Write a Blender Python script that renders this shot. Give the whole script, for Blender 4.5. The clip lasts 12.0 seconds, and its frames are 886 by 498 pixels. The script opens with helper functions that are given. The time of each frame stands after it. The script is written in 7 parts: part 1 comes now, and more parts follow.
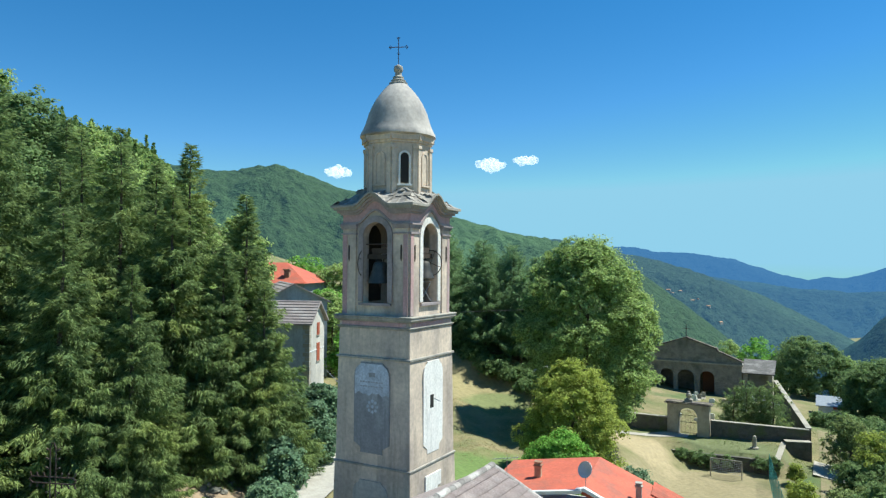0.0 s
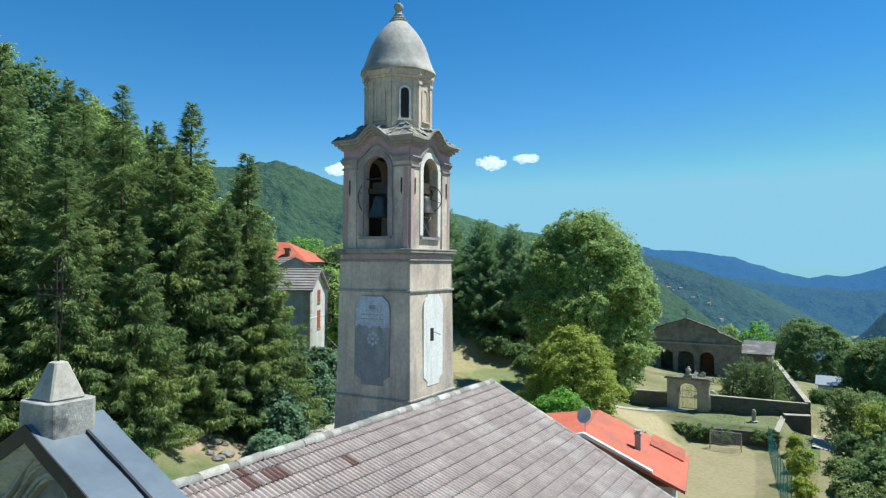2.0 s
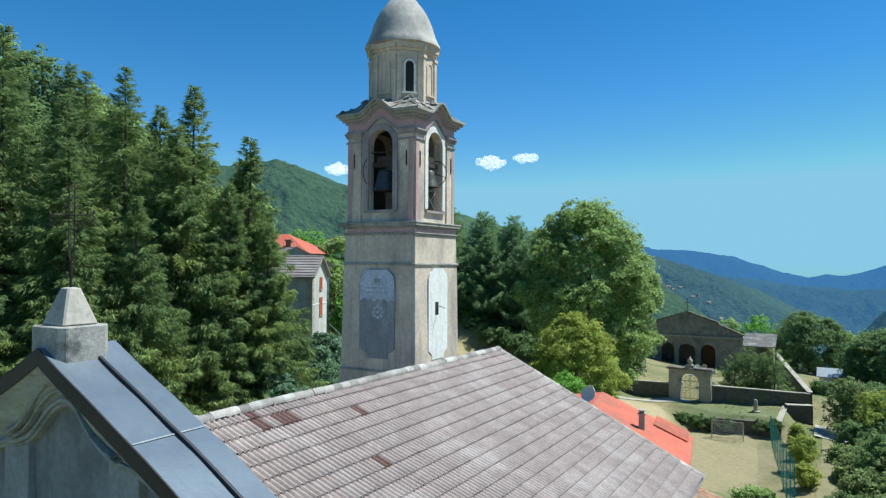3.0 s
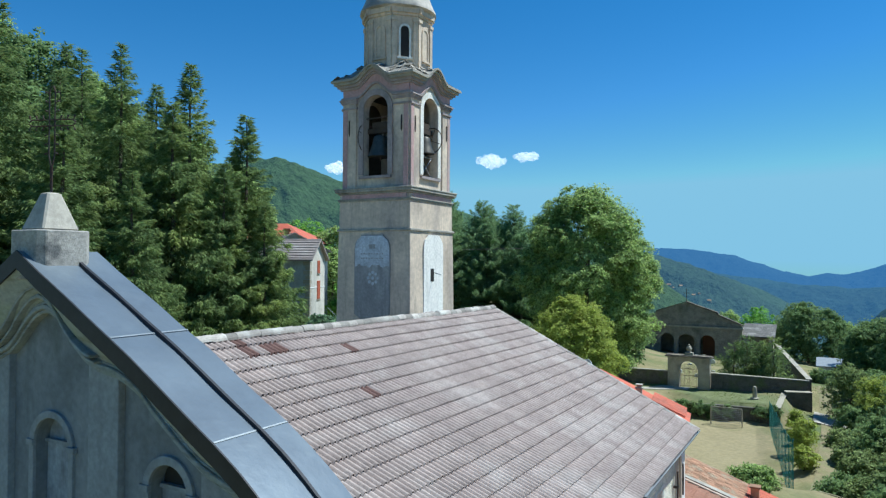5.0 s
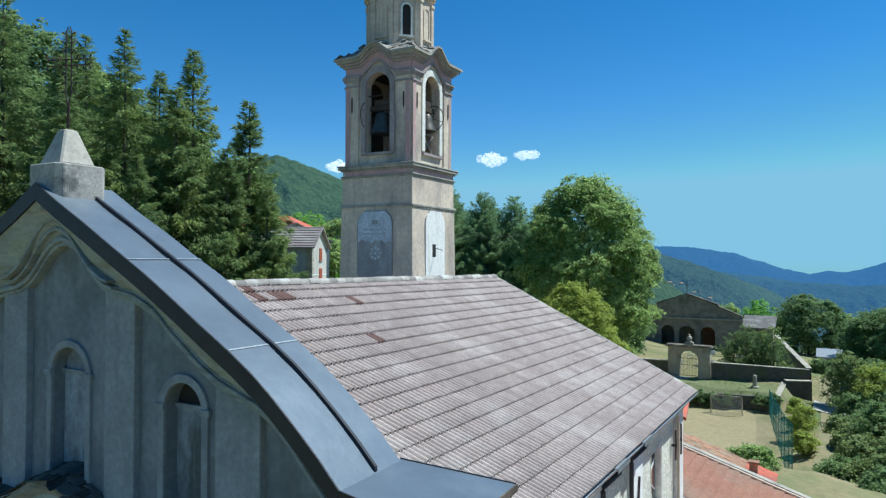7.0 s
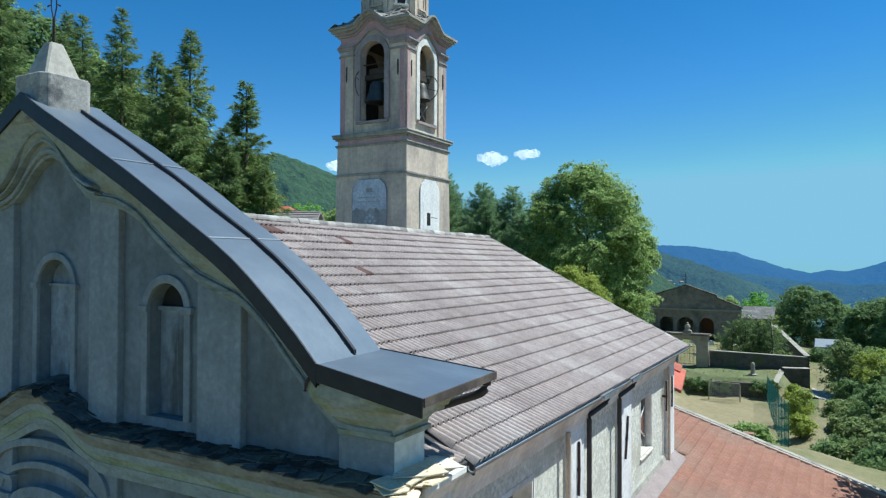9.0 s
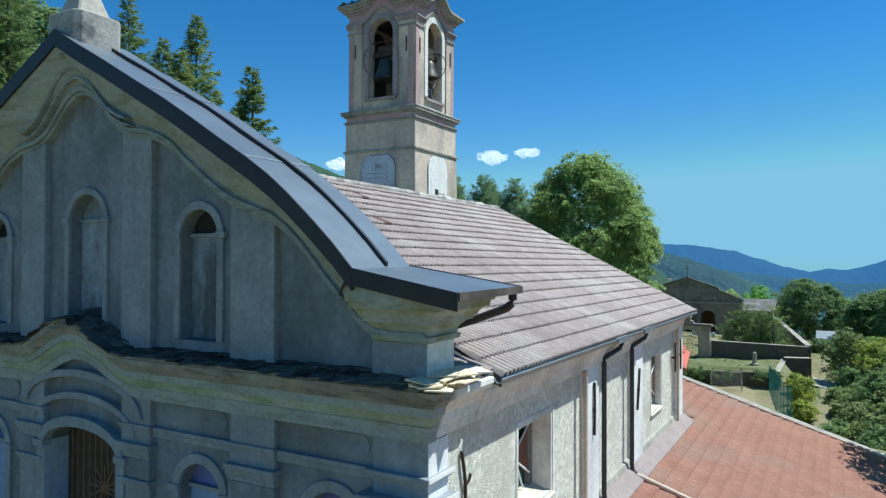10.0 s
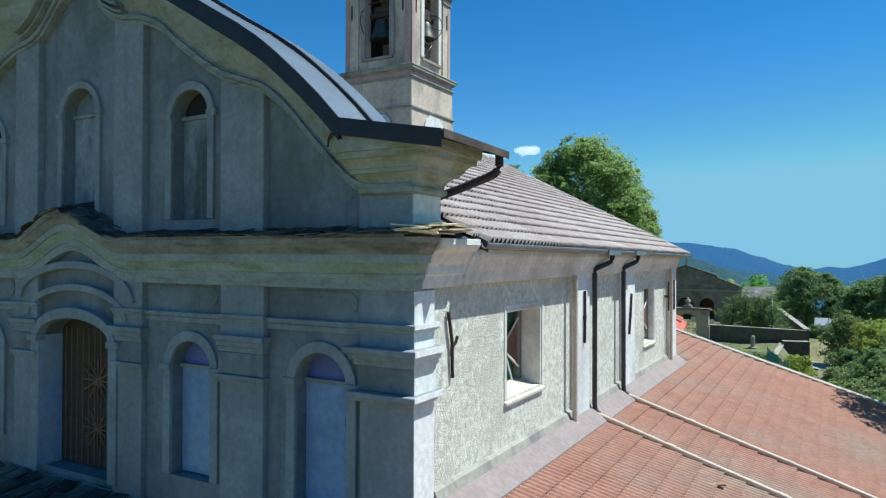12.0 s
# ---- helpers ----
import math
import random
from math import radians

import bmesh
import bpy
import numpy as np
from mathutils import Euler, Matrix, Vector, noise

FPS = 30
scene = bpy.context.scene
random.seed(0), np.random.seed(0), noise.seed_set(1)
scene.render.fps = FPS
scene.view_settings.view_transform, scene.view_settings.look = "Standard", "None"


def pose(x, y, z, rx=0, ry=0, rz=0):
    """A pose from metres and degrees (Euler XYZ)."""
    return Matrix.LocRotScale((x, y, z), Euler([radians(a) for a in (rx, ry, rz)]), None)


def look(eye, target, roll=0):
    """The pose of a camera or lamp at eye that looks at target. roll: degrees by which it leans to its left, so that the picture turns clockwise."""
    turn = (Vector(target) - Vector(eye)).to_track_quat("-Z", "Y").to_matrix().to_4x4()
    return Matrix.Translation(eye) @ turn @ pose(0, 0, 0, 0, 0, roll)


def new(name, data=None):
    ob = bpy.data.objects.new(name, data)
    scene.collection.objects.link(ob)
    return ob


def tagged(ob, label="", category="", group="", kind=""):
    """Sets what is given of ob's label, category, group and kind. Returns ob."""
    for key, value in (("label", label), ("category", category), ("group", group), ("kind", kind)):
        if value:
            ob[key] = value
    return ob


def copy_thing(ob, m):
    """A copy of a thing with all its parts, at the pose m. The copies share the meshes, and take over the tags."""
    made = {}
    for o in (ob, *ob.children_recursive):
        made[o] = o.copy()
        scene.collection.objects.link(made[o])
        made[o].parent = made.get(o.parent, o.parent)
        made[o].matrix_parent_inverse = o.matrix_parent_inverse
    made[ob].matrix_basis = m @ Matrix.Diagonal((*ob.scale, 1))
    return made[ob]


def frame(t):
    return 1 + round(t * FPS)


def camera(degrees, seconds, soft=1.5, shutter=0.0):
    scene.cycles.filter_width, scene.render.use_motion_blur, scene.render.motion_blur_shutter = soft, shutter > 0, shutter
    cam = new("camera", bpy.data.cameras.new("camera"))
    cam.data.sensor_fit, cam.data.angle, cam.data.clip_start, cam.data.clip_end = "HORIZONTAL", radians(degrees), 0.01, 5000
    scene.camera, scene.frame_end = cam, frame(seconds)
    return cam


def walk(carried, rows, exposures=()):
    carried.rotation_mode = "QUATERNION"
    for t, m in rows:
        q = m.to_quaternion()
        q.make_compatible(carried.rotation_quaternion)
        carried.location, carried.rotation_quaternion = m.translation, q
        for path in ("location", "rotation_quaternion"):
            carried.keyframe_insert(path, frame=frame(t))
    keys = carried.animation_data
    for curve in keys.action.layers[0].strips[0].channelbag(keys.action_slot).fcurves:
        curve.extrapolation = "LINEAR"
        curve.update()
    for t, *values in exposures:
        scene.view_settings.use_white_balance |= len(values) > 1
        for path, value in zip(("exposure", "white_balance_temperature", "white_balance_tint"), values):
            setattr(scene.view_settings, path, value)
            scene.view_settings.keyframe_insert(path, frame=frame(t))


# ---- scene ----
cam = camera(65.4, 12.0, soft=1.3)
PATH = [
    (0, (4.068, -6.697, 19.673), (3.09, -4.952, 19.715), 0.3),
    (0.5, (4.103, -6.652, 19.211), (3.125, -4.908, 19.251), 0.3),
    (1, (4.184, -6.703, 18.479), (3.206, -4.959, 18.52), 0.3),
    (1.5, (4.217, -6.671, 17.638), (3.239, -4.927, 17.677), 0.3),
    (2, (4.176, -6.812, 16.668), (3.197, -5.068, 16.706), 0.3),
    (2.5, (3.962, -6.786, 15.966), (2.984, -5.042, 16.003), 0.3),
    (3, (3.932, -6.857, 15.458), (2.954, -5.113, 15.495), 0.3),
    (5, (4.033, -6.561, 13.95), (3.054, -4.817, 13.984), 0.3),
    (5.5, (4.08, -6.651, 13.665), (3.101, -4.908, 13.698), 0.2),
    (6, (4.125, -6.791, 13.4), (3.145, -5.047, 13.431), 0.3),
    (6.5, (4.106, -6.889, 13.162), (3.126, -5.145, 13.193), 0.3),
    (7, (4.184, -6.91, 12.875), (3.203, -5.167, 12.905), 0.2),
    (9, (4.448, -6.799, 11.426), (3.466, -5.057, 11.454), 0.2),
    (9.5, (4.394, -6.989, 10.808), (3.412, -5.247, 10.835), 0.2),
    (10, (4.262, -7.234, 10.329), (3.28, -5.491, 10.354), 0.2),
    (10.5, (4.273, -7.434, 9.944), (3.292, -5.692, 9.967), 0.2),
    (11, (4.387, -7.394, 9.609), (3.404, -5.652, 9.631), 0.2),
    (11.5, (4.477, -7.31, 9.053), (3.494, -5.568, 9.075), 0.2),
    (12, (4.461, -7.214, 8.513), (3.479, -5.472, 8.533), 0.2),
]
walk(cam, [(t, look(eye, target, roll)) for t, eye, target, roll in PATH], [(0, 0.67, 5750, 2), (2.5, 0.57, 5600, 2), (5.5, 0.45, 5350, 2), (12, 0.46, 5400, 2)])

# ---- light ----
SUN_EL = radians(60.0)
SUN_TO = Vector((0.749 * math.cos(SUN_EL), 0.663 * math.cos(SUN_EL), math.sin(SUN_EL)))
sun_data = bpy.data.lights.new("sun", "SUN")
sun_data.energy, sun_data.angle, sun_data.color = 5.0, radians(0.53), (1.0, 0.93, 0.80)
new("sun", sun_data).matrix_world = look(SUN_TO * 60, (0, 0, 0))
world = bpy.data.worlds.new("sky")
scene.world = world
world.use_nodes = True
wt = world.node_tree
sky = wt.nodes.new("ShaderNodeTexSky")
sky.sky_type, sky.sun_disc = "NISHITA", False
sky.sun_elevation, sky.sun_rotation = SUN_EL, math.atan2(SUN_TO.x, SUN_TO.y)
sky.altitude, sky.air_density, sky.dust_density, sky.ozone_density = 0, 0.8, 0.0, 1.0
rich = wt.nodes.new("ShaderNodeHueSaturation")
rich.inputs["Saturation"].default_value, rich.inputs["Hue"].default_value = 1.36, 0.495
wt.links.new(sky.outputs[0], rich.inputs["Color"])
cap_ = wt.nodes.new("ShaderNodeMix")
cap_.data_type, cap_.blend_type = "RGBA", "DARKEN"
cap_.inputs[0].default_value, cap_.inputs[7].default_value = 1.0, (2.55, 4.6, 5.6, 1)
wt.links.new(rich.outputs[0], cap_.inputs[6])
wt.links.new(cap_.outputs[2], wt.nodes["Background"].inputs[0])
wt.nodes["Background"].inputs[1].default_value = 0.085


# ---- materials ----
def surf(name, col, col2=None, scale=1.5, col3=None, scale3=0.3, rough=0.85, bump=0.25, bscale=30.0, metal=0.0,
         vary=0.0, island=0.0, streak=0.0, lift=0.5, glow=0.0, spec=0.4, through_light=0.0, mottle=0.16, smear=None):
    """A procedural surface: two scales of colour, relief, and a change from piece to piece."""
    m = bpy.data.materials.new(name)
    m.use_nodes = True
    t = m.node_tree
    n, l = t.nodes, t.links
    b = n["Principled BSDF"]
    b.inputs["Roughness"].default_value, b.inputs["Metallic"].default_value = rough, metal
    b.inputs["Specular IOR Level"].default_value = spec
    geo = n.new("ShaderNodeNewGeometry")
    where = geo.outputs["Position"]

    def tex(s, detail, squash=1.0):
        out = n.new("ShaderNodeTexNoise")
        out.inputs["Scale"].default_value, out.inputs["Detail"].default_value = s, detail
        out.inputs["Roughness"].default_value = 0.62
        src = where
        if squash != 1.0:
            mp = n.new("ShaderNodeMapping")
            mp.inputs["Scale"].default_value = (1, 1, squash)
            l.new(where, mp.inputs["Vector"])
            src = mp.outputs[0]
        l.new(src, out.inputs["Vector"])
        return out.outputs["Fac"]

    def ramp(fac, lo, hi):
        r = n.new("ShaderNodeMapRange")
        r.inputs["From Min"].default_value, r.inputs["From Max"].default_value = lo, hi
        l.new(fac, r.inputs["Value"])
        return r.outputs[0]

    def blend(fac, a, c, mode="MIX"):
        x = n.new("ShaderNodeMix")
        x.data_type, x.blend_type = "RGBA", mode
        if isinstance(fac, float):
            x.inputs[0].default_value = fac
        else:
            l.new(fac, x.inputs[0])
        for slot, v in ((6, a), (7, c)):
            if isinstance(v, tuple):
                x.inputs[slot].default_value = (*v, 1)
            else:
                l.new(v, x.inputs[slot])
        return x.outputs[2]

    colour = blend(ramp(tex(scale, 6), 0.36, 0.66), col, col2 or tuple(c * 0.72 for c in col))
    if col3:
        colour = blend(ramp(tex(scale3, 7, 0.35 if streak else 1.0), 0.5, 0.66), colour, col3)
    if streak:
        colour = blend(ramp(tex(3.2, 4, 0.08), 0.52, 0.75), colour, tuple(c * (1 - streak) for c in col))
    if smear:
        colour = blend(ramp(tex(1.3, 8, 4.5), 0.50, 0.68), colour, smear)
    if mottle:
        fine = n.new("ShaderNodeMapRange")
        fine.inputs["From Min"].default_value, fine.inputs["From Max"].default_value = 0.3, 0.7
        fine.inputs["To Min"].default_value, fine.inputs["To Max"].default_value = 1 - mottle, 1 + mottle
        l.new(tex(scale * 7.0, 9), fine.inputs["Value"])
        speck = n.new("ShaderNodeHueSaturation")
        l.new(fine.outputs[0], speck.inputs["Value"])
        l.new(colour, speck.inputs["Color"])
        colour = speck.outputs[0]
    for amount, socket in ((vary, "obj"), (island, "isl")):
        if amount:
            if socket == "obj":
                rnd = n.new("ShaderNodeObjectInfo").outputs["Random"]
            else:
                rnd = geo.outputs["Random Per Island"]
            hsv = n.new("ShaderNodeHueSaturation")
            mr = n.new("ShaderNodeMapRange")
            mr.inputs["To Min"].default_value, mr.inputs["To Max"].default_value = 1 - amount, 1 + amount
            l.new(rnd, mr.inputs["Value"])
            l.new(mr.outputs[0], hsv.inputs["Value"])
            l.new(colour, hsv.inputs["Color"])
            colour = hsv.outputs[0]
    l.new(colour, b.inputs["Base Color"])
    if bump:
        bp = n.new("ShaderNodeBump")
        bp.inputs["Strength"].default_value, bp.inputs["Distance"].default_value = bump, lift / bscale
        l.new(tex(bscale, 5), bp.inputs["Height"])
        l.new(bp.outputs[0], b.inputs["Normal"])
    if through_light:
        tr = n.new("ShaderNodeBsdfTranslucent")
        l.new(colour, tr.inputs["Color"])
        mx = n.new("ShaderNodeMixShader")
        mx.inputs[0].default_value = through_light
        l.new(b.outputs[0], mx.inputs[1])
        l.new(tr.outputs[0], mx.inputs[2])
        l.new(mx.outputs[0], n["Material Output"].inputs["Surface"])
    if glow:
        b.inputs["Emission Strength"].default_value = glow
        l.new(colour, b.inputs["Emission Color"])
    return m


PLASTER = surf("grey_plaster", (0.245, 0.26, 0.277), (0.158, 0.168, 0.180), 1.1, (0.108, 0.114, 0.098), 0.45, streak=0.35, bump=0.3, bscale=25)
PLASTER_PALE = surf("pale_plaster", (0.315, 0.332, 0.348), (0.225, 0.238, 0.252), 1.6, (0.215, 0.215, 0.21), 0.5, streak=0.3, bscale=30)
BAND_PALE = surf("pale_weathered_band", (0.37, 0.395, 0.395), (0.28, 0.30, 0.29), 1.8, (0.34, 0.365, 0.29), 1.1, bump=0.4, bscale=20, smear=(0.24, 0.245, 0.19))
RAKE_GREY = surf("grey_moulding_plaster", (0.34, 0.36, 0.36), (0.23, 0.245, 0.245), 1.5, (0.27, 0.285, 0.235), 0.9, bump=0.4, bscale=20, smear=(0.16, 0.165, 0.15))
MOSSY = surf("mossy_cornice", (0.40, 0.405, 0.375), (0.30, 0.31, 0.27), 1.7, (0.285, 0.29, 0.135), 1.2, bump=0.5, bscale=18, smear=(0.23, 0.225, 0.12))
MOSS_GREEN = surf("green_mossed_plaster", (0.36, 0.40, 0.315), (0.27, 0.31, 0.20), 2.2, (0.39, 0.405, 0.385), 1.3, bump=0.5, bscale=18, smear=(0.21, 0.225, 0.12))
BROWN_STAIN = surf("brown_stained_plaster", (0.31, 0.285, 0.25), (0.17, 0.155, 0.135), 2.2, (0.34, 0.345, 0.30), 1.1, bump=0.6, bscale=16, smear=(0.10, 0.095, 0.085))
ROUGHCAST = surf("roughcast_render", (0.87, 0.84, 0.72), (0.52, 0.50, 0.41), 11.0, (0.56, 0.54, 0.43), 0.7, bump=1.0, bscale=38, lift=0.8, mottle=0.26)
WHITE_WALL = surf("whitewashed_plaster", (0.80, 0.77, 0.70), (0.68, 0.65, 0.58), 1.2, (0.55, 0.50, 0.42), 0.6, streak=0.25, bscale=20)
CREAM = surf("cream_tower_plaster", (0.70, 0.575, 0.445), (0.53, 0.435, 0.345), 0.8, (0.34, 0.285, 0.25), 0.36, streak=0.42, bscale=20)
TOWER_WHITE = surf("white_tower_panel", (0.86, 0.83, 0.77), (0.77, 0.74, 0.69), 1.3, (0.60, 0.57, 0.53), 0.5, streak=0.3, bscale=25)
PINK = surf("faded_pink_plaster", (0.56, 0.345, 0.325), (0.46, 0.30, 0.285), 1.3, (0.42, 0.36, 0.33), 0.8, streak=0.3, bscale=25)
CEMENT = surf("weathered_cement", (0.40, 0.37, 0.31), (0.31, 0.29, 0.25), 2.0, (0.20, 0.19, 0.17), 1.1, streak=0.3, bump=0.5, bscale=35)
SOOTY = surf("sooty_cement", (0.40, 0.375, 0.335), (0.30, 0.28, 0.255), 2.6, (0.12, 0.118, 0.115), 2.0, bump=0.5, bscale=30, mottle=0.25)
CAST_CEMENT = surf("cast_cement", (0.45, 0.41, 0.345), (0.37, 0.34, 0.285), 1.8, (0.29, 0.27, 0.24), 1.6, streak=0.2, bump=0.4, bscale=35)
DOME = surf("dome_render", (0.50, 0.455, 0.40), (0.39, 0.355, 0.315), 0.8, (0.25, 0.235, 0.22), 0.5, streak=0.3, bump=0.25, bscale=14)
SLATE = surf("grey_slate", (0.13, 0.115, 0.10), (0.07, 0.062, 0.055), 4.0, (0.20, 0.18, 0.13), 0.9, rough=1.0, bump=1.0, bscale=18, vary=0.5, spec=0.03)
SLATE_PALE = surf("broken_pale_slate", (0.78, 0.66, 0.44), (0.62, 0.53, 0.38), 3.0, (0.82, 0.79, 0.72), 1.5, bump=0.6, bscale=25, vary=0.15)
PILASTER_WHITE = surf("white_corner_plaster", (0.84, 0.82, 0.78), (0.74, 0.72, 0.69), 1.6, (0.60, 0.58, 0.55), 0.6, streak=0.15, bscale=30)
SHEET = surf("mauve_roof_sheet", (0.405, 0.33, 0.298), (0.335, 0.27, 0.244), 2.4, (0.47, 0.405, 0.37), 0.55, rough=0.9, bump=0.5, bscale=60, vary=0.09, island=0.08)
RIDGE_CAP = surf("lichened_ridge_tile", (0.36, 0.33, 0.29), (0.25, 0.22, 0.20), 4.0, (0.46, 0.45, 0.41), 1.5, bump=0.4, vary=0.42)
RED_TILE = surf("red_clay_tile", (0.395, 0.20, 0.135), (0.335, 0.162, 0.108), 1.2, (0.33, 0.225, 0.165), 0.22, rough=0.8, bump=0.3, bscale=40, vary=0.03, island=0.03)
ORANGE_ROOF = surf("orange_red_roof", (0.52, 0.125, 0.068), (0.42, 0.10, 0.056), 0.8, (0.33, 0.11, 0.07), 0.5, rough=0.75, bump=0.3, bscale=8, island=0.1)
COPPI = surf("old_clay_coppi", (0.42, 0.23, 0.14), (0.30, 0.18, 0.11), 3.0, (0.34, 0.31, 0.22), 1.4, bump=0.4, island=0.3)
ZINC = surf("grey_blue_sheet_metal", (0.135, 0.165, 0.20), (0.115, 0.14, 0.172), 0.9, (0.165, 0.195, 0.222), 0.6, rough=0.42, bump=0.06, bscale=4, metal=0.25, spec=0.45, mottle=0.04)
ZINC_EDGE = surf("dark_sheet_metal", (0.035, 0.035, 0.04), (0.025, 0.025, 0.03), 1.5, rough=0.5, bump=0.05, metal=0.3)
GUTTER = surf("galvanised_gutter", (0.34, 0.37, 0.39), (0.26, 0.28, 0.30), 2.0, rough=0.5, bump=0.1, metal=0.6)
PIPE_DARK = surf("dark_painted_pipe", (0.05, 0.045, 0.045), (0.035, 0.03, 0.03), 3.0, rough=0.55, bump=0.1)
PIPE_CREAM = surf("cream_plastic_pipe", (0.56, 0.455, 0.34), (0.47, 0.38, 0.29), 2.0, rough=0.5, bump=0.05)
GREY_WOOD = surf("grey_weathered_wood", (0.23, 0.20, 0.175), (0.15, 0.13, 0.115), 3.0, (0.30, 0.27, 0.24), 1.5, bump=0.4)
EAVE_BOARD = surf("brown_eave_board", (0.085, 0.065, 0.052), (0.055, 0.043, 0.036), 2.5, (0.14, 0.11, 0.085), 1.2, rough=0.75, bump=0.3)
IRON = surf("wrought_iron", (0.05, 0.045, 0.045), (0.09, 0.05, 0.035), 6.0, rough=0.7, bump=0.2, metal=0.4)
BRONZE = surf("bell_bronze", (0.11, 0.10, 0.085), (0.07, 0.07, 0.06), 5.0, rough=0.5, bump=0.1, metal=0.7)
WOOD_DARK = surf("dark_weathered_wood", (0.07, 0.05, 0.035), (0.045, 0.033, 0.024), 4.0, rough=0.8, bump=0.4, streak=0.3)
WOOD_BROWN = surf("brown_shutter_wood", (0.22, 0.09, 0.045), (0.16, 0.065, 0.035), 4.0, rough=0.7, bump=0.3)
NICHE_BLUE = surf("blue_panel_skylit_reveal", (0.30, 0.39, 0.60), (0.24, 0.32, 0.50), 1.1, (0.40, 0.42, 0.46), 0.7, streak=0.2, bscale=20)
NICHE_GREY = surf("patched_grey_panel", (0.42, 0.455, 0.51), (0.20, 0.215, 0.245), 1.5, (0.11, 0.115, 0.115), 0.9, streak=0.3, bscale=20)
LUNETTE_BLUE = surf("blue_painted_lunette", (0.16, 0.18, 0.46), (0.13, 0.14, 0.36), 1.3, rough=0.5, bump=0.1)
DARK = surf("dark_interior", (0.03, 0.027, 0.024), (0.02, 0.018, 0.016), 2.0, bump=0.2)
GLASS_GREEN = surf("old_green_glass", (0.05, 0.14, 0.09), (0.04, 0.10, 0.07), 2.0, rough=0.12, bump=0.05)
SLATE_GREY = surf("weathered_grey_slate", (0.33, 0.30, 0.26), (0.22, 0.20, 0.17), 2.5, (0.15, 0.14, 0.12), 0.9, rough=0.95, bump=0.8, bscale=18, vary=0.3)
TABLET = surf("flaking_blue_white_limewash", (0.60, 0.63, 0.68), (0.40, 0.43, 0.48), 1.6, (0.30, 0.30, 0.31), 1.0, streak=0.2, bscale=20, mottle=0.25)
PANEL_GREY = surf("faded_shaded_limewash", (0.32, 0.31, 0.31), (0.24, 0.235, 0.235), 1.3, (0.40, 0.395, 0.39), 0.8, streak=0.35, bscale=20)
MAUVE = surf("mauve_grey_plaster", (0.40, 0.335, 0.325), (0.29, 0.25, 0.245), 1.4, (0.20, 0.18, 0.175), 0.8, streak=0.35, bscale=25)
TOWER_WORN_SHADE = surf("worn_shaded_tower_panel", (0.50, 0.465, 0.42), (0.39, 0.365, 0.335), 1.0, (0.60, 0.575, 0.54), 0.5, streak=0.3, bscale=20)
STONE = surf("grey_field_stone", (0.30, 0.27, 0.22), (0.20, 0.18, 0.15), 1.1, (0.13, 0.13, 0.10), 0.4, bump=1.0, bscale=3.0, lift=0.5)
STONE_PALE = surf("pale_dressed_stone", (0.40, 0.36, 0.29), (0.31, 0.28, 0.22), 1.2, (0.22, 0.21, 0.17), 0.5, bump=0.5, bscale=6)
STONE_DARK = surf("dark_retaining_stone", (0.13, 0.12, 0.10), (0.08, 0.075, 0.06), 1.3, (0.10, 0.12, 0.05), 0.5, bump=1.0, bscale=3, lift=0.6)
HOUSE_WALL = surf("grey_house_render", (0.40, 0.43, 0.46), (0.32, 0.345, 0.37), 0.7, (0.28, 0.27, 0.25), 0.3, streak=0.3, bscale=15)
HOUSE_CREAM = surf("cream_house_render", (0.62, 0.58, 0.50), (0.53, 0.50, 0.44), 0.7, (0.40, 0.38, 0.34), 0.3, streak=0.35, bscale=15)
SHUTTER_RED = surf("red_brown_shutter", (0.42, 0.11, 0.05), (0.34, 0.09, 0.05), 2.0, rough=0.7, bump=0.1)
WHITE_PAINT = surf("white_paint", (0.78, 0.78, 0.76), (0.68, 0.68, 0.66), 2.0, rough=0.5, bump=0.05)
STEEL = surf("grey_steel", (0.36, 0.38, 0.40), (0.28, 0.30, 0.32), 3.0, rough=0.45, bump=0.05, metal=0.5)
TEAL_NET = surf("teal_net", (0.05, 0.24, 0.22), (0.04, 0.18, 0.17), 2.0, rough=0.7, bump=0)
BARK = surf("brown_bark", (0.13, 0.10, 0.075), (0.08, 0.06, 0.045), 5.0, bump=1.0, bscale=12, lift=0.5)
PATH_GRAVEL = surf("pale_gravel", (0.42, 0.39, 0.33), (0.34, 0.31, 0.26), 1.2, bump=0.5, bscale=12)
# part of the clouds' sunlit brightness is put in as emission
CLOUD = surf("cloud_white", (0.95, 0.95, 0.95), (0.9, 0.9, 0.92), 0.01, bump=0, glow=0.35, spec=0.0, mottle=0.0)
CLOUD.node_tree.nodes["Principled BSDF"].inputs["Alpha"].default_value = 0.26


def leafy(name, a, b, c=None, island=0.35, glass=0.3):
    return surf(name, a, b, 0.5, c, 0.18, rough=0.7, bump=0, island=island, spec=0.12, through_light=glass, mottle=0.0)


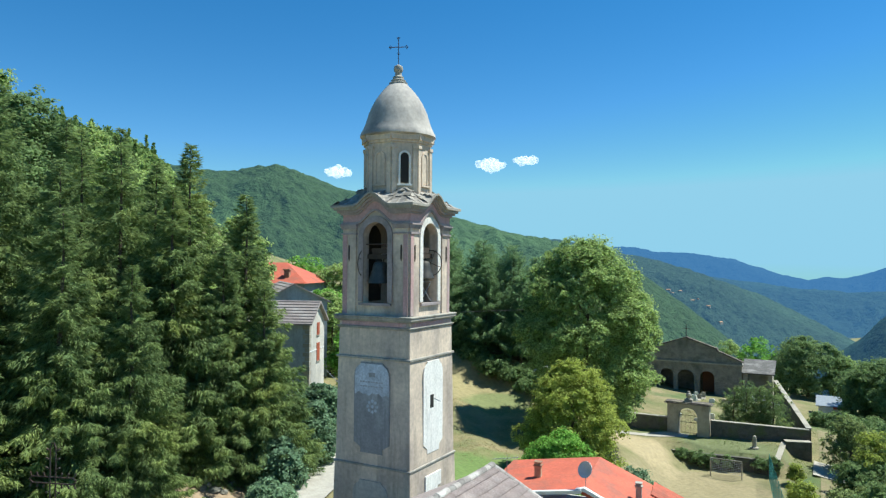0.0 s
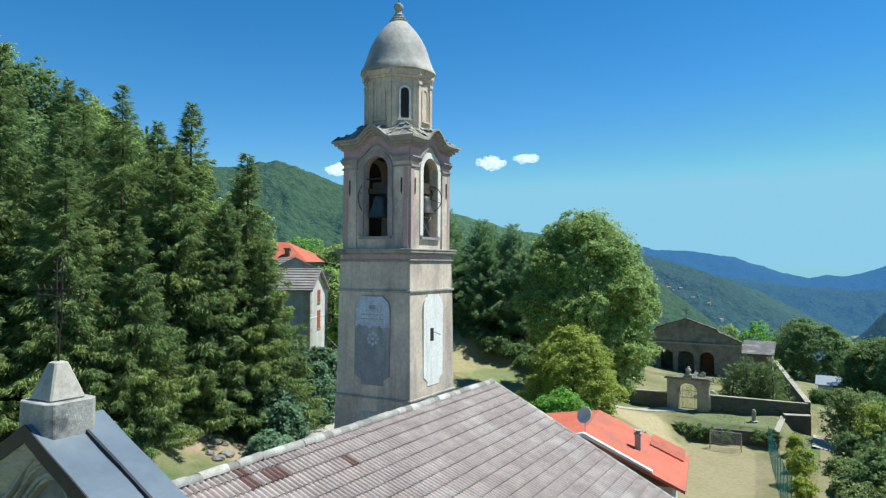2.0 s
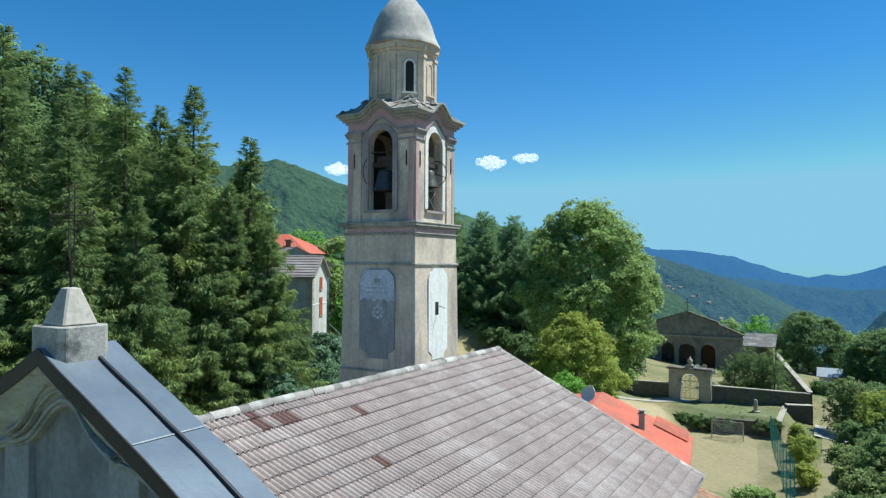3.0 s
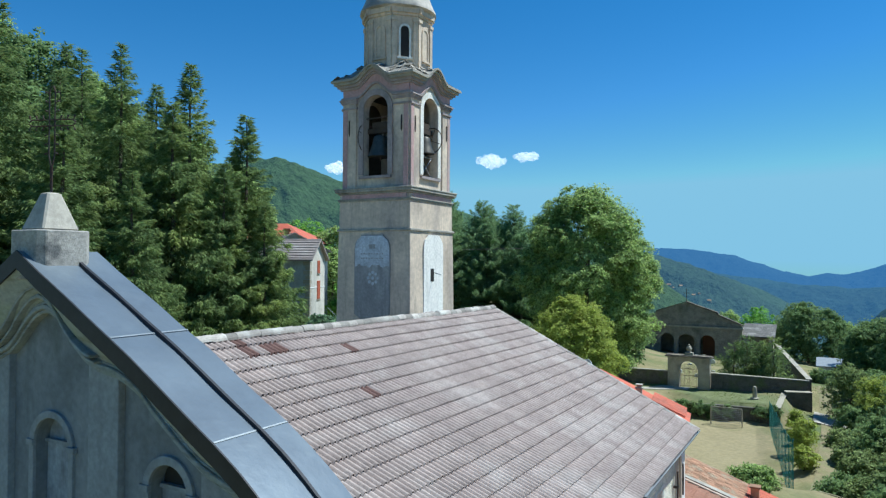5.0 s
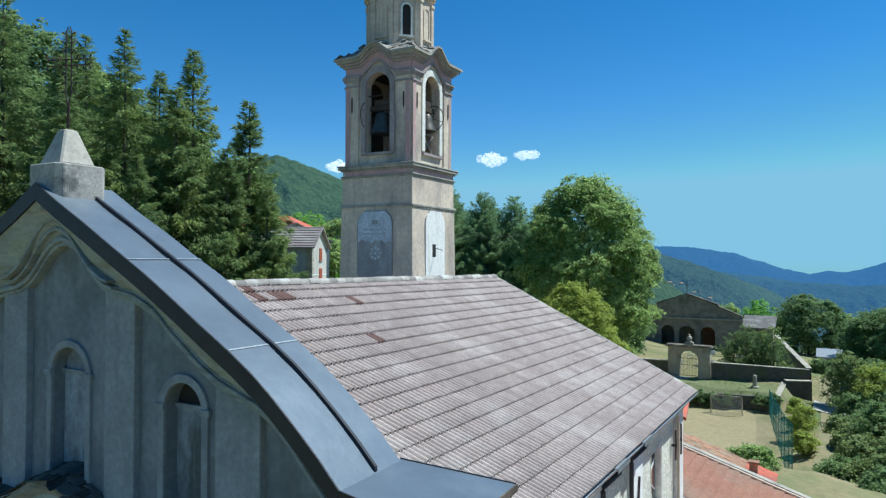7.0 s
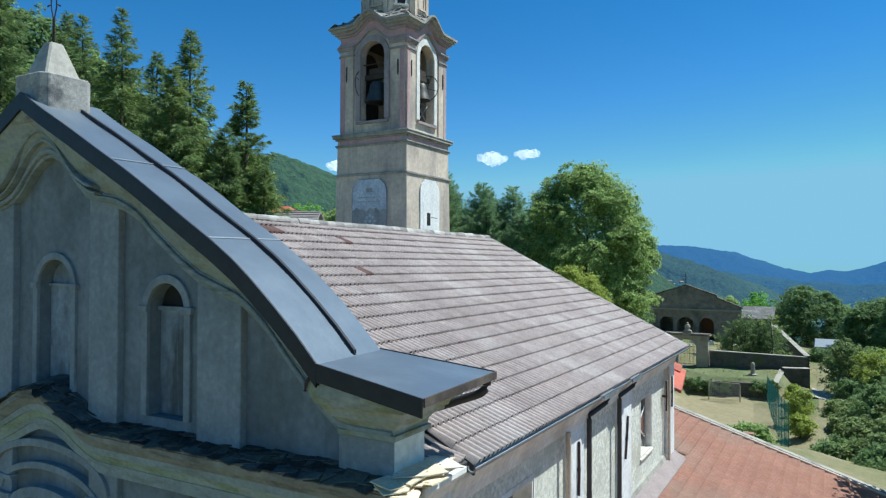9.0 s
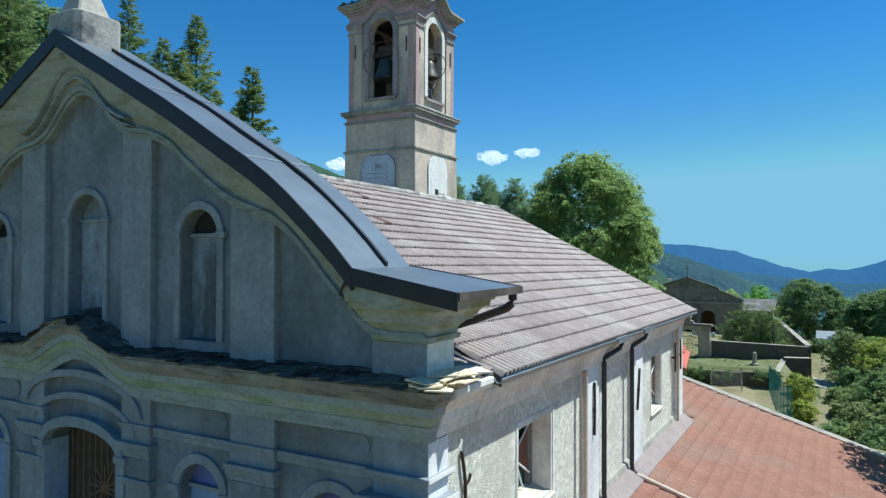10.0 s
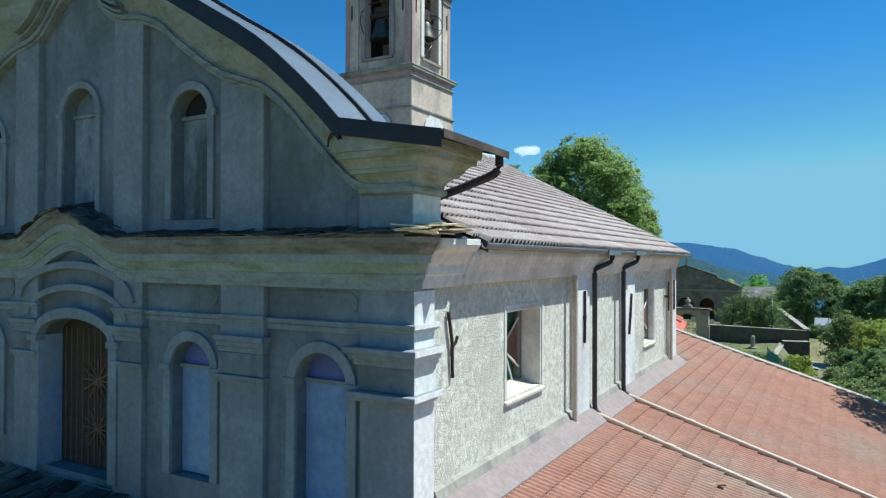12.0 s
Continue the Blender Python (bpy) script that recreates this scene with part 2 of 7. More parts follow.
SPRUCE = leafy("spruce_needles", (0.250, 0.325, 0.115), (0.160, 0.225, 0.090), (0.330, 0.390, 0.120), glass=0.45)
PINE = leafy("pine_needles", (0.270, 0.380, 0.175), (0.190, 0.285, 0.135), glass=0.5)
GREEN = leafy("broad_green_leaves", (0.390, 0.490, 0.165), (0.265, 0.360, 0.125), island=0.5, glass=0.5)
GREEN_DARK = leafy("deep_green_leaves", (0.235, 0.325, 0.125), (0.170, 0.250, 0.100), glass=0.5)
OLIVE = leafy("olive_green_leaves", (0.270, 0.330, 0.120), (0.180, 0.235, 0.088), island=0.5, glass=0.45)
YELLOW = leafy("yellow_green_leaves", (0.420, 0.470, 0.100), (0.310, 0.370, 0.080), glass=0.5)
BRIGHT = leafy("bright_green_leaves", (0.270, 0.480, 0.085), (0.190, 0.370, 0.070), glass=0.45)
TEAL = leafy("blue_green_leaves", (0.220, 0.325, 0.180), (0.155, 0.245, 0.145), glass=0.45)
FOREST = leafy("mixed_forest", (0.20, 0.29, 0.085), (0.135, 0.215, 0.070), (0.28, 0.36, 0.095), glass=0.4)


# ---- building blocks ----
def box(bm, x0, x1, y0, y1, z0, z1, m=None):
    v = [bm.verts.new((x, y, z)) for z in (z0, z1) for x, y in ((x0, y0), (x1, y0), (x1, y1), (x0, y1))]
    if m is not None:
        for p in v:
            p.co = m @ p.co
    for f in ((3, 2, 1, 0), (4, 5, 6, 7), (0, 1, 5, 4), (1, 2, 6, 5), (2, 3, 7, 6), (3, 0, 4, 7)):
        bm.faces.new([v[i] for i in f])
    return v


def prism(bm, poly, a, b, axis="y", m=None):
    """Extrudes a polygon of (p, q): along y it is (x, z), along x it is (y, z), along z it is (x, y)."""
    put = {"y": lambda p, q, d: (p, d, q), "x": lambda p, q, d: (d, p, q), "z": lambda p, q, d: (p, q, d)}[axis]
    lo = [bm.verts.new(put(p, q, a)) for p, q in poly]
    hi = [bm.verts.new(put(p, q, b)) for p, q in poly]
    if m is not None:
        for v in lo + hi:
            v.co = m @ v.co
    bm.faces.new(lo)
    bm.faces.new(hi[::-1])
    for i in range(len(poly)):
        j = (i + 1) % len(poly)
        bm.faces.new((lo[i], hi[i], hi[j], lo[j]))


def lathe(bm, prof, sides=24, centre=(0, 0), turn=0.0):
    """Turns a profile of (radius, z) round an upright axis."""
    rings = []
    for r, z in prof:
        rings.append([bm.verts.new((centre[0] + r * math.cos(turn + 2 * math.pi * k / sides), centre[1] + r * math.sin(turn + 2 * math.pi * k / sides), z)) for k in range(sides)])
    for a, b in zip(rings, rings[1:]):
        for k in range(sides):
            j = (k + 1) % sides
            bm.faces.new((a[k], a[j], b[j], b[k]))
    bm.faces.new(rings[0][::-1])
    bm.faces.new(rings[-1])


def tube(bm, pts, r, sides=8, r2=None):
    pts = [Vector(p) for p in pts]
    rings = []
    for i, p in enumerate(pts):
        d = (pts[min(i + 1, len(pts) - 1)] - pts[max(i - 1, 0)]).normalized()
        u = d.cross(Vector((0.03, 0.02, 1) if abs(d.z) < 0.95 else (1, 0.02, 0.03))).normalized()
        w = d.cross(u)
        rr = r if r2 is None else r + (r2 - r) * i / max(1, len(pts) - 1)
        rings.append([bm.verts.new(p + rr * (math.cos(2 * math.pi * k / sides) * u + math.sin(2 * math.pi * k / sides) * w)) for k in range(sides)])
    for a, b in zip(rings, rings[1:]):
        for k in range(sides):
            j = (k + 1) % sides
            bm.faces.new((a[k], a[j], b[j], b[k]))
    bm.faces.new(rings[0][::-1])
    bm.faces.new(rings[-1])


def part(name, bm, material, parent=None, label="", smooth=False, bevel=0.0):
    """Links a bmesh as one mesh object, under a thing or a part."""
    bmesh.ops.recalc_face_normals(bm, faces=bm.faces)
    if bevel:
        sharp = [e for e in bm.edges if len(e.link_faces) == 2 and e.calc_face_angle(0) > 0.6]
        bmesh.ops.bevel(bm, geom=sharp, offset=bevel, segments=1, affect="EDGES", clamp_overlap=True)
    me = bpy.data.meshes.new(name)
    bm.to_mesh(me)
    bm.free()
    me.materials.append(material)
    if smooth:
        me.shade_smooth()
        me.set_sharp_from_angle(angle=radians(38))
    ob = new(name, me)
    if parent is not None:
        ob.parent = parent
    if label:
        tagged(ob, label)
    return ob


def thing(name, label, category, group="", kind="", at=(0, 0, 0)):
    ob = new(name)
    ob.empty_display_size = 0.3
    ob.location = at
    return tagged(ob, label, category, group, kind)


def hold(name, me, material, parent=None):
    me.materials.append(material)
    ob = new(name, me)
    if parent is not None:
        ob.parent = parent
    return ob


def mesh_np(name, verts, quads, smooth=False):
    """A mesh from arrays of corners and four-sided faces."""
    me = bpy.data.meshes.new(name)
    me.vertices.add(len(verts))
    me.vertices.foreach_set("co", np.ascontiguousarray(verts, dtype=np.float32).ravel())
    me.loops.add(quads.size)
    me.loops.foreach_set("vertex_index", np.ascontiguousarray(quads, dtype=np.int32).ravel())
    me.polygons.add(len(quads))
    me.polygons.foreach_set("loop_start", np.arange(0, quads.size, quads.shape[1], dtype=np.int32))
    me.update(calc_edges=True)
    me.validate()
    if smooth:
        me.shade_smooth()
    return me


def ribbon(bm, pairs, y0, y1, m=None):
    """A slab between a lower and an upper line: pairs of ((x, z), (x, z)), in order along it."""
    rows = []
    for (xa, za), (xb, zb) in pairs:
        q = [bm.verts.new((xa, y0, za)), bm.verts.new((xb, y0, zb)), bm.verts.new((xb, y1, zb)), bm.verts.new((xa, y1, za))]
        if m is not None:
            for v in q:
                v.co = m @ v.co
        rows.append(q)
    for a, b in zip(rows, rows[1:]):
        for i in range(4):
            j = (i + 1) % 4
            bm.faces.new((a[i], a[j], b[j], b[i]))
    bm.faces.new(rows[0])
    bm.faces.new(rows[-1][::-1])


def arc(cx, cz, rx, rz, a0, a1, n=12):
    return [(cx + rx * math.cos(radians(a0 + (a1 - a0) * k / n)), cz + rz * math.sin(radians(a0 + (a1 - a0) * k / n))) for k in range(n + 1)]

# ---- ground ----
SPOTS = np.array([
    (0, -12, 0), (-14, 0, 0.6), (-8, 20, 0.4), (-20, 34, 2.6), (-28, 33, 4.0), (-38, 45, 6.2), (-40, 25, 7.0), (-60, 32, 13), (-30, 2, 4.5),
    (14, 8, -1.5), (6, 32, -2), (-6, 40, -1), (-14, 46, 0.3), (-17, 56, -0.5), (-21, 74, -1.5), (-36, 66, 2.6), (-30, 72, 0.9), (-46, 74, 5.0), (-41, 86, 6.3), (-32.4, 84, 3.9), (-46, 87, 7.6), (-51, 86, 8.6), (-37, 78, 1.9),
    (-26, 62, 0.2), (-29, 58, 1.2), (-9, 60, -4.4), (-8, 73, -4.9), (-5, 81, -4.9), (5, 80, -5.2), (8, 60, -4.8)], dtype=float)
SPOTS2 = np.array([(-12, 86, -2.4), (-4, 86.5, -3.3), (-18, 86, -2.6), (-9, 92, -2.3), (0, 97, -2.6), (-10, 112, -2.4), (-14, 125, -2.4), (4, 92, -4.8),
    (6, 117, -4.3), (10, 132, -4.8), (-25, 98, -1.0), (-36, 95, 6.0), (-60, 90, 14), (-80, 40, 20), (-120, 70, 30), (-200, 120, 47), (-270, 160, 62),
    (-110, 10, 27), (-200, 40, 50), (-280, 60, 66), (-160, 180, 0), (-60, 150, 6), (-20, 165, -10), (20, 170, -16), (60, 100, -14), (60, 0, -9)], dtype=float)
SPOTS = np.vstack([SPOTS, SPOTS2])


def ground(x, y):
    """The height of the ground at arrays x, y."""
    x, y = np.asarray(x, float), np.asarray(y, float)
    d2 = (x[..., None] - SPOTS[:, 0]) ** 2 + (y[..., None] - SPOTS[:, 1]) ** 2 + 6.0
    w = d2 ** -1.6
    z = (w * SPOTS[:, 2]).sum(-1) / w.sum(-1)
    z = z - np.clip((x + 95) / 60, 0, 1) * np.clip((y - 138) / 200, 0, 1) * 130 - np.clip((x - 16) / 120, 0, 1) * 60
    field = np.clip((x + 15) / 4, 0, 1) * np.clip((3.0 - x) / 2, 0, 1) * np.clip((y - 46) / 6, 0, 1) * (y < 83.3)
    z = z * (1 - field) - 4.95 * field
    terrace = np.clip((x + 22) / 5, 0, 1) * (x < -0.9) * (y > 83.3) * np.clip((100 - y) / 6, 0, 1)
    z = np.where(terrace > 0, np.maximum(z, -3.0 + 0.12 * np.clip(y - 84, 0, 5)) * terrace + z * (1 - terrace), z)
    far = np.clip((np.hypot(x + 40, y - 60) - 300) / 500, 0, 1)
    z = z * (1 - far) - 190 * far
    rel = np.clip((np.hypot(x, y) - 40) / 60, 0, 1)
    return z + 0.12 * np.sin(x * 0.9 + 1.3 * np.sin(y * 0.5)) * np.sin(y * 0.7) + rel * 0.5 * np.sin(x * 0.13) * np.sin(y * 0.11)


def gz(x, y):
    return float(ground(np.array([x]), np.array([y]))[0])


gx = np.concatenate([[-4600, -2500, -1300, -800, -550, -420], np.arange(-340, -60, 8.0), np.arange(-60, 22, 1.0), np.arange(22, 160, 8.0), [220, 320, 500, 800, 1400, 2600, 4600]])
gy = np.concatenate([[-4600, -2000, -900, -450, -250], np.arange(-160, -16, 8.0), np.arange(-16, 140, 1.0), np.arange(140, 340, 8.0), [420, 550, 800, 1300, 2500, 4600]])
GX, GY = np.meshgrid(gx, gy)
gv = np.stack([GX.ravel(), GY.ravel(), ground(GX, GY).ravel()], 1)
ni, nj = len(gx), len(gy)
ii, jj = np.meshgrid(np.arange(ni - 1), np.arange(nj - 1))
k = (jj * ni + ii).ravel()
GRASS = surf("dry_summer_grass", (0.150, 0.155, 0.055), (0.245, 0.200, 0.100), 0.22, (0.085, 0.125, 0.035), 0.09, bump=0.8, bscale=5, lift=0.4)
t = GRASS.node_tree
n, l = t.nodes, t.links
bsdf = n["Principled BSDF"]


def ground_patch(x, y, rx, ry, col):
    """A patch of other ground with a ragged rim, round a place of the plan."""
    geo_ = n.new("ShaderNodeNewGeometry")
    mp = n.new("ShaderNodeMapping")
    mp.inputs["Location"].default_value, mp.inputs["Scale"].default_value = (-x / rx, -y / ry, 0), (1 / rx, 1 / ry, 0)
    l.new(geo_.outputs["Position"], mp.inputs["Vector"])
    ln = n.new("ShaderNodeVectorMath")
    ln.operation = "LENGTH"
    l.new(mp.outputs[0], ln.inputs[0])
    nz = n.new("ShaderNodeTexNoise")
    nz.inputs["Scale"].default_value, nz.inputs["Detail"].default_value = 0.35, 8
    l.new(geo_.outputs["Position"], nz.inputs["Vector"])
    add = n.new("ShaderNodeMath")
    add.operation = "MULTIPLY_ADD"
    add.inputs[1].default_value = 1.3
    l.new(nz.outputs["Fac"], add.inputs[0])
    l.new(ln.outputs["Value"], add.inputs[2])
    mr = n.new("ShaderNodeMapRange")
    mr.inputs["From Min"].default_value, mr.inputs["From Max"].default_value = 1.85, 1.45
    l.new(add.outputs[0], mr.inputs["Value"])
    nz2 = n.new("ShaderNodeTexNoise")
    nz2.inputs["Scale"].default_value, nz2.inputs["Detail"].default_value = 2.2, 8
    l.new(geo_.outputs["Position"], nz2.inputs["Vector"])
    tone = n.new("ShaderNodeMix")
    tone.data_type = "RGBA"
    tone.inputs[6].default_value, tone.inputs[7].default_value = (*[c * 0.6 for c in col], 1), (*[c * 1.35 for c in col], 1)
    l.new(nz2.outputs["Fac"], tone.inputs[0])
    mx = n.new("ShaderNodeMix")
    mx.data_type = "RGBA"
    l.new(mr.outputs[0], mx.inputs[0])
    l.new(bsdf.inputs["Base Color"].links[0].from_socket, mx.inputs[6])
    l.new(tone.outputs[2], mx.inputs[7])
    l.new(mx.outputs[2], bsdf.inputs["Base Color"])


ground_patch(-35, 78, 11, 12, (0.29, 0.245, 0.115))
ground_patch(-33, 74, 4, 5, (0.17, 0.19, 0.07))
ground_patch(-8, 70, 8, 12, (0.27, 0.225, 0.12))
ground_patch(-17, 79, 5, 4, (0.36, 0.29, 0.16))
ground_patch(-31, 27, 3.2, 4, (0.30, 0.22, 0.14))
ground_patch(-8, 86, 7, 2.6, (0.15, 0.17, 0.07))
ground_patch(-22, 50, 6, 7, (0.13, 0.19, 0.05))
g_ob = hold("ground", mesh_np("ground", gv, np.stack([k, k + 1, k + 1 + ni, k + ni], 1), True), GRASS)
tagged(g_ob, "dry yellow-green summer grass over hilly ground", "ground", kind="structure")

# ---- far hills ----
SLOPES = {}


def hills(name, label, dist, crest, foot, rough, base, haze, amount, depth=0.45, na=260, nr=50, seed=0.0):
    """A wooded slope that climbs to a crest given as (degrees left of ahead, degrees up) from the valley's middle."""
    az = np.linspace(crest[0][0], crest[-1][0], na)
    up = np.interp(-az, [-c[0] for c in crest], [c[1] for c in crest])
    rr = np.linspace(0, 1, nr)
    A, R = np.meshgrid(az, rr)
    U = np.meshgrid(up, rr)[0]
    D = dist * (1 - depth * (1 - R))
    top = 18.5 + dist * np.tan(np.radians(U))
    Z = foot + (top - foot) * np.sin(R * np.pi / 2) ** 1.1
    X, Y = 4 - D * np.sin(np.radians(A)), -6.7 + D * np.cos(np.radians(A))
    step = np.array([noise.fractal(Vector((x / rough / 6 + seed, y / rough / 6, 0)), 0.7, 2.1, 5) for x, y in zip(X.ravel(), Y.ravel())]).reshape(X.shape)
    fine = np.array([noise.noise(Vector((x / rough, y / rough, seed))) for x, y in zip(X.ravel(), Y.ravel())]).reshape(X.shape)
    fold = np.sin(np.radians(A) * 22 + seed + 2.2 * R) * np.sin(np.radians(A) * 9 + seed)
    Z = Z + (fine * 0.5 + step * 1.1) * rough * (0.25 + 0.75 * np.sin(R * np.pi)) + fold * dist * 0.012 * np.sin(R * np.pi)
    SLOPES[name] = (A, R, X, Y, Z)
    kk = (np.arange(nr - 1)[:, None] * na + np.arange(na - 1)[None]).ravel()
    me = mesh_np(name, np.stack([X.ravel(), Y.ravel(), Z.ravel()], 1), np.stack([kk, kk + 1, kk + 1 + na, kk + na], 1), True)
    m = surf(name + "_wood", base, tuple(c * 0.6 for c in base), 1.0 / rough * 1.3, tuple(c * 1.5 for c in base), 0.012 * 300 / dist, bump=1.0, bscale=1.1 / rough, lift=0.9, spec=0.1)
    # distance haze is put in as a blue glow mixed over the wood colour
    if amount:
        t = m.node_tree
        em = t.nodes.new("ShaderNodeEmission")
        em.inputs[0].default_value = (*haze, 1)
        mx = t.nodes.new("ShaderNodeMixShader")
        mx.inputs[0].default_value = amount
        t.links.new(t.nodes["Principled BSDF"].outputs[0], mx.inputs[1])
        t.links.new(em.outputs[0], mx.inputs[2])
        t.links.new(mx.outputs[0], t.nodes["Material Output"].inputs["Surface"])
    return tagged(hold(name, me, m), label, "hills", kind="structure")


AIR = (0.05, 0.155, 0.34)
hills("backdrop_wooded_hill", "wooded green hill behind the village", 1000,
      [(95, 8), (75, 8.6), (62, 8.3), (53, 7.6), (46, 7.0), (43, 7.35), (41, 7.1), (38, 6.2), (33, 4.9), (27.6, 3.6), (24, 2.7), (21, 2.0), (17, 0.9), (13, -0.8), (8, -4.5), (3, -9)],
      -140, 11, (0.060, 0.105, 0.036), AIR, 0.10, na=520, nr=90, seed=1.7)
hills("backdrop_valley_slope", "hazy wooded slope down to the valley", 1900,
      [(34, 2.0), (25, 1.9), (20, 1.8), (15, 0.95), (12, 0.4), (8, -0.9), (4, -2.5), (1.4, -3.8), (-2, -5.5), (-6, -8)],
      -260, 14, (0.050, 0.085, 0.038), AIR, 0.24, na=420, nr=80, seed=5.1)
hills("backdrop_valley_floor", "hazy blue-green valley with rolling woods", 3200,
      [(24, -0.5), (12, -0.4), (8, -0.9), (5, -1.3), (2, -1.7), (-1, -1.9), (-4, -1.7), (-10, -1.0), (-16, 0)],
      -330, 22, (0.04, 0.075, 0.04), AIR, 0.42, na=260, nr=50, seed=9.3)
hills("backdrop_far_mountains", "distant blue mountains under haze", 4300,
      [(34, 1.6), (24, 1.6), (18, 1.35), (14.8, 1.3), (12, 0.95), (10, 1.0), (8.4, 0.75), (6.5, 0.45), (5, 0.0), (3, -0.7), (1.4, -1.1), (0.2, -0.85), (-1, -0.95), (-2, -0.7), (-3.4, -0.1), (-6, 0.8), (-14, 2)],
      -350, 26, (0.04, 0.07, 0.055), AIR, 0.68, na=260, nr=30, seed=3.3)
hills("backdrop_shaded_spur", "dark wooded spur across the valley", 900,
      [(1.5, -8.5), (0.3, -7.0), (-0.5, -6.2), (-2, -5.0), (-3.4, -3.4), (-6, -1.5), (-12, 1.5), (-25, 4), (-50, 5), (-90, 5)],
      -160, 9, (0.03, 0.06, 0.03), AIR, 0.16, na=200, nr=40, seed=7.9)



def distant_house(slope_name, az, rise, turn, long_):
    """A small pale house on a far slope, at so many degrees left of ahead and so far up it."""
    A, R, X, Y, Z = SLOPES[slope_name]
    i = int(np.argmin(np.abs(R[:, 0] - rise)))
    j = int(np.argmin(np.abs(A[0] - az)))
    h = thing("distant_house", "tiny pale house with a red-brown roof on the far slope", "house", "houses across the valley", at=(X[i, j], Y[i, j], Z[i, j] - 2))
    h.rotation_euler = (0, 0, radians(turn))
    h.scale = (0.6, 0.6, 0.6)
    bm = bmesh.new()
    prism(bm, [(-4, 0), (4, 0), (4, 7), (0, 9), (-4, 7)], -long_, long_)
    part("wall", bm, HOUSE_CREAM, h)
    bm = bmesh.new()
    prism(bm, [(-4.8, 6.9), (0, 9.5), (4.8, 6.9), (4.8, 6.6), (0, 9.1), (-4.8, 6.6)], -long_ - 0.5, long_ + 0.5)
    part("roof", bm, COPPI, h)


far_rng = random.Random(17)
for az_, rise_ in ((11.2, 0.66), (10.9, 0.64), (10.3, 0.67), (9.4, 0.60), (9.0, 0.62), (12.0, 0.58), (8.2, 0.54), (7.4, 0.50)):
    distant_house("backdrop_valley_slope", az_, rise_, far_rng.uniform(0, 180), far_rng.uniform(5, 8))

# ---- church ----
MID = -6.88
church = thing("church", "plastered baroque village church with curved gable and mauve roof", "church", at=(MID, 0, 0))
church.matrix_world = Matrix.Identity(4)
COPE = [(0, 14.07), (0.55, 13.76), (1.25, 13.40), (1.97, 13.01), (2.65, 12.65), (3.2, 12.33), (3.8, 11.97), (4.35, 11.65), (4.75, 11.39), (5.05, 11.16), (5.45, 10.82), (5.8, 10.50), (6.1, 10.19)]
MOULD = [(0, 13.08), (0.2, 13.04), (0.4, 12.92), (0.6, 12.74), (0.78, 12.55), (1.0, 12.38), (1.28, 12.26), (1.78, 12.19), (2.17, 12.04), (2.39, 11.90), (2.62, 11.70), (3.02, 11.42), (3.25, 11.26), (3.6, 11.06), (4.0, 10.92), (4.39, 10.79),
         (4.65, 10.62), (4.92, 10.39), (5.32, 9.97), (5.7, 9.59), (5.9, 9.42), (6.07, 9.31), (6.3, 9.27), (7.0, 9.26)]


def along(prof, u):
    return float(np.interp(abs(u), [p[0] for p in prof], [p[1] for p in prof]))


def steps(u0, u1, n):
    return [u0 + (u1 - u0) * i / n for i in range(n + 1)]


def band(bm, u0, u1, y0, y1, low, high, n=24):
    """A slab between two curves of the gable, from u0 to u1 off its middle."""
    us = steps(u0, u1, n)
    ribbon(bm, [((MID + u, low(u)), (MID + u, high(u))) for u in us], y0, y1)


def under(u):
    return along(COPE, u) - 0.20


# body of the gable behind the front skin
bm = bmesh.new()
band(bm, -6.76, 6.76, 0.5, 0.7, lambda u: 8.2, lambda u: along(COPE, u) - 0.08 if abs(u) < 6.0 else 9.84, 60)
part("gable_core", bm, PLASTER, church)


def opening(bm, c, w, z0, spring, rise, y0, y1, top, u_lo, u_hi, base):
    """Wall round an arched opening: below it, beside it and above it."""
    a, b = c - w, c + w
    curve = arc(MID + c, spring, w, rise, 180, 0, 16)
    foot = ((MID + c, z0), (MID + c, base))
    pairs = [foot, ((MID + a, z0), (MID + u_lo, base)), ((MID + a, spring - 0.01), (MID + u_lo, spring))]
    for i, q in enumerate(curve):
        u = u_lo + (u_hi - u_lo) * i / 16
        pairs.append((q, (MID + u, top(u))))
    ribbon(bm, pairs + [((MID + b, spring - 0.01), (MID + u_hi, spring)), ((MID + b, z0), (MID + u_hi, base)), foot], y0, y1)


SKIN, BACK = 0.10, 0.5
bays = []
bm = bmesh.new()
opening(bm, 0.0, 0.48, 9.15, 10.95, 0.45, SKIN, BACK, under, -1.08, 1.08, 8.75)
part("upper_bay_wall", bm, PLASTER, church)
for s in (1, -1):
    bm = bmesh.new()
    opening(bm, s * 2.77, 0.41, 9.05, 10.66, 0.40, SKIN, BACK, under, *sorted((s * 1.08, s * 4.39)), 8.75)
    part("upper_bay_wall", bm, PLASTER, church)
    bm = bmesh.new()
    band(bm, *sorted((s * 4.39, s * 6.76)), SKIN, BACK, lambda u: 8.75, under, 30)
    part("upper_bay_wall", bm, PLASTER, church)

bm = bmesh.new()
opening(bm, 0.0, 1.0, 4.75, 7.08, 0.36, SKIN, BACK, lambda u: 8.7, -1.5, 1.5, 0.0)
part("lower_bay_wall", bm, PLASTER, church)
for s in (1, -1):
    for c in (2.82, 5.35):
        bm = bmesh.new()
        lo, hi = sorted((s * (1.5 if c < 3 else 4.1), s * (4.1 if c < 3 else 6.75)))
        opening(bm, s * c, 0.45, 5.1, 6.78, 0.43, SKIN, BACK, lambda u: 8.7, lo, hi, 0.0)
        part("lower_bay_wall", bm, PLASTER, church)

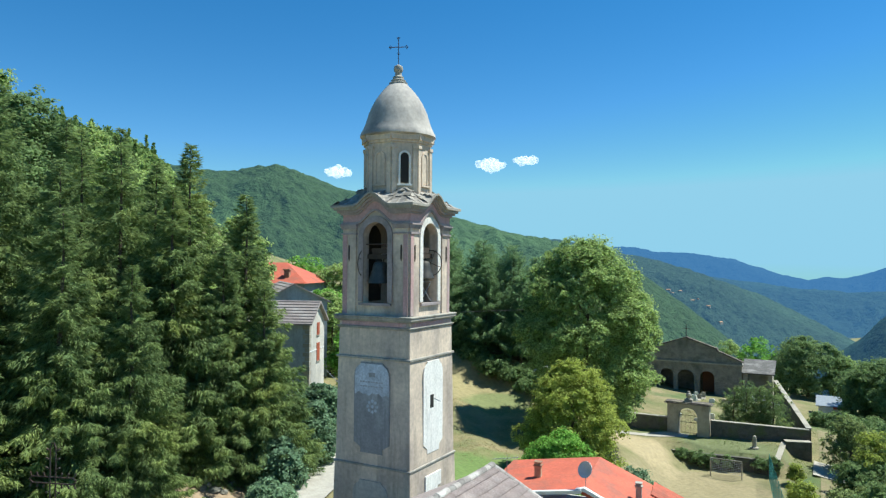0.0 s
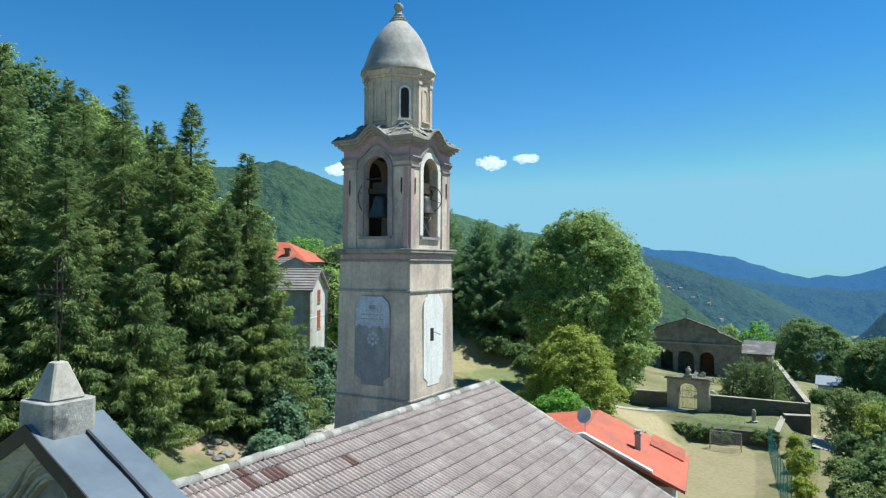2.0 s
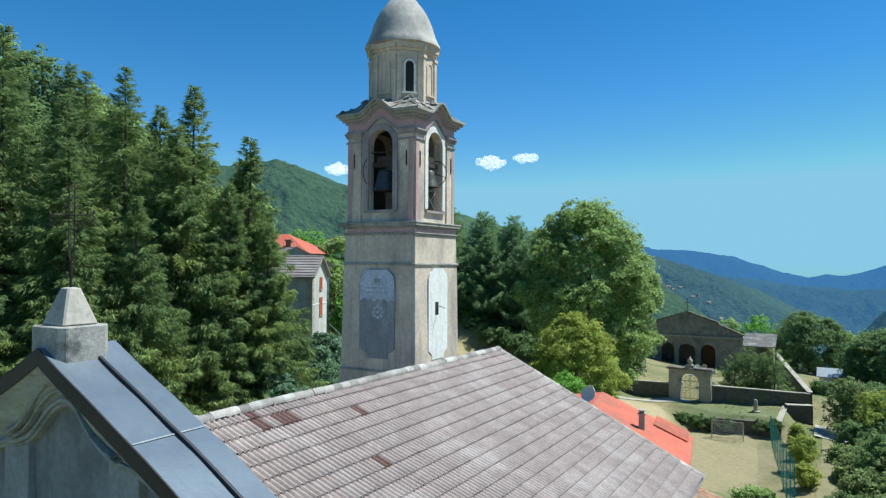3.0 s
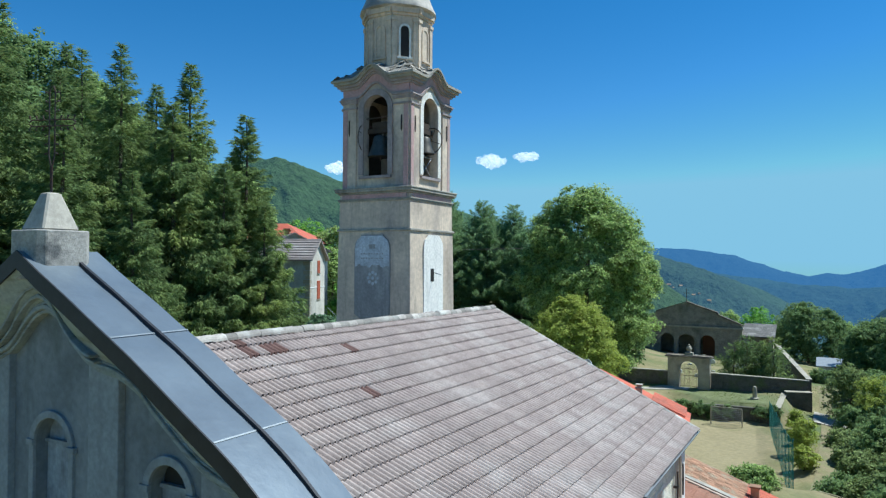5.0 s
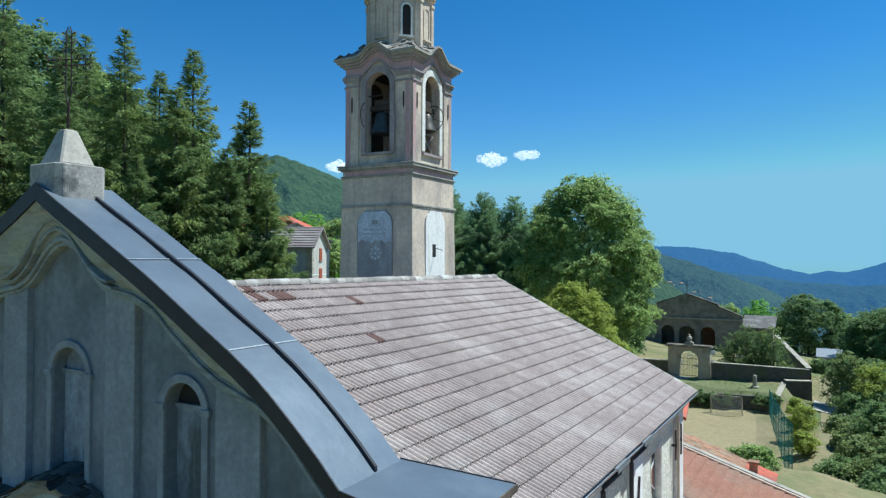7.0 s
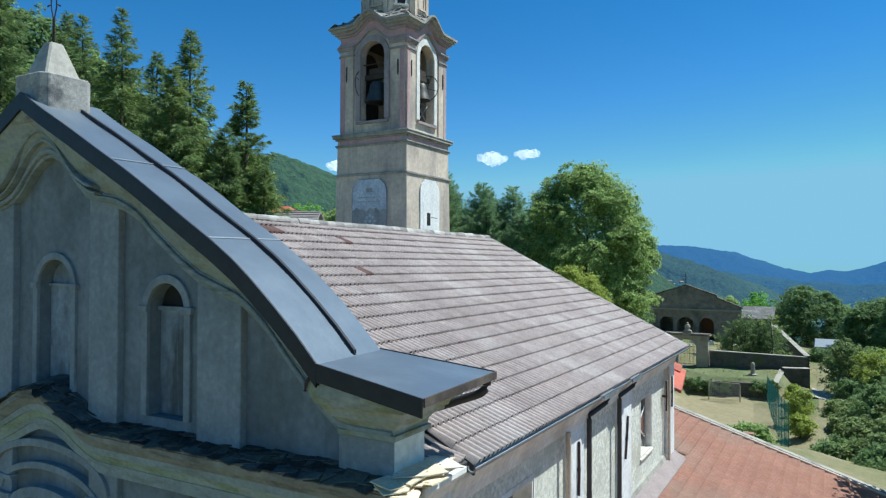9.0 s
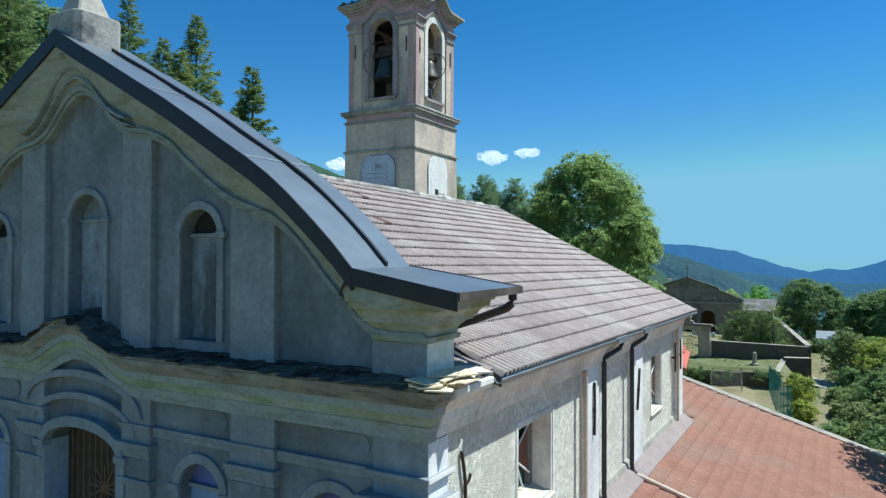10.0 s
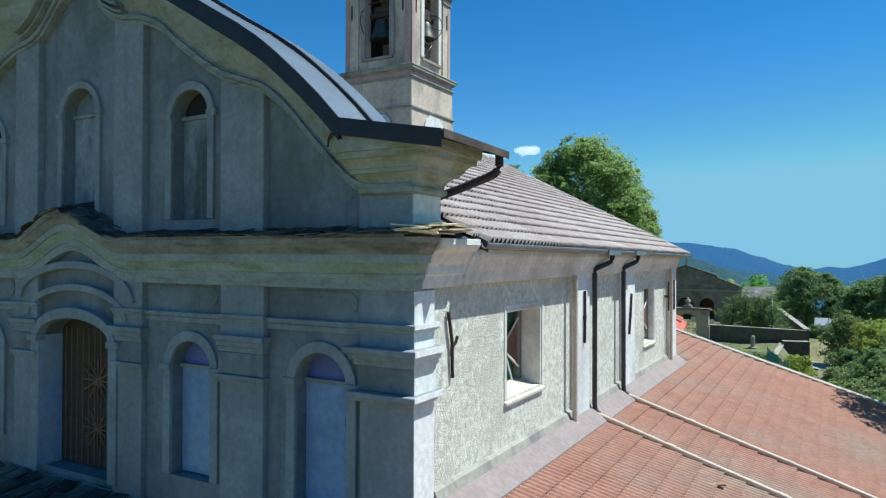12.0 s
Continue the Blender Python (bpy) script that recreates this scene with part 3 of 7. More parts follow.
# pilasters of both tiers, with their capitals
for s in (1, -1):
    for u0, u1 in ((1.07, 1.78), (3.53, 4.38), (6.05, 6.86)):
        lo, hi = sorted((s * u0, s * u1))
        bm = bmesh.new()
        if u0 < 6:
            band(bm, lo, hi, -0.02, SKIN + 0.01, lambda u: 8.75, lambda u: along(MOULD, u) + 0.05, 6)
        else:
            box(bm, MID + lo, MID + hi, -0.03, 0.66, 8.75, 9.33)
        part("upper_pilaster", bm, PLASTER_PALE, church, bevel=0.012)
        # shaded front stays dark plaster; a thin white plate puts sunlight on the side
        if u0 > 6:
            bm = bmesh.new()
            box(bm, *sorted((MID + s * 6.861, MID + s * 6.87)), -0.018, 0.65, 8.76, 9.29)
            part("whitewashed_return", bm, WHITE_WALL, church, "pale side of the corner block, whitened for the sun on it")
        bm = bmesh.new()
        deep = 0.51 if u0 > 6 else SKIN + 0.01
        box(bm, MID + lo, MID + hi, 0.0, deep, 0.0, 8.16)
        part("lower_pilaster", bm, PLASTER_PALE, church, bevel=0.012)
        side = 0 if u0 < 6 else 1
        bm = bmesh.new()
        # white plates for the pilaster's outer side: sunlight put into its colour
        lit_side = bmesh.new()
        edge = MID + (hi if s > 0 else lo)
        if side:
            box(lit_side, *sorted((edge + s * 0.001, edge + s * 0.009)), 0.012, deep - 0.01, 0.0, 8.07)
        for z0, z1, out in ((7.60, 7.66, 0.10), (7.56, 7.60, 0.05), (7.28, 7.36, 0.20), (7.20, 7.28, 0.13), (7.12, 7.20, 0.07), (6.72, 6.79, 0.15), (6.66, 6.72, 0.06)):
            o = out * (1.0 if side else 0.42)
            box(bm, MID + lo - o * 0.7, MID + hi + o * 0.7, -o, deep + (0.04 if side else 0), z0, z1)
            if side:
                box(lit_side, *sorted((edge + s * (o * 0.7 + 0.001), edge + s * (o * 0.7 + 0.009))), -o + 0.01, deep + 0.03, z0 + 0.006, z1 + 0.004)
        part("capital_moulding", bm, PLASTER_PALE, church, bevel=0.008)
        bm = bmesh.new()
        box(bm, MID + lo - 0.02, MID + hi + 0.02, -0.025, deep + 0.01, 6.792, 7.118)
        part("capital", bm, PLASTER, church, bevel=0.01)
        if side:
            box(lit_side, *sorted((edge + s * 0.021, edge + s * 0.029)), -0.015, deep, 6.795, 7.115)
            part("whitewashed_return", lit_side, PILASTER_WHITE, church, "pale side of the corner pilaster, whitened for the sun on it")
        else:
            lit_side.free()

# shallow panels with rounded ends in the frieze
for s in (1, -1):
    for a, b in ((1.95, 3.38), (4.55, 5.95)):
        lo, hi = sorted((s * a, s * b))
        bm = bmesh.new()
        prism(bm, arc(MID + hi - 0.16, 7.88, 0.16, 0.15, -90, 90, 8) + arc(MID + lo + 0.16, 7.88, 0.16, 0.15, 90, 270, 8), SKIN - 0.012, SKIN + 0.01)
        part("frieze_panel", bm, PLASTER, church)

# long thin string courses of the lower tier
for a, b in ((1.5, 3.53), (4.38, 6.05)):
    for s in (1, -1):
        lo, hi = sorted((s * a, s * b))
        bm = bmesh.new()
        box(bm, MID + lo, MID + hi, 0.03, SKIN + 0.01, 7.57, 7.64)
        box(bm, MID + lo, MID + hi, 0.06, SKIN + 0.01, 7.48, 7.566)
        part("string_course", bm, PLASTER_PALE, church, bevel=0.008)

# raking cornice: a coved field leaning out to the coping, edged below by a thin stepped moulding that swings with the gable
bm = bmesh.new()
rows_ = [[bm.verts.new((MID + u, y, z)) for y, z in ((0.02, along(MOULD, u) + 0.12), (-0.20, 0.62 * (along(MOULD, u) + 0.12) + 0.38 * (along(COPE, u) - 0.24)), (-0.497, along(COPE, u) - 0.222), (SKIN + 0.012, along(COPE, u) - 0.222), (SKIN + 0.012, along(MOULD, u) + 0.12))] for u in steps(-6.1, 6.1, 110)]
for p_, q_ in zip(rows_, rows_[1:]):
    for k in range(5):
        bm.faces.new((p_[k], q_[k], q_[(k + 1) % 5], p_[(k + 1) % 5]))
bm.faces.new(rows_[0])
bm.faces.new(rows_[-1][::-1])
bmesh.ops.recalc_face_normals(bm, faces=bm.faces)
part("raking_field", bm, BAND_PALE, church, "pale mossy cove under the coping")
for d0, d1, y in ((0.0, 0.07, -0.045), (0.068, 0.15, -0.10), (0.148, 0.20, -0.06)):
    bm = bmesh.new()
    band(bm, -6.87, 6.87, y, SKIN + 0.014 + abs(y) * 0.02, lambda u: along(MOULD, u) + d0, lambda u: along(MOULD, u) + d1, 110)
    part("raking_cornice", bm, RAKE_GREY, church, bevel=0.012)
for d0, d1, y in ((0.25, 0.31, -0.19), (0.40, 0.47, -0.27)):
    bm = bmesh.new()
    band(bm, -1.45, 1.45, y, SKIN + 0.014, lambda u: along(MOULD, u) + d0 * (1.0 - 0.25 * abs(u)), lambda u: along(MOULD, u) + d1 * (1.0 - 0.25 * abs(u)), 50)
    part("raking_cornice", bm, RAKE_GREY, church, bevel=0.01)
# returns of that cornice on the corner blocks
for s in (1, -1):
    bm = bmesh.new()
    tiers = []
    for z, o in ((9.28, 0.0), (9.30, 0.05), (9.36, 0.055), (9.365, 0.02), (9.43, 0.03), (9.47, 0.06), (9.53, 0.13), (9.535, 0.18), (9.585, 0.185), (9.59, 0.22), (9.64, 0.24), (9.70, 0.30), (9.705, 0.35), (9.78, 0.36), (9.785, 0.40), (9.84, 0.41), (9.86, 0.41)):
        a_, b_ = MID + s * (6.12 - o * 0.45), MID + s * (6.875 + o)
        back = 0.67 + o * 0.9
        rise_ = 0.0 if z < 9.86 else 1.0
        tiers.append([bm.verts.new((x, y, z + rise_ * d_)) for x, y, d_ in ((a_, -0.05 - o, 0.27), (b_, -0.05 - o, 0.06), (b_, back, 0.06), (a_, back, 0.27))])
    for p_, q_ in zip(tiers, tiers[1:]):
        for k in range(4):
            bm.faces.new((p_[k], p_[(k + 1) % 4], q_[(k + 1) % 4], q_[k]))
    bm.faces.new(tiers[0])
    bm.faces.new(tiers[-1])
    part("shoulder_cornice", bm, MOSSY, church, "mossy flared cornice on the corner block")

# metal coping on the gable, with a deep fascia well in front of the wall
us = steps(-6.1, 6.1, 122)
bm = bmesh.new()
ribbon(bm, [((MID + u, along(COPE, u) - 0.05), (MID + u, along(COPE, u) + 0.006 * math.sin(5 * u))) for u in us], -0.50, 0.82)
coping = part("gable_coping", bm, ZINC, church, "grey-blue sheet metal coping with dark edges", smooth=True)
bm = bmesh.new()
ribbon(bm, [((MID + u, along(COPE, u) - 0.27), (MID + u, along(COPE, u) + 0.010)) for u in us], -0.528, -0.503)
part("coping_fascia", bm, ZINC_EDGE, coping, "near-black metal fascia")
# soffit slab's near-black colour stands for the shade under the overhang
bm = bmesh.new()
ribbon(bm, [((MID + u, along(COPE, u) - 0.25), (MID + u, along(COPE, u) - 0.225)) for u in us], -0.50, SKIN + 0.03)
part("coping_soffit", bm, ZINC_EDGE, coping, "soffit slab, near-black for the shade under the coping")
for s in (1, -1):
    # seam is blackened to stand for the shade along its raised edge
    bm = bmesh.new()
    ribbon(bm, [((MID + u, along(COPE, u) + 0.004), (MID + u, along(COPE, u) + 0.062)) for u in steps(s * 0.36, s * 6.08, 58)], 0.235, 0.285)
    part("coping_seam", bm, ZINC_EDGE, coping, "raised seam, near-black for its shaded edge")
    for u in (2.25, 4.28):
        bm = bmesh.new()
        ribbon(bm, [((MID + s * q, along(COPE, q) + 0.008), (MID + s * q, along(COPE, q) + 0.014)) for q in (u, u + 0.022)], -0.50, 0.82)
        part("sheet_joint", bm, GUTTER, coping)
for s in (1, -1):
    bm = bmesh.new()
    quad = [(MID + s * u, y, z) for u, y, z in ((6.09, -0.5, 10.19), (7.54, -0.5, 9.93), (7.46, 1.47, 9.935), (6.04, 0.86, 10.215))]

    def edge_strip(k0, k1, drop, out):
        """A strip hung under one edge of the sheet, a little outside it."""
        p0, p1 = Vector(quad[k0]), Vector(quad[k1])
        mid_ = sum((Vector(c) for c in quad), Vector()) / 4
        side_ = ((p0 + p1) / 2 - mid_)
        side_.z = 0
        run_ = (p1 - p0).normalized()
        side_ = (side_ - run_ * side_.dot(run_)).normalized()
        b_ = bmesh.new()
        v_ = [b_.verts.new(p_ + side_ * o_ + Vector((0, 0, z_))) for p_ in (p0, p1) for o_, z_ in ((out, 0.012), (out + 0.022, 0.012), (out + 0.022, -drop), (out, -drop))]
        for f_ in ((0, 1, 2, 3), (7, 6, 5, 4), (0, 4, 5, 1), (1, 5, 6, 2), (2, 6, 7, 3), (3, 7, 4, 0)):
            b_.faces.new([v_[k] for k in f_])
        return b_

    top_ = [bm.verts.new(c) for c in quad]
    low_ = [bm.verts.new((x, y, z - 0.035)) for x, y, z in quad]
    bm.faces.new(top_)
    bm.faces.new(low_[::-1])
    for k in range(4):
        bm.faces.new((top_[k], low_[k], low_[(k + 1) % 4], top_[(k + 1) % 4]))
    part("shoulder_sheet", bm, ZINC, coping)
    part("shoulder_fascia", edge_strip(0, 1, 0.20, 0.003), ZINC_EDGE, coping)
    part("shoulder_lip", edge_strip(1, 2, 0.085, 0.003), EAVE_BOARD, coping, "brown painted eave board")
    part("shoulder_fascia", edge_strip(2, 3, 0.06, 0.003), ZINC_EDGE, coping)
# little gutter and spout of the right shoulder
bm = bmesh.new()
tube(bm, [(0.46, 1.46, 9.92), (0.46, 1.46, 9.76), (0.44, 1.46, 9.70), (0.38, 1.45, 9.645), (0.30, 1.44, 9.61), (-0.1, 1.36, 9.46), (-0.45, 1.28, 9.34)], 0.06, 10)
part("spout", bm, PIPE_DARK, church, "dark curved rain spout", smooth=True)
bm = bmesh.new()
tube(bm, [(MID + 5.98, -0.5, 10.02), (MID + 5.93, -0.5, 9.94), (MID + 5.91, -0.49, 9.86)], 0.02, 6)
part("coping_strap", bm, IRON, church)

# arched windows of the facade
def framed(name, label, c, w, z0, spring, rise, infill, lunette, y_in=0.30, border=0.13, bars=False):
    win = new(name)
    win.parent = church
    tagged(win, label)
    bm = bmesh.new()
    outer = [(MID + c + w + border, z0)] + arc(MID + c, spring, w + border, rise + border, 0, 180, 18) + [(MID + c - w - border, z0)]
    inner = [(MID + c + w, z0)] + arc(MID + c, spring, w, rise, 0, 180, 18) + [(MID + c - w, z0)]
    ribbon(bm, list(zip(inner, outer)), SKIN - 0.05, SKIN + 0.012)
    for s in (1, -1):
        box(bm, *sorted((MID + c + s * (w - 0.01), MID + c + s * (w + border + 0.05))), SKIN - 0.075, SKIN + 0.01, spring - 0.05, spring + 0.05)
    part("frame", bm, PLASTER_PALE, win, bevel=0.008)
    bm = bmesh.new()
    box(bm, MID + c - w, MID + c + w, y_in, y_in + 0.04, z0, spring - 0.03)
    part("panel", bm, infill, win)
    bm = bmesh.new()
    prism(bm, [(MID + c - w, spring + 0.03)] + arc(MID + c, spring + 0.03, w, rise, 180, 0, 16)[1:-1] + [(MID + c + w, spring + 0.03)], y_in + 0.03, y_in + 0.06)
    part("lunette", bm, lunette, win)
    bm = bmesh.new()
    box(bm, MID + c - w, MID + c + w, y_in - 0.05, y_in + 0.05, spring - 0.03, spring + 0.03)
    part("transom", bm, PLASTER_PALE, win)
    return win


framed("niche_window", "tall arched niche with a grey panel under a lunette", 0.0, 0.47, 9.16, 10.95, 0.44, NICHE_GREY, NICHE_GREY, border=0.12)
for s in (1, -1):
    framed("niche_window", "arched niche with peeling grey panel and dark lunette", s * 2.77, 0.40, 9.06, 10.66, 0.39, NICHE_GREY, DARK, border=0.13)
    for c in (2.82, 5.35):
        w = framed("blue_window", "arched blind window with blue panel and lunette", s * c, 0.44, 5.12, 6.78, 0.42, NICHE_BLUE, LUNETTE_BLUE, border=0.16)
        bm = bmesh.new()
        box(bm, MID + s * c + 0.27, MID + s * c + 0.31, 0.27, 0.298, 6.2, 6.32)
        part("latch", bm, IRON, w)

# wide central opening with its iron sunburst leaf, blue reveal and segmental hoods
door = new("grated_opening")
door.parent = church
tagged(door, "wide arched opening with dark wooden leaf and iron sunburst grille")
bm = bmesh.new()
prism(bm, [(MID - 1.0, 4.75), (MID + 1.0, 4.75), (MID + 1.0, 7.08)] + arc(MID, 7.08, 1.0, 0.36, 0, 180, 14)[1:], 0.42, 0.45)
part("leaf", bm, WOOD_DARK, door)
# reveals take the blue of the skylight on the jambs as their colour
for s in (1, -1):
    bm = bmesh.new()
    box(bm, *sorted((MID + s * 0.985, MID + s * 1.02)), 0.11, 0.419, 4.75, 7.06)
    part("reveal", bm, NICHE_BLUE, door, "deep reveal coloured blue for the skylight on it")
bm = bmesh.new()
for i in range(12):
    a = radians(30 * i)
    tube(bm, [(MID + 0.1, 0.40, 6.3), (MID + 0.1 + 0.45 * math.cos(a), 0.40, 6.3 + 0.38 * math.sin(a))], 0.018, 5)
    tube(bm, [(MID + 0.1, 0.40, 5.45), (MID + 0.1 + 0.42 * math.cos(a), 0.40, 5.45 + 0.34 * math.sin(a))], 0.014, 5)
for i in range(11):
    tube(bm, [(MID - 0.85 + i * 0.17, 0.41, 4.8), (MID - 0.85 + i * 0.17, 0.41, 7.2)], 0.014, 5)
part("grille", bm, surf("rusty_iron", (0.26, 0.14, 0.075), (0.16, 0.09, 0.05), 5, rough=0.8), door, "rusty iron sunburst grille")
for r, z0, y, t in ((1.0, 7.06, -0.055, 0.17), (1.32, 7.42, -0.025, 0.11), (1.5, 7.74, -0.06, 0.12)):
    bm = bmesh.new()
    o = arc(MID, z0, r + t, 0.36 + t * 1.1 + (r - 1) * 0.35, 0, 180, 24)
    i_ = arc(MID, z0, r, 0.36 + (r - 1) * 0.35, 0, 180, 24)
    ribbon(bm, list(zip(i_, o)), y, SKIN + 0.011)
    part("hood_moulding", bm, PLASTER_PALE, door, bevel=0.008)
for s in (1, -1):
    bm = bmesh.new()
    box(bm, *sorted((MID + s * 1.0, MID + s * 1.2)), -0.04, SKIN + 0.01, 4.75, 7.06)
    box(bm, *sorted((MID + s * 0.98, MID + s * 1.27)), -0.08, SKIN + 0.01, 6.98, 7.09)
    part("jamb", bm, PLASTER_PALE, door, bevel=0.008)
    # thin blue lining: skylight on the jamb put into its colour
    bm = bmesh.new()
    box(bm, *sorted((MID + s * 0.984, MID + s * 0.999)), -0.03, 0.495, 4.76, 7.07)
    part("reveal", bm, NICHE_BLUE, door, "reveal coloured pale blue for the skylight on it")

# entablature between the tiers, humped over the middle
def hump(u):
    a = abs(u)
    return 0.50 * (0.5 + 0.5 * math.cos(math.pi * a / 1.55)) if a < 1.55 else 0.0


for z0, z1, o, o2 in ((8.08, 8.22, 0.05, 0.065), (8.22, 8.28, 0.085, 0.10), (8.28, 8.42, 0.09, 0.145), (8.42, 8.53, 0.17, 0.185), (8.53, 8.66, 0.20, 0.27), (8.66, 8.74, 0.29, 0.30)):
    bm = bmesh.new()
    band(bm, -6.86 - o, 6.86 + o, -o, SKIN + 0.02 + o * 0.03, lambda u: z0 + hump(u), lambda u: z1 - 0.001 + hump(u), 70)
    bm.verts.ensure_lookup_table()
    for k, vert in enumerate(bm.verts):
        if k % 4 == 1:
            vert.co.y = -o2
        if k % 4 in (1, 2) and abs(vert.co.x - MID) > 6.8:
            vert.co.x += math.copysign(o2 - o, vert.co.x - MID)
    part("entablature_band", bm, BAND_PALE if z0 < 8.25 or 8.4 < z0 < 8.5 else MOSS_GREEN if z0 < 8.4 else BROWN_STAIN, church)
bm = bmesh.new()
prism(bm, [(-0.35, 8.10), (0.02, 8.10), (0.04, 8.26), (0.075, 8.27), (0.085, 8.40), (0.12, 8.43), (0.16, 8.50), (0.19, 8.56), (0.28, 8.60), (0.31, 8.66), (0.31, 8.735), (-0.35, 8.735)], SKIN + 0.05, 1.199)
part("entablature_return", bm, WHITE_WALL, church, bevel=0.01)
bm = bmesh.new()
band(bm, -6.9, 6.9, -0.28, 0.4, lambda u: 8.735 + hump(u), lambda u: 8.78 + hump(u), 70)
part("ledge_bed", bm, CEMENT, church)

# slates on the ledge
rnd = random.Random(4)


def slab(w, d, h, seed):
    r = random.Random(seed)
    b = bmesh.new()
    poly = [(-w / 2 * r.uniform(0.8, 1), -d / 2 * r.uniform(0.7, 1)), (0.1 * w * r.uniform(-1, 1), -d / 2 * r.uniform(0.85, 1.1)), (w / 2 * r.uniform(0.8, 1), -d / 2 * r.uniform(0.7, 1)),
            (w / 2 * r.uniform(0.85, 1.05), d / 2), (-w / 2 * r.uniform(0.85, 1.05), d / 2)]
    prism(b, poly, -h / 2, h / 2, "z")
    bmesh.ops.recalc_face_normals(b, faces=b.faces)
    me = bpy.data.meshes.new("slate")
    b.to_mesh(me)
    b.free()
    return me


slates = [slab(0.34, 0.36, 0.016, i) for i in range(9)]
for me in slates:
    me.materials.append(SLATE)
pale = [slab(0.40, 0.34, 0.016, 20 + i) for i in range(5)]
for me in pale:
    me.materials.append(SLATE_PALE)
ledge = new("slate_ledge")
ledge.parent = church
tagged(ledge, "ledge of loose dark slates")
for row in range(4):
    u = -7.05
    while u < 7.0:
        ob = new("slate", rnd.choice(slates if u < 6.72 or row < 1 else pale))
        ob.parent = ledge
        tilt = math.degrees(math.atan2(hump(u - 0.05) - hump(u + 0.05), 0.1))
        ob.matrix_basis = pose(MID + u, -0.20 + 0.12 * row + rnd.uniform(-0.05, 0.04), 8.795 + hump(u) + 0.028 * row + rnd.uniform(0, 0.025), 7 + rnd.uniform(-6, 6), tilt + rnd.uniform(-6, 6), rnd.uniform(-25, 25))
        u += rnd.uniform(0.17, 0.27)
for i in range(22):
    ob = new("slate", rnd.choice(pale))
    ob.parent = ledge
    ob.matrix_basis = pose(rnd.uniform(0.0, 0.34), rnd.uniform(-0.28, 0.80), 8.79 + 0.006 * i, rnd.uniform(-3, 3), rnd.uniform(0, 6), rnd.uniform(0, 360))

# slate-covered porch under the middle opening
porch = new("porch_roof")
porch.parent = church
tagged(porch, "slate porch roof against the facade")
bm = bmesh.new()
prism(bm, [(-1.5, 4.32), (0.09, 4.62), (0.09, 4.4), (-1.5, 4.15)], MID - 2.1, MID + 2.1, "x")
part("deck", bm, CEMENT, porch)
for row in range(4):
    u = -2.1
    while u < 2.1:
        ob = new("slate", rnd.choice(slates))
        ob.parent = porch
        y = -1.3 + 0.36 * row
        ob.matrix_basis = pose(MID + u, y, 4.41 + (y + 1.3) * 0.19 + rnd.uniform(0, 0.02), 12, rnd.uniform(-4, 4), rnd.uniform(-14, 14))
        u += rnd.uniform(0.36, 0.5)
for s in (1, -1):
    bm = bmesh.new()
    lathe(bm, [(0.2, 0), (0.2, 0.15), (0.14, 0.2), (0.12, 3.9), (0.18, 4.0), (0.18, 4.16)], 14, (MID + s * 1.8, -1.2))
    part("column", bm, PLASTER_PALE, porch)

# pedestal and obelisk on the gable
bm = bmesh.new()
c = 0.13
prism(bm, [(-0.52 + c, -0.52), (0.52 - c, -0.52), (0.52, -0.52 + c), (0.52, 0.52 - c), (0.52 - c, 0.52), (-0.52 + c, 0.52), (-0.52, 0.52 - c), (-0.52, -0.52 + c)], 13.62, 14.40, "z", Matrix.Translation((MID - 0.02, 0.03, 0)) @ Matrix.Diagonal((0.84, 0.85, 1, 1)))
obelisk = thing("gable_obelisk", "weathered cement obelisk on a chamfered block", "obelisk")
part("block", bm, SOOTY, obelisk, bevel=0.015)
bm = bmesh.new()
lathe(bm, [(0.43, 14.403), (0.42, 14.43), (0.165, 14.99), (0.13, 15.01)], 4, (MID - 0.02, 0.02), math.pi / 4)
part("shaft", bm, CAST_CEMENT, obelisk, bevel=0.035)


def ornate_cross(name, label, at, h, arm, r, slant=0.0):
    ob = thing(name, label, "cross", at=at)
    ob.rotation_euler = (0, 0, radians(slant))
    bm = bmesh.new()
    tube(bm, [(0, 0, 0), (0, 0, h)], r, 6)
    part("upright", bm, IRON, ob)
    bm = bmesh.new()
    zc = h * 0.64
    tube(bm, [(-arm, 0, zc), (arm, 0, zc)], r, 6)
    part("crossbar", bm, IRON, ob)
    for px, pz, dx, dz in ((arm * 0.72, zc, 1, 0), (-arm * 0.72, zc, -1, 0), (0, h * 0.92, 0, 1), (0, zc - arm * 0.55, 0, -1)):
        bm = bmesh.new()
        for s in (1, -1):
            q = arm * 0.17
            curl = [(px + dx * q * (1.2 * k) + dz * s * q * math.sin(k * 3.0) , 0, pz + dz * q * (1.2 * k) + dx * s * q * math.sin(k * 3.0)) for k in [i / 7 for i in range(8)]]
            tube(bm, curl, r * 0.6, 5)
        part("scroll", bm, IRON, ob)
    return ob


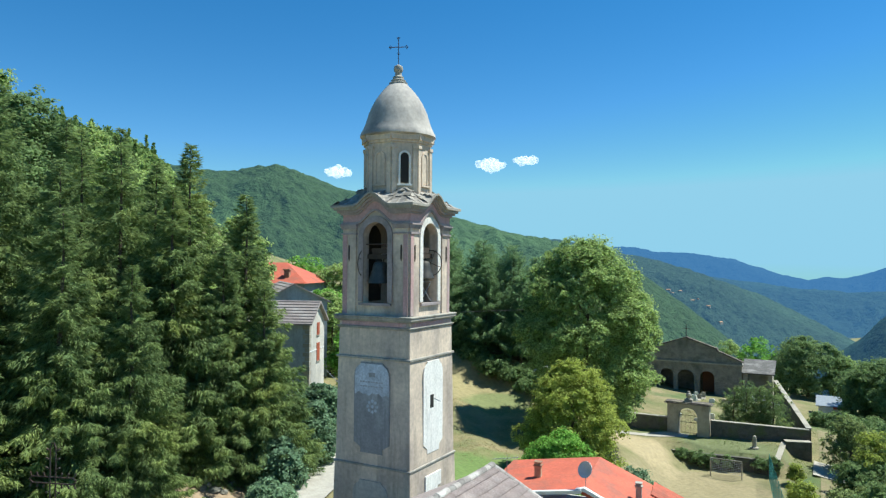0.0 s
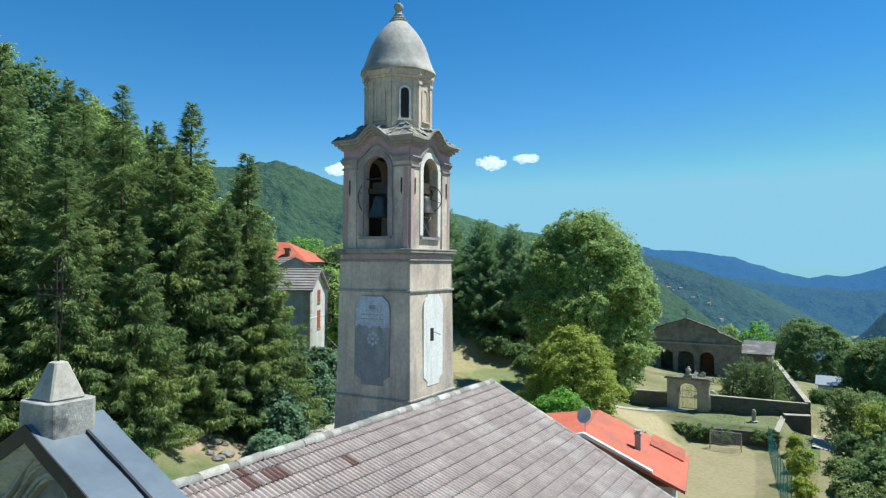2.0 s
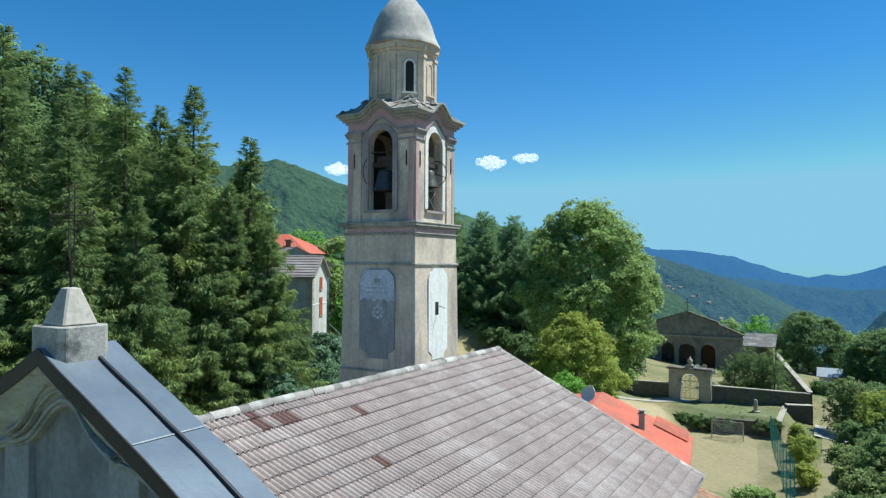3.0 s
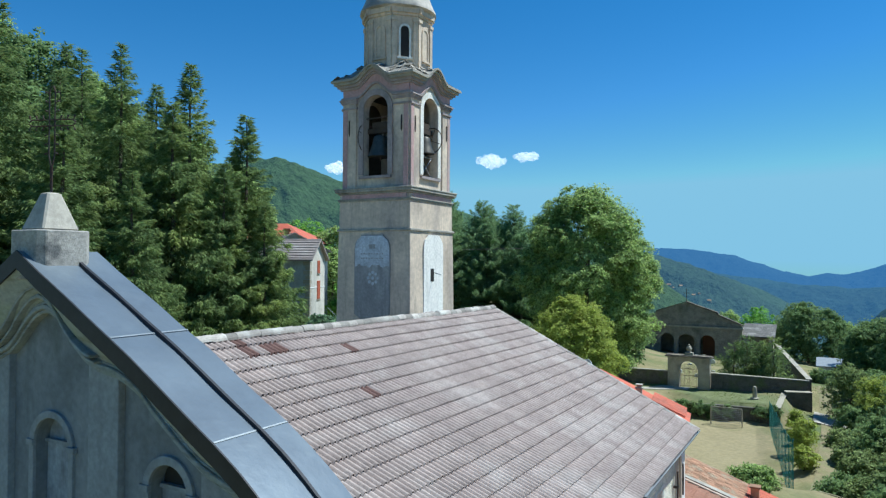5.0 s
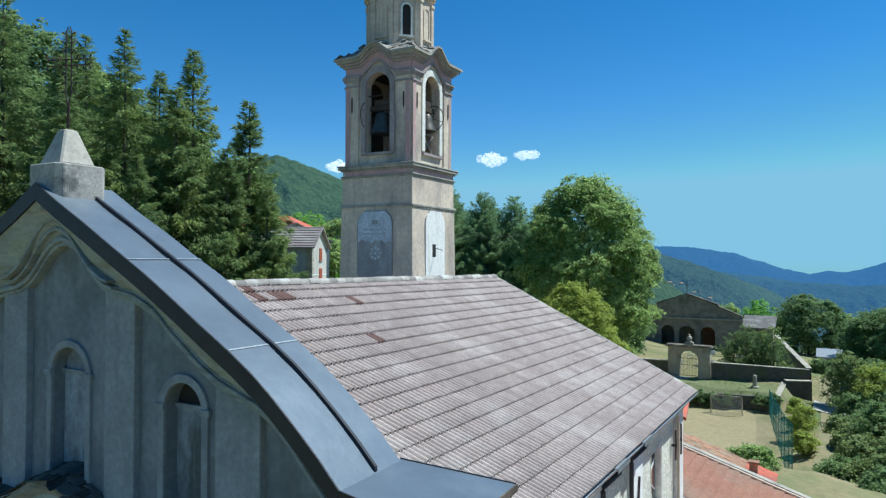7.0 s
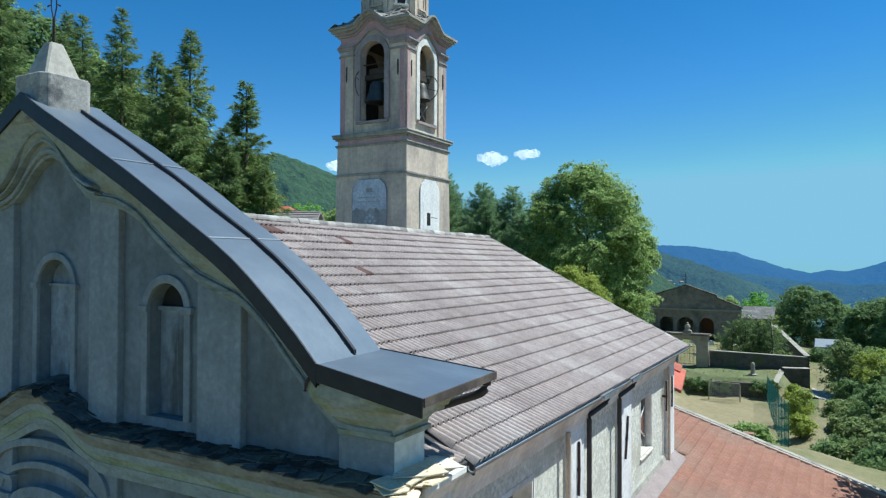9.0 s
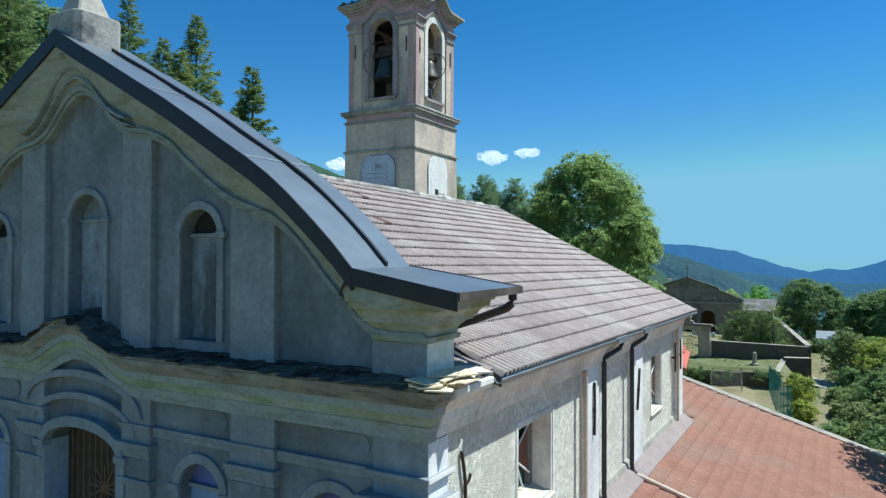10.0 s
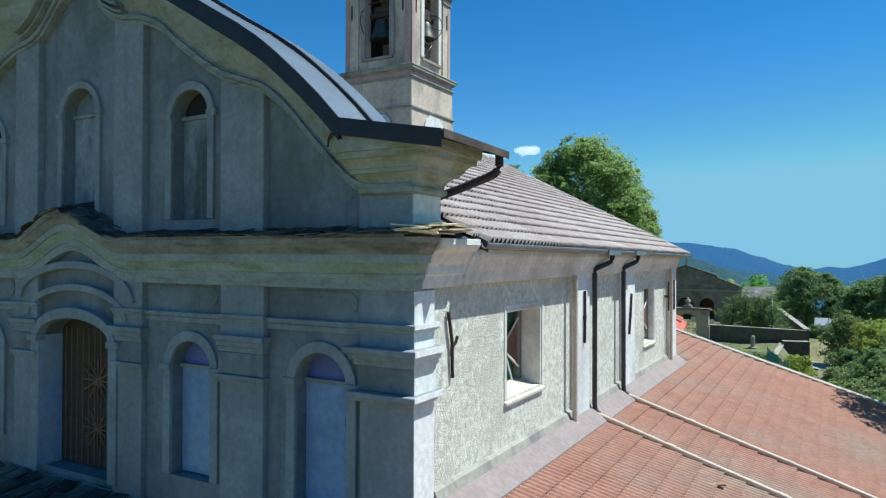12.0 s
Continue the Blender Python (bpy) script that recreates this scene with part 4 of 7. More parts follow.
# cross of paired rods with leaf tips
gcross = thing("iron_cross", "thin wrought iron cross of paired rods with leaf tips", "cross", at=(MID - 0.02, 0.02, 15.0))
gcross.rotation_euler = (0, 0, radians(20))
for s in (1, -1):
    bm = bmesh.new()
    tube(bm, [(s * 0.012, 0, 0), (s * 0.014, 0, 0.45), (s * 0.05, 0, 0.62), (s * 0.05, 0, 1.66), (s * 0.015, 0, 1.74)], 0.011, 6)
    part("upright", bm, IRON, gcross)
    bm = bmesh.new()
    tube(bm, [(-0.42, 0, 1.14 + s * 0.01), (-0.36, 0, 1.14 + s * 0.05), (0.36, 0, 1.14 + s * 0.05), (0.42, 0, 1.14 + s * 0.01)], 0.011, 6)
    part("crossbar", bm, IRON, gcross)
    for k_ in range(3):
        for vert_ in (0, 1):
            for e_ in (1, -1):
                q_ = 0.14 + 0.12 * k_
                a_, b_ = ((e_ * q_, 1.14 + s * 0.05) if vert_ else (s * 0.05, 1.14 + e_ * q_ * 1.25))
                da, db = ((e_ * 0.03, s * 0.07) if vert_ else (s * 0.07, e_ * 0.03))
                bm = bmesh.new()
                tube(bm, [(a_, 0, b_), (a_ + da * 0.6, 0, b_ + db * 0.5), (a_ + da, 0, b_ + db)], 0.006, 5, 0.016)
                part("leaf_tip", bm, IRON, gcross)

# ---- nave ----
EAVE_X, EAVE_Z, RIDGE_Z, Y0, Y1, SAG = 0.27, 8.70, 12.28, 0.82, 16.75, 0.0078
WX = -0.06
for y0, y1, z0, z1 in ((0.5, 2.85, 0.0, 8.4), (4.4, 12.05, 0.0, 8.4), (13.35, 15.9, 0.0, 8.4), (2.85, 4.4, 0.0, 6.24), (12.05, 13.35, 0.0, 6.10), (2.85, 4.4, 7.66, 8.4), (12.05, 13.35, 7.66, 8.4)):
    bm = bmesh.new()
    box(bm, WX - 0.45, WX, y0, y1, z0, z1)
    part("side_wall", bm, ROUGHCAST, church)
bm = bmesh.new()
box(bm, -13.6, -13.15, 0.5, 15.9, -0.5, 8.4)
prism(bm, [(-13.6, -0.5), (-0.1, -0.5), (-0.1, 8.5), (MID, 11.9), (-13.6, 8.5)], 15.9, 16.1)
part("rear_wall", bm, PLASTER, church)
for y0, y1 in ((5.98, 6.92), (9.62, 10.7), (15.05, 16.1)):
    bm = bmesh.new()
    box(bm, WX - 0.02, 0.04, y0, y1, 0.0, 8.2)
    part("wall_strip", bm, PILASTER_WHITE, church, "whitewashed pilaster strip", bevel=0.012)
bm = bmesh.new()
prism(bm, [(WX - 0.02, 8.12), (0.05, 8.12), (0.07, 8.20), (0.10, 8.30), (0.15, 8.40), (0.20, 8.50), (0.21, 8.54), (0.21, 8.62), (WX - 0.02, 8.66)], 1.2, 16.12, "y")
for v in bm.verts:
    v.co.z -= SAG * (v.co.y - Y0) if v.co.z > 8.5 else 0
part("eaves_cornice", bm, WHITE_WALL, church, "whitewashed eaves cornice", bevel=0.006)
bm = bmesh.new()
prism(bm, [(WX, 4.9), (0.06, 4.9), (0.04, 5.34), (0.0, 5.46), (WX, 5.50)], 0.52, 16.1, "y")
part("cement_skirt", bm, CEMENT, church)
# square windows with deep white reveals
for y0, y1, zs, fore in ((2.85, 4.4, 6.25, 0.0), (12.05, 13.35, 6.11, 0.20)):
    win = new("nave_window")
    win.parent = church
    tagged(win, "square window with deep white reveals and a broken brown shutter")
    bm = bmesh.new()
    for a, b in ((y0 - 0.07, y0), (y1, y1 + 0.07)):
        box(bm, WX - 0.01, WX + 0.012, a, b, zs - 0.02, 7.73)
    box(bm, WX - 0.01, WX + 0.011, y0, y1, 7.66, 7.73)
    part("surround", bm, WHITE_WALL, win, bevel=0.004)
    for ya, yb, za in ((y1 - 0.05, y1 - 0.002, zs), (y0 + 0.002, y0 + 0.05, zs), (y0 + 0.05, y1 - 0.05, 7.61)):
        bm = bmesh.new()
        box(bm, WX - 0.44, WX - 0.004, ya, yb, za, 7.655)
        part("reveal", bm, WHITE_WALL, win)
    bm = bmesh.new()
    prism(bm, [(WX - 0.44, zs), (WX + 0.05, zs - 0.12), (WX + 0.05, zs - 0.06), (WX - 0.44, zs + 0.09)], y0 - 0.07, y1 + 0.07, "y")
    part("sill", bm, surf("cream_sill_plaster", (0.66, 0.60, 0.48), (0.54, 0.49, 0.40), 2.5, (0.42, 0.37, 0.29), 1.2), win, bevel=0.012)
    bm = bmesh.new()
    box(bm, WX - 0.47 + fore, WX - 0.45 + fore, y0 + 0.05, y1 - 0.05, zs + 0.09, 7.61)
    part("pane", bm, GLASS_GREEN, win, "dark green glass")
    bm = bmesh.new()
    box(bm, WX - 0.45 + fore, WX - 0.36 + fore, y1 - 0.22, y1 - 0.052, zs + 0.04, 7.61)
    part("jamb_post", bm, GREY_WOOD, win, "grey weathered window post", bevel=0.01)
    bm = bmesh.new()
    prism(bm, [(y0 + 0.1, zs + 0.42), (y1 - 0.56, zs + 0.50), (y1 - 0.23, zs + 0.28), (y1 - 0.23, zs + 1.12), (y1 - 0.74, zs + 0.76), (y0 + 0.1, zs + 0.62)], WX - 0.41 + fore, WX - 0.385 + fore, "x")
    bmesh.ops.recalc_face_normals(bm, faces=bm.faces)
    part("shutter", bm, WOOD_BROWN, win, "broken brown wooden shutter leaf")
    for pts_ in (((y1 - 0.86, zs + 0.74), (y1 - 0.24, zs + 1.16)), ((y1 - 0.86, zs + 0.68), (y1 - 0.22, zs + 0.30)), ((y1 - 0.76, zs + 0.60), (y1 - 0.50, zs + 0.10))):
        bm = bmesh.new()
        tube(bm, [(WX - 0.37 + fore, *pts_[0]), (WX - 0.35 + fore, *pts_[1])], 0.018, 6)
        part("glazing_bar", bm, WHITE_PAINT, win)
# iron tie anchors
for y, z, h, lean in ((6.48, 7.28, 0.86, 0.0), (10.14, 7.08, 0.80, 0.11), (14.75, 7.3, 0.7, 0.0), (15.6, 7.3, 0.75, 0.0)):
    bm = bmesh.new()
    tube(bm, [(0.07, y - lean, z - h / 2 - 0.1), (0.075, y, z), (0.07, y + lean, z + h / 2 + 0.1)], 0.028, 6)
    box(bm, -0.05, 0.10, y - 0.03, y + 0.03, z - 0.05, z + 0.02)
    part("tie_anchor", bm, IRON, church, "rusty iron wall anchor")

bm = bmesh.new()
tube(bm, [(-0.03, 0.90, 7.76), (-0.02, 0.94, 7.58), (-0.02, 1.00, 7.33), (-0.025, 1.01, 7.1), (-0.03, 1.03, 6.86)], 0.024, 6)
tube(bm, [(-0.02, 1.0, 7.28), (0.0, 1.06, 7.33), (0.01, 1.09, 7.42)], 0.022, 6)
part("tie_anchor", bm, IRON, church, "bent rusty iron stub by the corner")

# gutter and downpipes
bm = bmesh.new()
prism(bm, [(EAVE_X - 0.02, 8.695)] + arc(EAVE_X + 0.05, 8.695, 0.068, 0.08, 180, 360, 8) + [(EAVE_X + 0.112, 8.70)] + arc(EAVE_X + 0.05, 8.70, 0.056, 0.065, 360, 180, 8), 1.3, 16.8)
for v in bm.verts:
    v.co.z -= SAG * (v.co.y - Y0)
part("gutter", bm, GUTTER, church, "galvanised half-round gutter", smooth=False)
for y, reach in ((7.02, 0), (9.32, 0)):
    bm = bmesh.new()
    tube(bm, [(EAVE_X + 0.03, y + 0.64, 8.62), (EAVE_X + 0.03, y + 0.64, 8.46), (EAVE_X + 0.01, y + 0.61, 8.40), (EAVE_X - 0.02, y + 0.55, 8.37), (0.15, y + 0.06, 8.27), (0.115, y + 0.01, 8.23), (0.11, y, 8.15), (0.11, y, 8.0), (0.11, y, 5.42), (0.13, y, 5.29), (0.22, y, 5.22)], 0.052, 10)
    for z in (7.6, 6.6, 5.9):
        tube(bm, [(0.11, y, z - 0.02), (0.11, y, z + 0.02)], 0.058, 10)
    part("downpipe", bm, PIPE_DARK, church, "dark downpipe bent under the eaves", smooth=True)
    bm = bmesh.new()
    box(bm, EAVE_X - 0.05, EAVE_X + 0.14, y + 0.0, y + 0.85, 8.645, 8.655)
    box(bm, EAVE_X + 0.13, EAVE_X + 0.14, y + 0.05, y + 0.95, 8.54, 8.66)
    part("drip_tray", bm, GUTTER, church)
for y, mat_, r in ((5.78, PIPE_CREAM, 0.05), (15.0, PIPE_CREAM, 0.045)):
    bm = bmesh.new()
    tube(bm, [(0.09, y, 8.15), (0.10, y, 7.9), (0.10, y, 5.3), (0.16, y - 0.02, 5.22)], r, 10)
    part("downpipe", bm, mat_, church, "old cream downpipe stained with rust", smooth=True)

# ---- nave roof ----
run, fall = EAVE_X - MID, RIDGE_Z - EAVE_Z
slope = math.hypot(run, fall)
pitch = math.atan2(fall, run)
bm = bmesh.new()
prism(bm, [(MID, RIDGE_Z - 0.06), (EAVE_X - 0.05, EAVE_Z - 0.06), (EAVE_X - 0.05, EAVE_Z - 0.085), (MID, RIDGE_Z - 0.18), (2 * MID - EAVE_X, EAVE_Z - 0.085), (2 * MID - EAVE_X, EAVE_Z - 0.06)], 0.72, Y1 - 0.06)
for v in bm.verts:
    v.co.z -= SAG * (v.co.y - Y0)
nave_roof = part("nave_roof", bm, WOOD_DARK, church, "pitched roof of mauve ribbed sheets, a few missing or darker")
COURSES, COLS = 20, 55
CL, CW = 0.405, (Y1 - Y0) / COLS


def rib_tile(name, length, width, ribs, rise, lap, thick):
    """An interlocking roof tile with rounded ribs: x runs down the slope, y across."""
    n_ = ribs * 6
    vs, qs = [], []
    for i in range(n_ + 1):
        lift = rise * (0.5 - 0.5 * math.cos(2 * math.pi * ribs * i / n_)) ** 0.8
        crest = lift / rise
        for x, z in ((-0.03, -0.004), (length + 0.02, lap * (0.35 + 0.95 * crest)), (length + 0.02, lap * (0.35 + 0.95 * crest) - thick)):
            vs.append((x, width * i / n_, lift + z))
    for i in range(n_):
        a, b = i * 3, i * 3 + 3
        qs += [(a, a + 1, b + 1, b), (a + 1, a + 2, b + 2, b + 1)]
    return np.array(vs), np.array(qs)


rr = random.Random(11)


def lay_tiles(parent, name, label, material, arrays, spots, chosen):
    """Lays a tile at every pose of spots: those chosen as objects of their own, the rest as one mesh."""
    vs, qs = arrays
    me = mesh_np(name, vs, qs)
    me.materials.append(material)
    rest_v, rest_q, count = [], [], 0
    for m, near in spots:
        if near and count < chosen:
            ob = new(name, me)
            ob.parent = parent
            ob.matrix_basis = m
            count += 1
        else:
            mm = np.array(m)
            rest_q.append(qs + len(vs) * len(rest_v))
            rest_v.append(vs @ mm[:3, :3].T + mm[:3, 3])
    rest = hold(name + "s_beyond", mesh_np(name + "s_beyond", np.concatenate(rest_v), np.concatenate(rest_q)), material, parent)
    tagged(rest, label, kind="stuff")


DARKER = {(0, 10), (1, 10), (1, 12), (1, 13), (2, 20), (6, 16)}
nave_spots, dark_spots = [], []
for c in range(COURSES):
    for q in range(COLS):
        d, short = (c * CL - 0.06, 1.0) if c else (-0.01, 0.86)
        y = Y0 + q * CW
        m = Matrix.Translation((MID + d * math.cos(pitch), y, RIDGE_Z - d * math.sin(pitch) + 0.012 - SAG * (y - Y0) + rr.uniform(0, 0.009))) @ Matrix.Rotation(pitch + radians(rr.uniform(-0.6, 0.6)), 4, "Y") @ Matrix.Rotation(radians(rr.uniform(-0.6, 0.6)), 4, "Z") @ Matrix.Diagonal((short, 1, 1, 1))
        if q < 2 and c > COURSES - 3:
            continue
        if (c, q) in DARKER:
            dark_spots.append(m)
        else:
            nave_spots.append((m, 2 < q < 25 and c > 3))
tile_form = rib_tile("roof_tile", CL, CW, 2, 0.060, 0.041, 0.014)
lay_tiles(nave_roof, "roof_tile", "rows of mauve-grey ribbed roof tiles", SHEET, tile_form, nave_spots, 300)
worn = mesh_np("dark_tile", *tile_form)
worn.materials.append(surf("dark_worn_tile", (0.20, 0.115, 0.095), (0.15, 0.09, 0.08), 3.0, rough=0.95, bump=0.5))
for m in dark_spots:
    ob = new("dark_tile", worn)
    ob.parent = nave_roof
    ob.matrix_basis = m
# far slope, seen by no one but open to the sky
bm = bmesh.new()
prism(bm, [(MID, RIDGE_Z + 0.02), (2 * MID - EAVE_X, EAVE_Z + 0.02), (2 * MID - EAVE_X, EAVE_Z - 0.04), (MID, RIDGE_Z - 0.04)], Y0, Y1)
for v in bm.verts:
    v.co.z -= SAG * (v.co.y - Y0)
part("far_slope", bm, SHEET, nave_roof)
# ridge tiles
cap = bmesh.new()
prism(cap, arc(0, -0.06, 0.17, 0.15, 180, 0, 8) + arc(0, -0.06, 0.145, 0.125, 0, 180, 8), 0.0, 0.44)
for v in cap.verts:
    k_ = 1 + 0.12 * v.co.y
    v.co.x *= k_
    v.co.z += 0.02 * v.co.y
bmesh.ops.recalc_face_normals(cap, faces=cap.faces)
cap_me = bpy.data.meshes.new("ridge_tile")
cap.to_mesh(cap_me)
cap.free()
cap_me.materials.append(RIDGE_CAP)
y = Y0 - 0.3
while y < Y1 - 0.3:
    ob = new("ridge_tile", cap_me)
    ob.parent = nave_roof
    ob.matrix_basis = pose(MID, y, RIDGE_Z + 0.080 - SAG * (y - Y0) + rr.uniform(-0.015, 0.015), 0, rr.uniform(-4, 4), rr.uniform(-4, 4)) @ Matrix.Diagonal((0.80, 0.85, 0.85, 1))
    y += 0.33 + rr.uniform(0, 0.03)
# verge tiles at the rear edge
d = 0.1
while d < slope - 0.2:
    ob = new("verge_tile", cap_me)
    ob.parent = nave_roof
    ob.matrix_basis = Matrix.Translation((MID + d * math.cos(pitch), Y1 - 0.02, RIDGE_Z - d * math.sin(pitch) + 0.06 - SAG * (Y1 - Y0))) @ Matrix.Rotation(pitch, 4, "Y") @ Matrix.Rotation(radians(-90), 4, "Z") @ Matrix.Diagonal((0.8, 1, 0.6, 1))
    d += 0.42
# flashing by the shoulder and the rough valley at its foot
bm = bmesh.new()
prism(bm, [(x, RIDGE_Z - (x - MID) * fall / run + dz) for x, dz in ((-0.62, 0.045), (0.33, 0.045), (0.33, -0.10), (-0.62, -0.16))], 1.350, 1.392)
part("verge_board", bm, PIPE_DARK, nave_roof, "dark edge board at the foot of the roof")
for k, (x, y, tilt_) in enumerate(((-0.16, 1.00, 20), (-0.30, 0.78, 24))):
    vs_, qs_ = rib_tile("broken_tile", 0.42 - 0.08 * k, 0.30, 3, 0.035, 0.02, 0.014)
    me = mesh_np("broken_tile", vs_, qs_)
    me.materials.append(SHEET)
    ob = new("broken_tile", me)
    ob.parent = nave_roof
    ob.matrix_basis = pose(x, y, 8.93 + 0.04 * k, 0, tilt_, 8 - 14 * k)
bm = bmesh.new()
prism(bm, [(-1.2, 9.40), (0.24, 8.74), (0.24, 8.60), (-1.2, 9.25)], 0.66, 1.35)
part("valley_flashing", bm, PIPE_DARK, nave_roof)

# ---- lean-to with red tiles ----
LX0, LX1, LY0, LY1, LZ0, LS = 0.06, 8.6, -2.5, 22.0, 5.15, 0.318
leanto = thing("side_building", "low building with a red clay tile roof against the church", "building")


def lz(x):
    return LZ0 - LS * (x - LX0)


bm = bmesh.new()
prism(bm, [(LX0, lz(LX0) - 0.02), (LX1, lz(LX1) - 0.02), (LX1, lz(LX1) - 0.16), (LX0, lz(LX0) - 0.16)], LY0, LY1)
prism(bm, [(-1.7, lz(-1.7) - 0.02), (LX0, lz(LX0) - 0.02), (LX0, lz(LX0) - 0.16), (-1.7, lz(-1.7) - 0.16)], 16.3, LY1)
lroof = part("roof", bm, RED_TILE, leanto, "red clay tile roof with cream pipes laid down it")
bm = bmesh.new()
for y0, y1 in ((LY0 + 0.3, LY0 + 0.6), (LY1 - 0.6, LY1 - 0.3)):
    prism(bm, [(0.1, -3.5), (LX1 - 0.5, -3.5), (LX1 - 0.5, lz(LX1 - 0.5) - 0.17), (0.1, lz(0.1) - 0.17)], y0, y1)
box(bm, LX1 - 0.8, LX1 - 0.5, LY0 + 0.6, LY1 - 0.6, -3.5, lz(LX1 - 0.5) - 0.17)
part("wall", bm, HOUSE_CREAM, leanto)
bm = bmesh.new()
prism(bm, [(0.02, 5.34), (0.07, 5.34), (0.40, lz(0.40) + 0.075), (0.40, lz(0.40) + 0.04), (0.02, 5.16)], 0.55, 16.1)
part("cement_flashing", bm, surf("mauve_grey_flashing", (0.30, 0.24, 0.22), (0.25, 0.20, 0.19), 1.5, bump=0.2), leanto, "grey cement flashing along the wall")
TW, TL = 0.29, 0.40
la = math.atan(LS)
spots = []
for i in range(-5, int((LX1 - 0.4) / (TL * math.cos(la)))):
    for j in range(int((LY1 - LY0) / TW)):
        if i < 0 and LY0 + j * TW < 16.4:
            continue
        x, y = 0.34 + i * TL * math.cos(la), LY0 + j * TW
        m = Matrix.Translation((x, y, lz(x) + 0.004 + rr.uniform(0, 0.006))) @ Matrix.Rotation(la, 4, "Y") @ Matrix.Rotation(radians(rr.uniform(-0.6, 0.6)), 4, "Z")
        spots.append((m, 1.2 < y < 9 and x < 5.2))
lay_tiles(lroof, "clay_tile", "rows of red clay tiles", RED_TILE, rib_tile("clay_tile", TL, TW, 2, 0.050, 0.030, 0.010), spots, 300)
for y, far in ((6.98, 8.3), (9.34, 8.3), (21.4, 8.5)):
    bm = bmesh.new()
    tube(bm, [(0.16 if y < 20 else -1.5, y, lz(0.16 if y < 20 else -1.5) + 0.10)] + [(x, y + 0.012 * math.sin(x * 2.1), lz(x) + 0.10) for x in np.linspace(0.6, far, 12)], 0.052, 10)
    for x in (1.6, 3.6, 5.6, 7.6):
        tube(bm, [(x, y, lz(x) + 0.10), (x + 0.14, y, lz(x + 0.14) + 0.10)], 0.062, 10)
    part("roof_pipe", bm, PIPE_CREAM, leanto, "cream plastic pipe laid down the tiles", smooth=True)
bm = bmesh.new()
prism(bm, [(-1.7, lz(-1.7) + 0.1), (LX1, lz(LX1) + 0.1), (LX1, lz(LX1) - 0.1), (-1.7, lz(-1.7) - 0.1)], 21.72, LY1 + 0.02)
part("verge_cap", bm, CEMENT, leanto)
bm = bmesh.new()
prism(bm, [(-0.12, 0), (0.2, 0.02), (0.2, 0.05), (-0.12, 0.03)], -0.06, 0.06, "y", Matrix.Translation((2.6, 6.05, lz(2.6) + 0.05)) @ Matrix.Rotation(radians(25), 4, "Z"))
part("loose_tile", bm, COPPI, leanto)

# ---- low roof of old coppi behind the lean-to ----
coppi = thing("low_shed", "low shed with mossy old clay tiles and a small chimney", "shed")
def shed_z(x):
    return 1.73 - 0.344 * x


bm = bmesh.new()
prism(bm, [(-3.6, shed_z(-3.6)), (1.6, shed_z(1.6)), (1.6, shed_z(1.6) - 0.14), (-3.6, shed_z(-3.6) - 0.14)], 30.0, 35.0)
croof = part("roof", bm, COPPI, coppi)
bm = bmesh.new()
for j in range(25):
    y = 30.1 + j * 0.2
    for i in range(10):
        x = -3.6 + i * 0.37
        z = shed_z(x)
        q = rr.uniform(-0.02, 0.02)
        prism(bm, [(y + q + 0.09 * math.cos(a), z + 0.01 + 0.07 * math.sin(a)) for a in np.linspace(0, math.pi, 6)], x, x + 0.42, "x", Matrix.Translation((x, 0, z)) @ Matrix.Rotation(math.atan(0.344), 4, "Y") @ Matrix.Translation((-x, 0, -z)))
tagged(part("coppi_tiles", bm, COPPI, croof), "mossy half-round clay tiles", kind="stuff")
bm = bmesh.new()
for j in range(25):
    y = 30.1 + j * 0.2
    z = shed_z(0.05)
    prism(bm, [(y + 0.092 * math.cos(a), z + 0.01 + 0.07 * math.sin(a)) for a in np.linspace(0, math.pi, 6)], 0.05, 1.68, "x", Matrix.Translation((0.05, 0, z)) @ Matrix.Rotation(math.atan(0.344), 4, "Y") @ Matrix.Translation((-0.05, 0, -z)))
part("new_red_tiles", bm, ORANGE_ROOF, croof, "patch of newer orange-red roofing")
bm = bmesh.new()
box(bm, -3.3, 1.4, 30.3, 34.7, -6.0, shed_z(1.6) - 0.15)
part("wall", bm, HOUSE_CREAM, coppi)
bm = bmesh.new()
box(bm, 0.35, 0.75, 33.0, 33.4, shed_z(0.75) - 0.1, shed_z(0.35) + 0.55)
box(bm, 0.28, 0.82, 32.93, 33.47, shed_z(0.35) + 0.55, shed_z(0.35) + 0.64)
part("chimney", bm, COPPI, coppi, bevel=0.01)

# ---- bell tower ----
TX, TY = -14.17, 21.32
tower = thing("bell_tower", "square baroque bell tower in stained plaster with domed lantern", "bell tower")


def ring(bm, half, z0, z1, half2=None):
    """A square block round the tower's axis, which may taper."""
    h2 = half if half2 is None else half2
    v = [bm.verts.new((TX + sx * h, TY + sy * h, z)) for h, z in ((half, z0), (h2, z1)) for sx, sy in ((-1, -1), (1, -1), (1, 1), (-1, 1))]
    for f in ((3, 2, 1, 0), (4, 5, 6, 7), (0, 1, 5, 4), (1, 2, 6, 5), (2, 3, 7, 6), (3, 0, 4, 7)):
        bm.faces.new([v[i] for i in f])


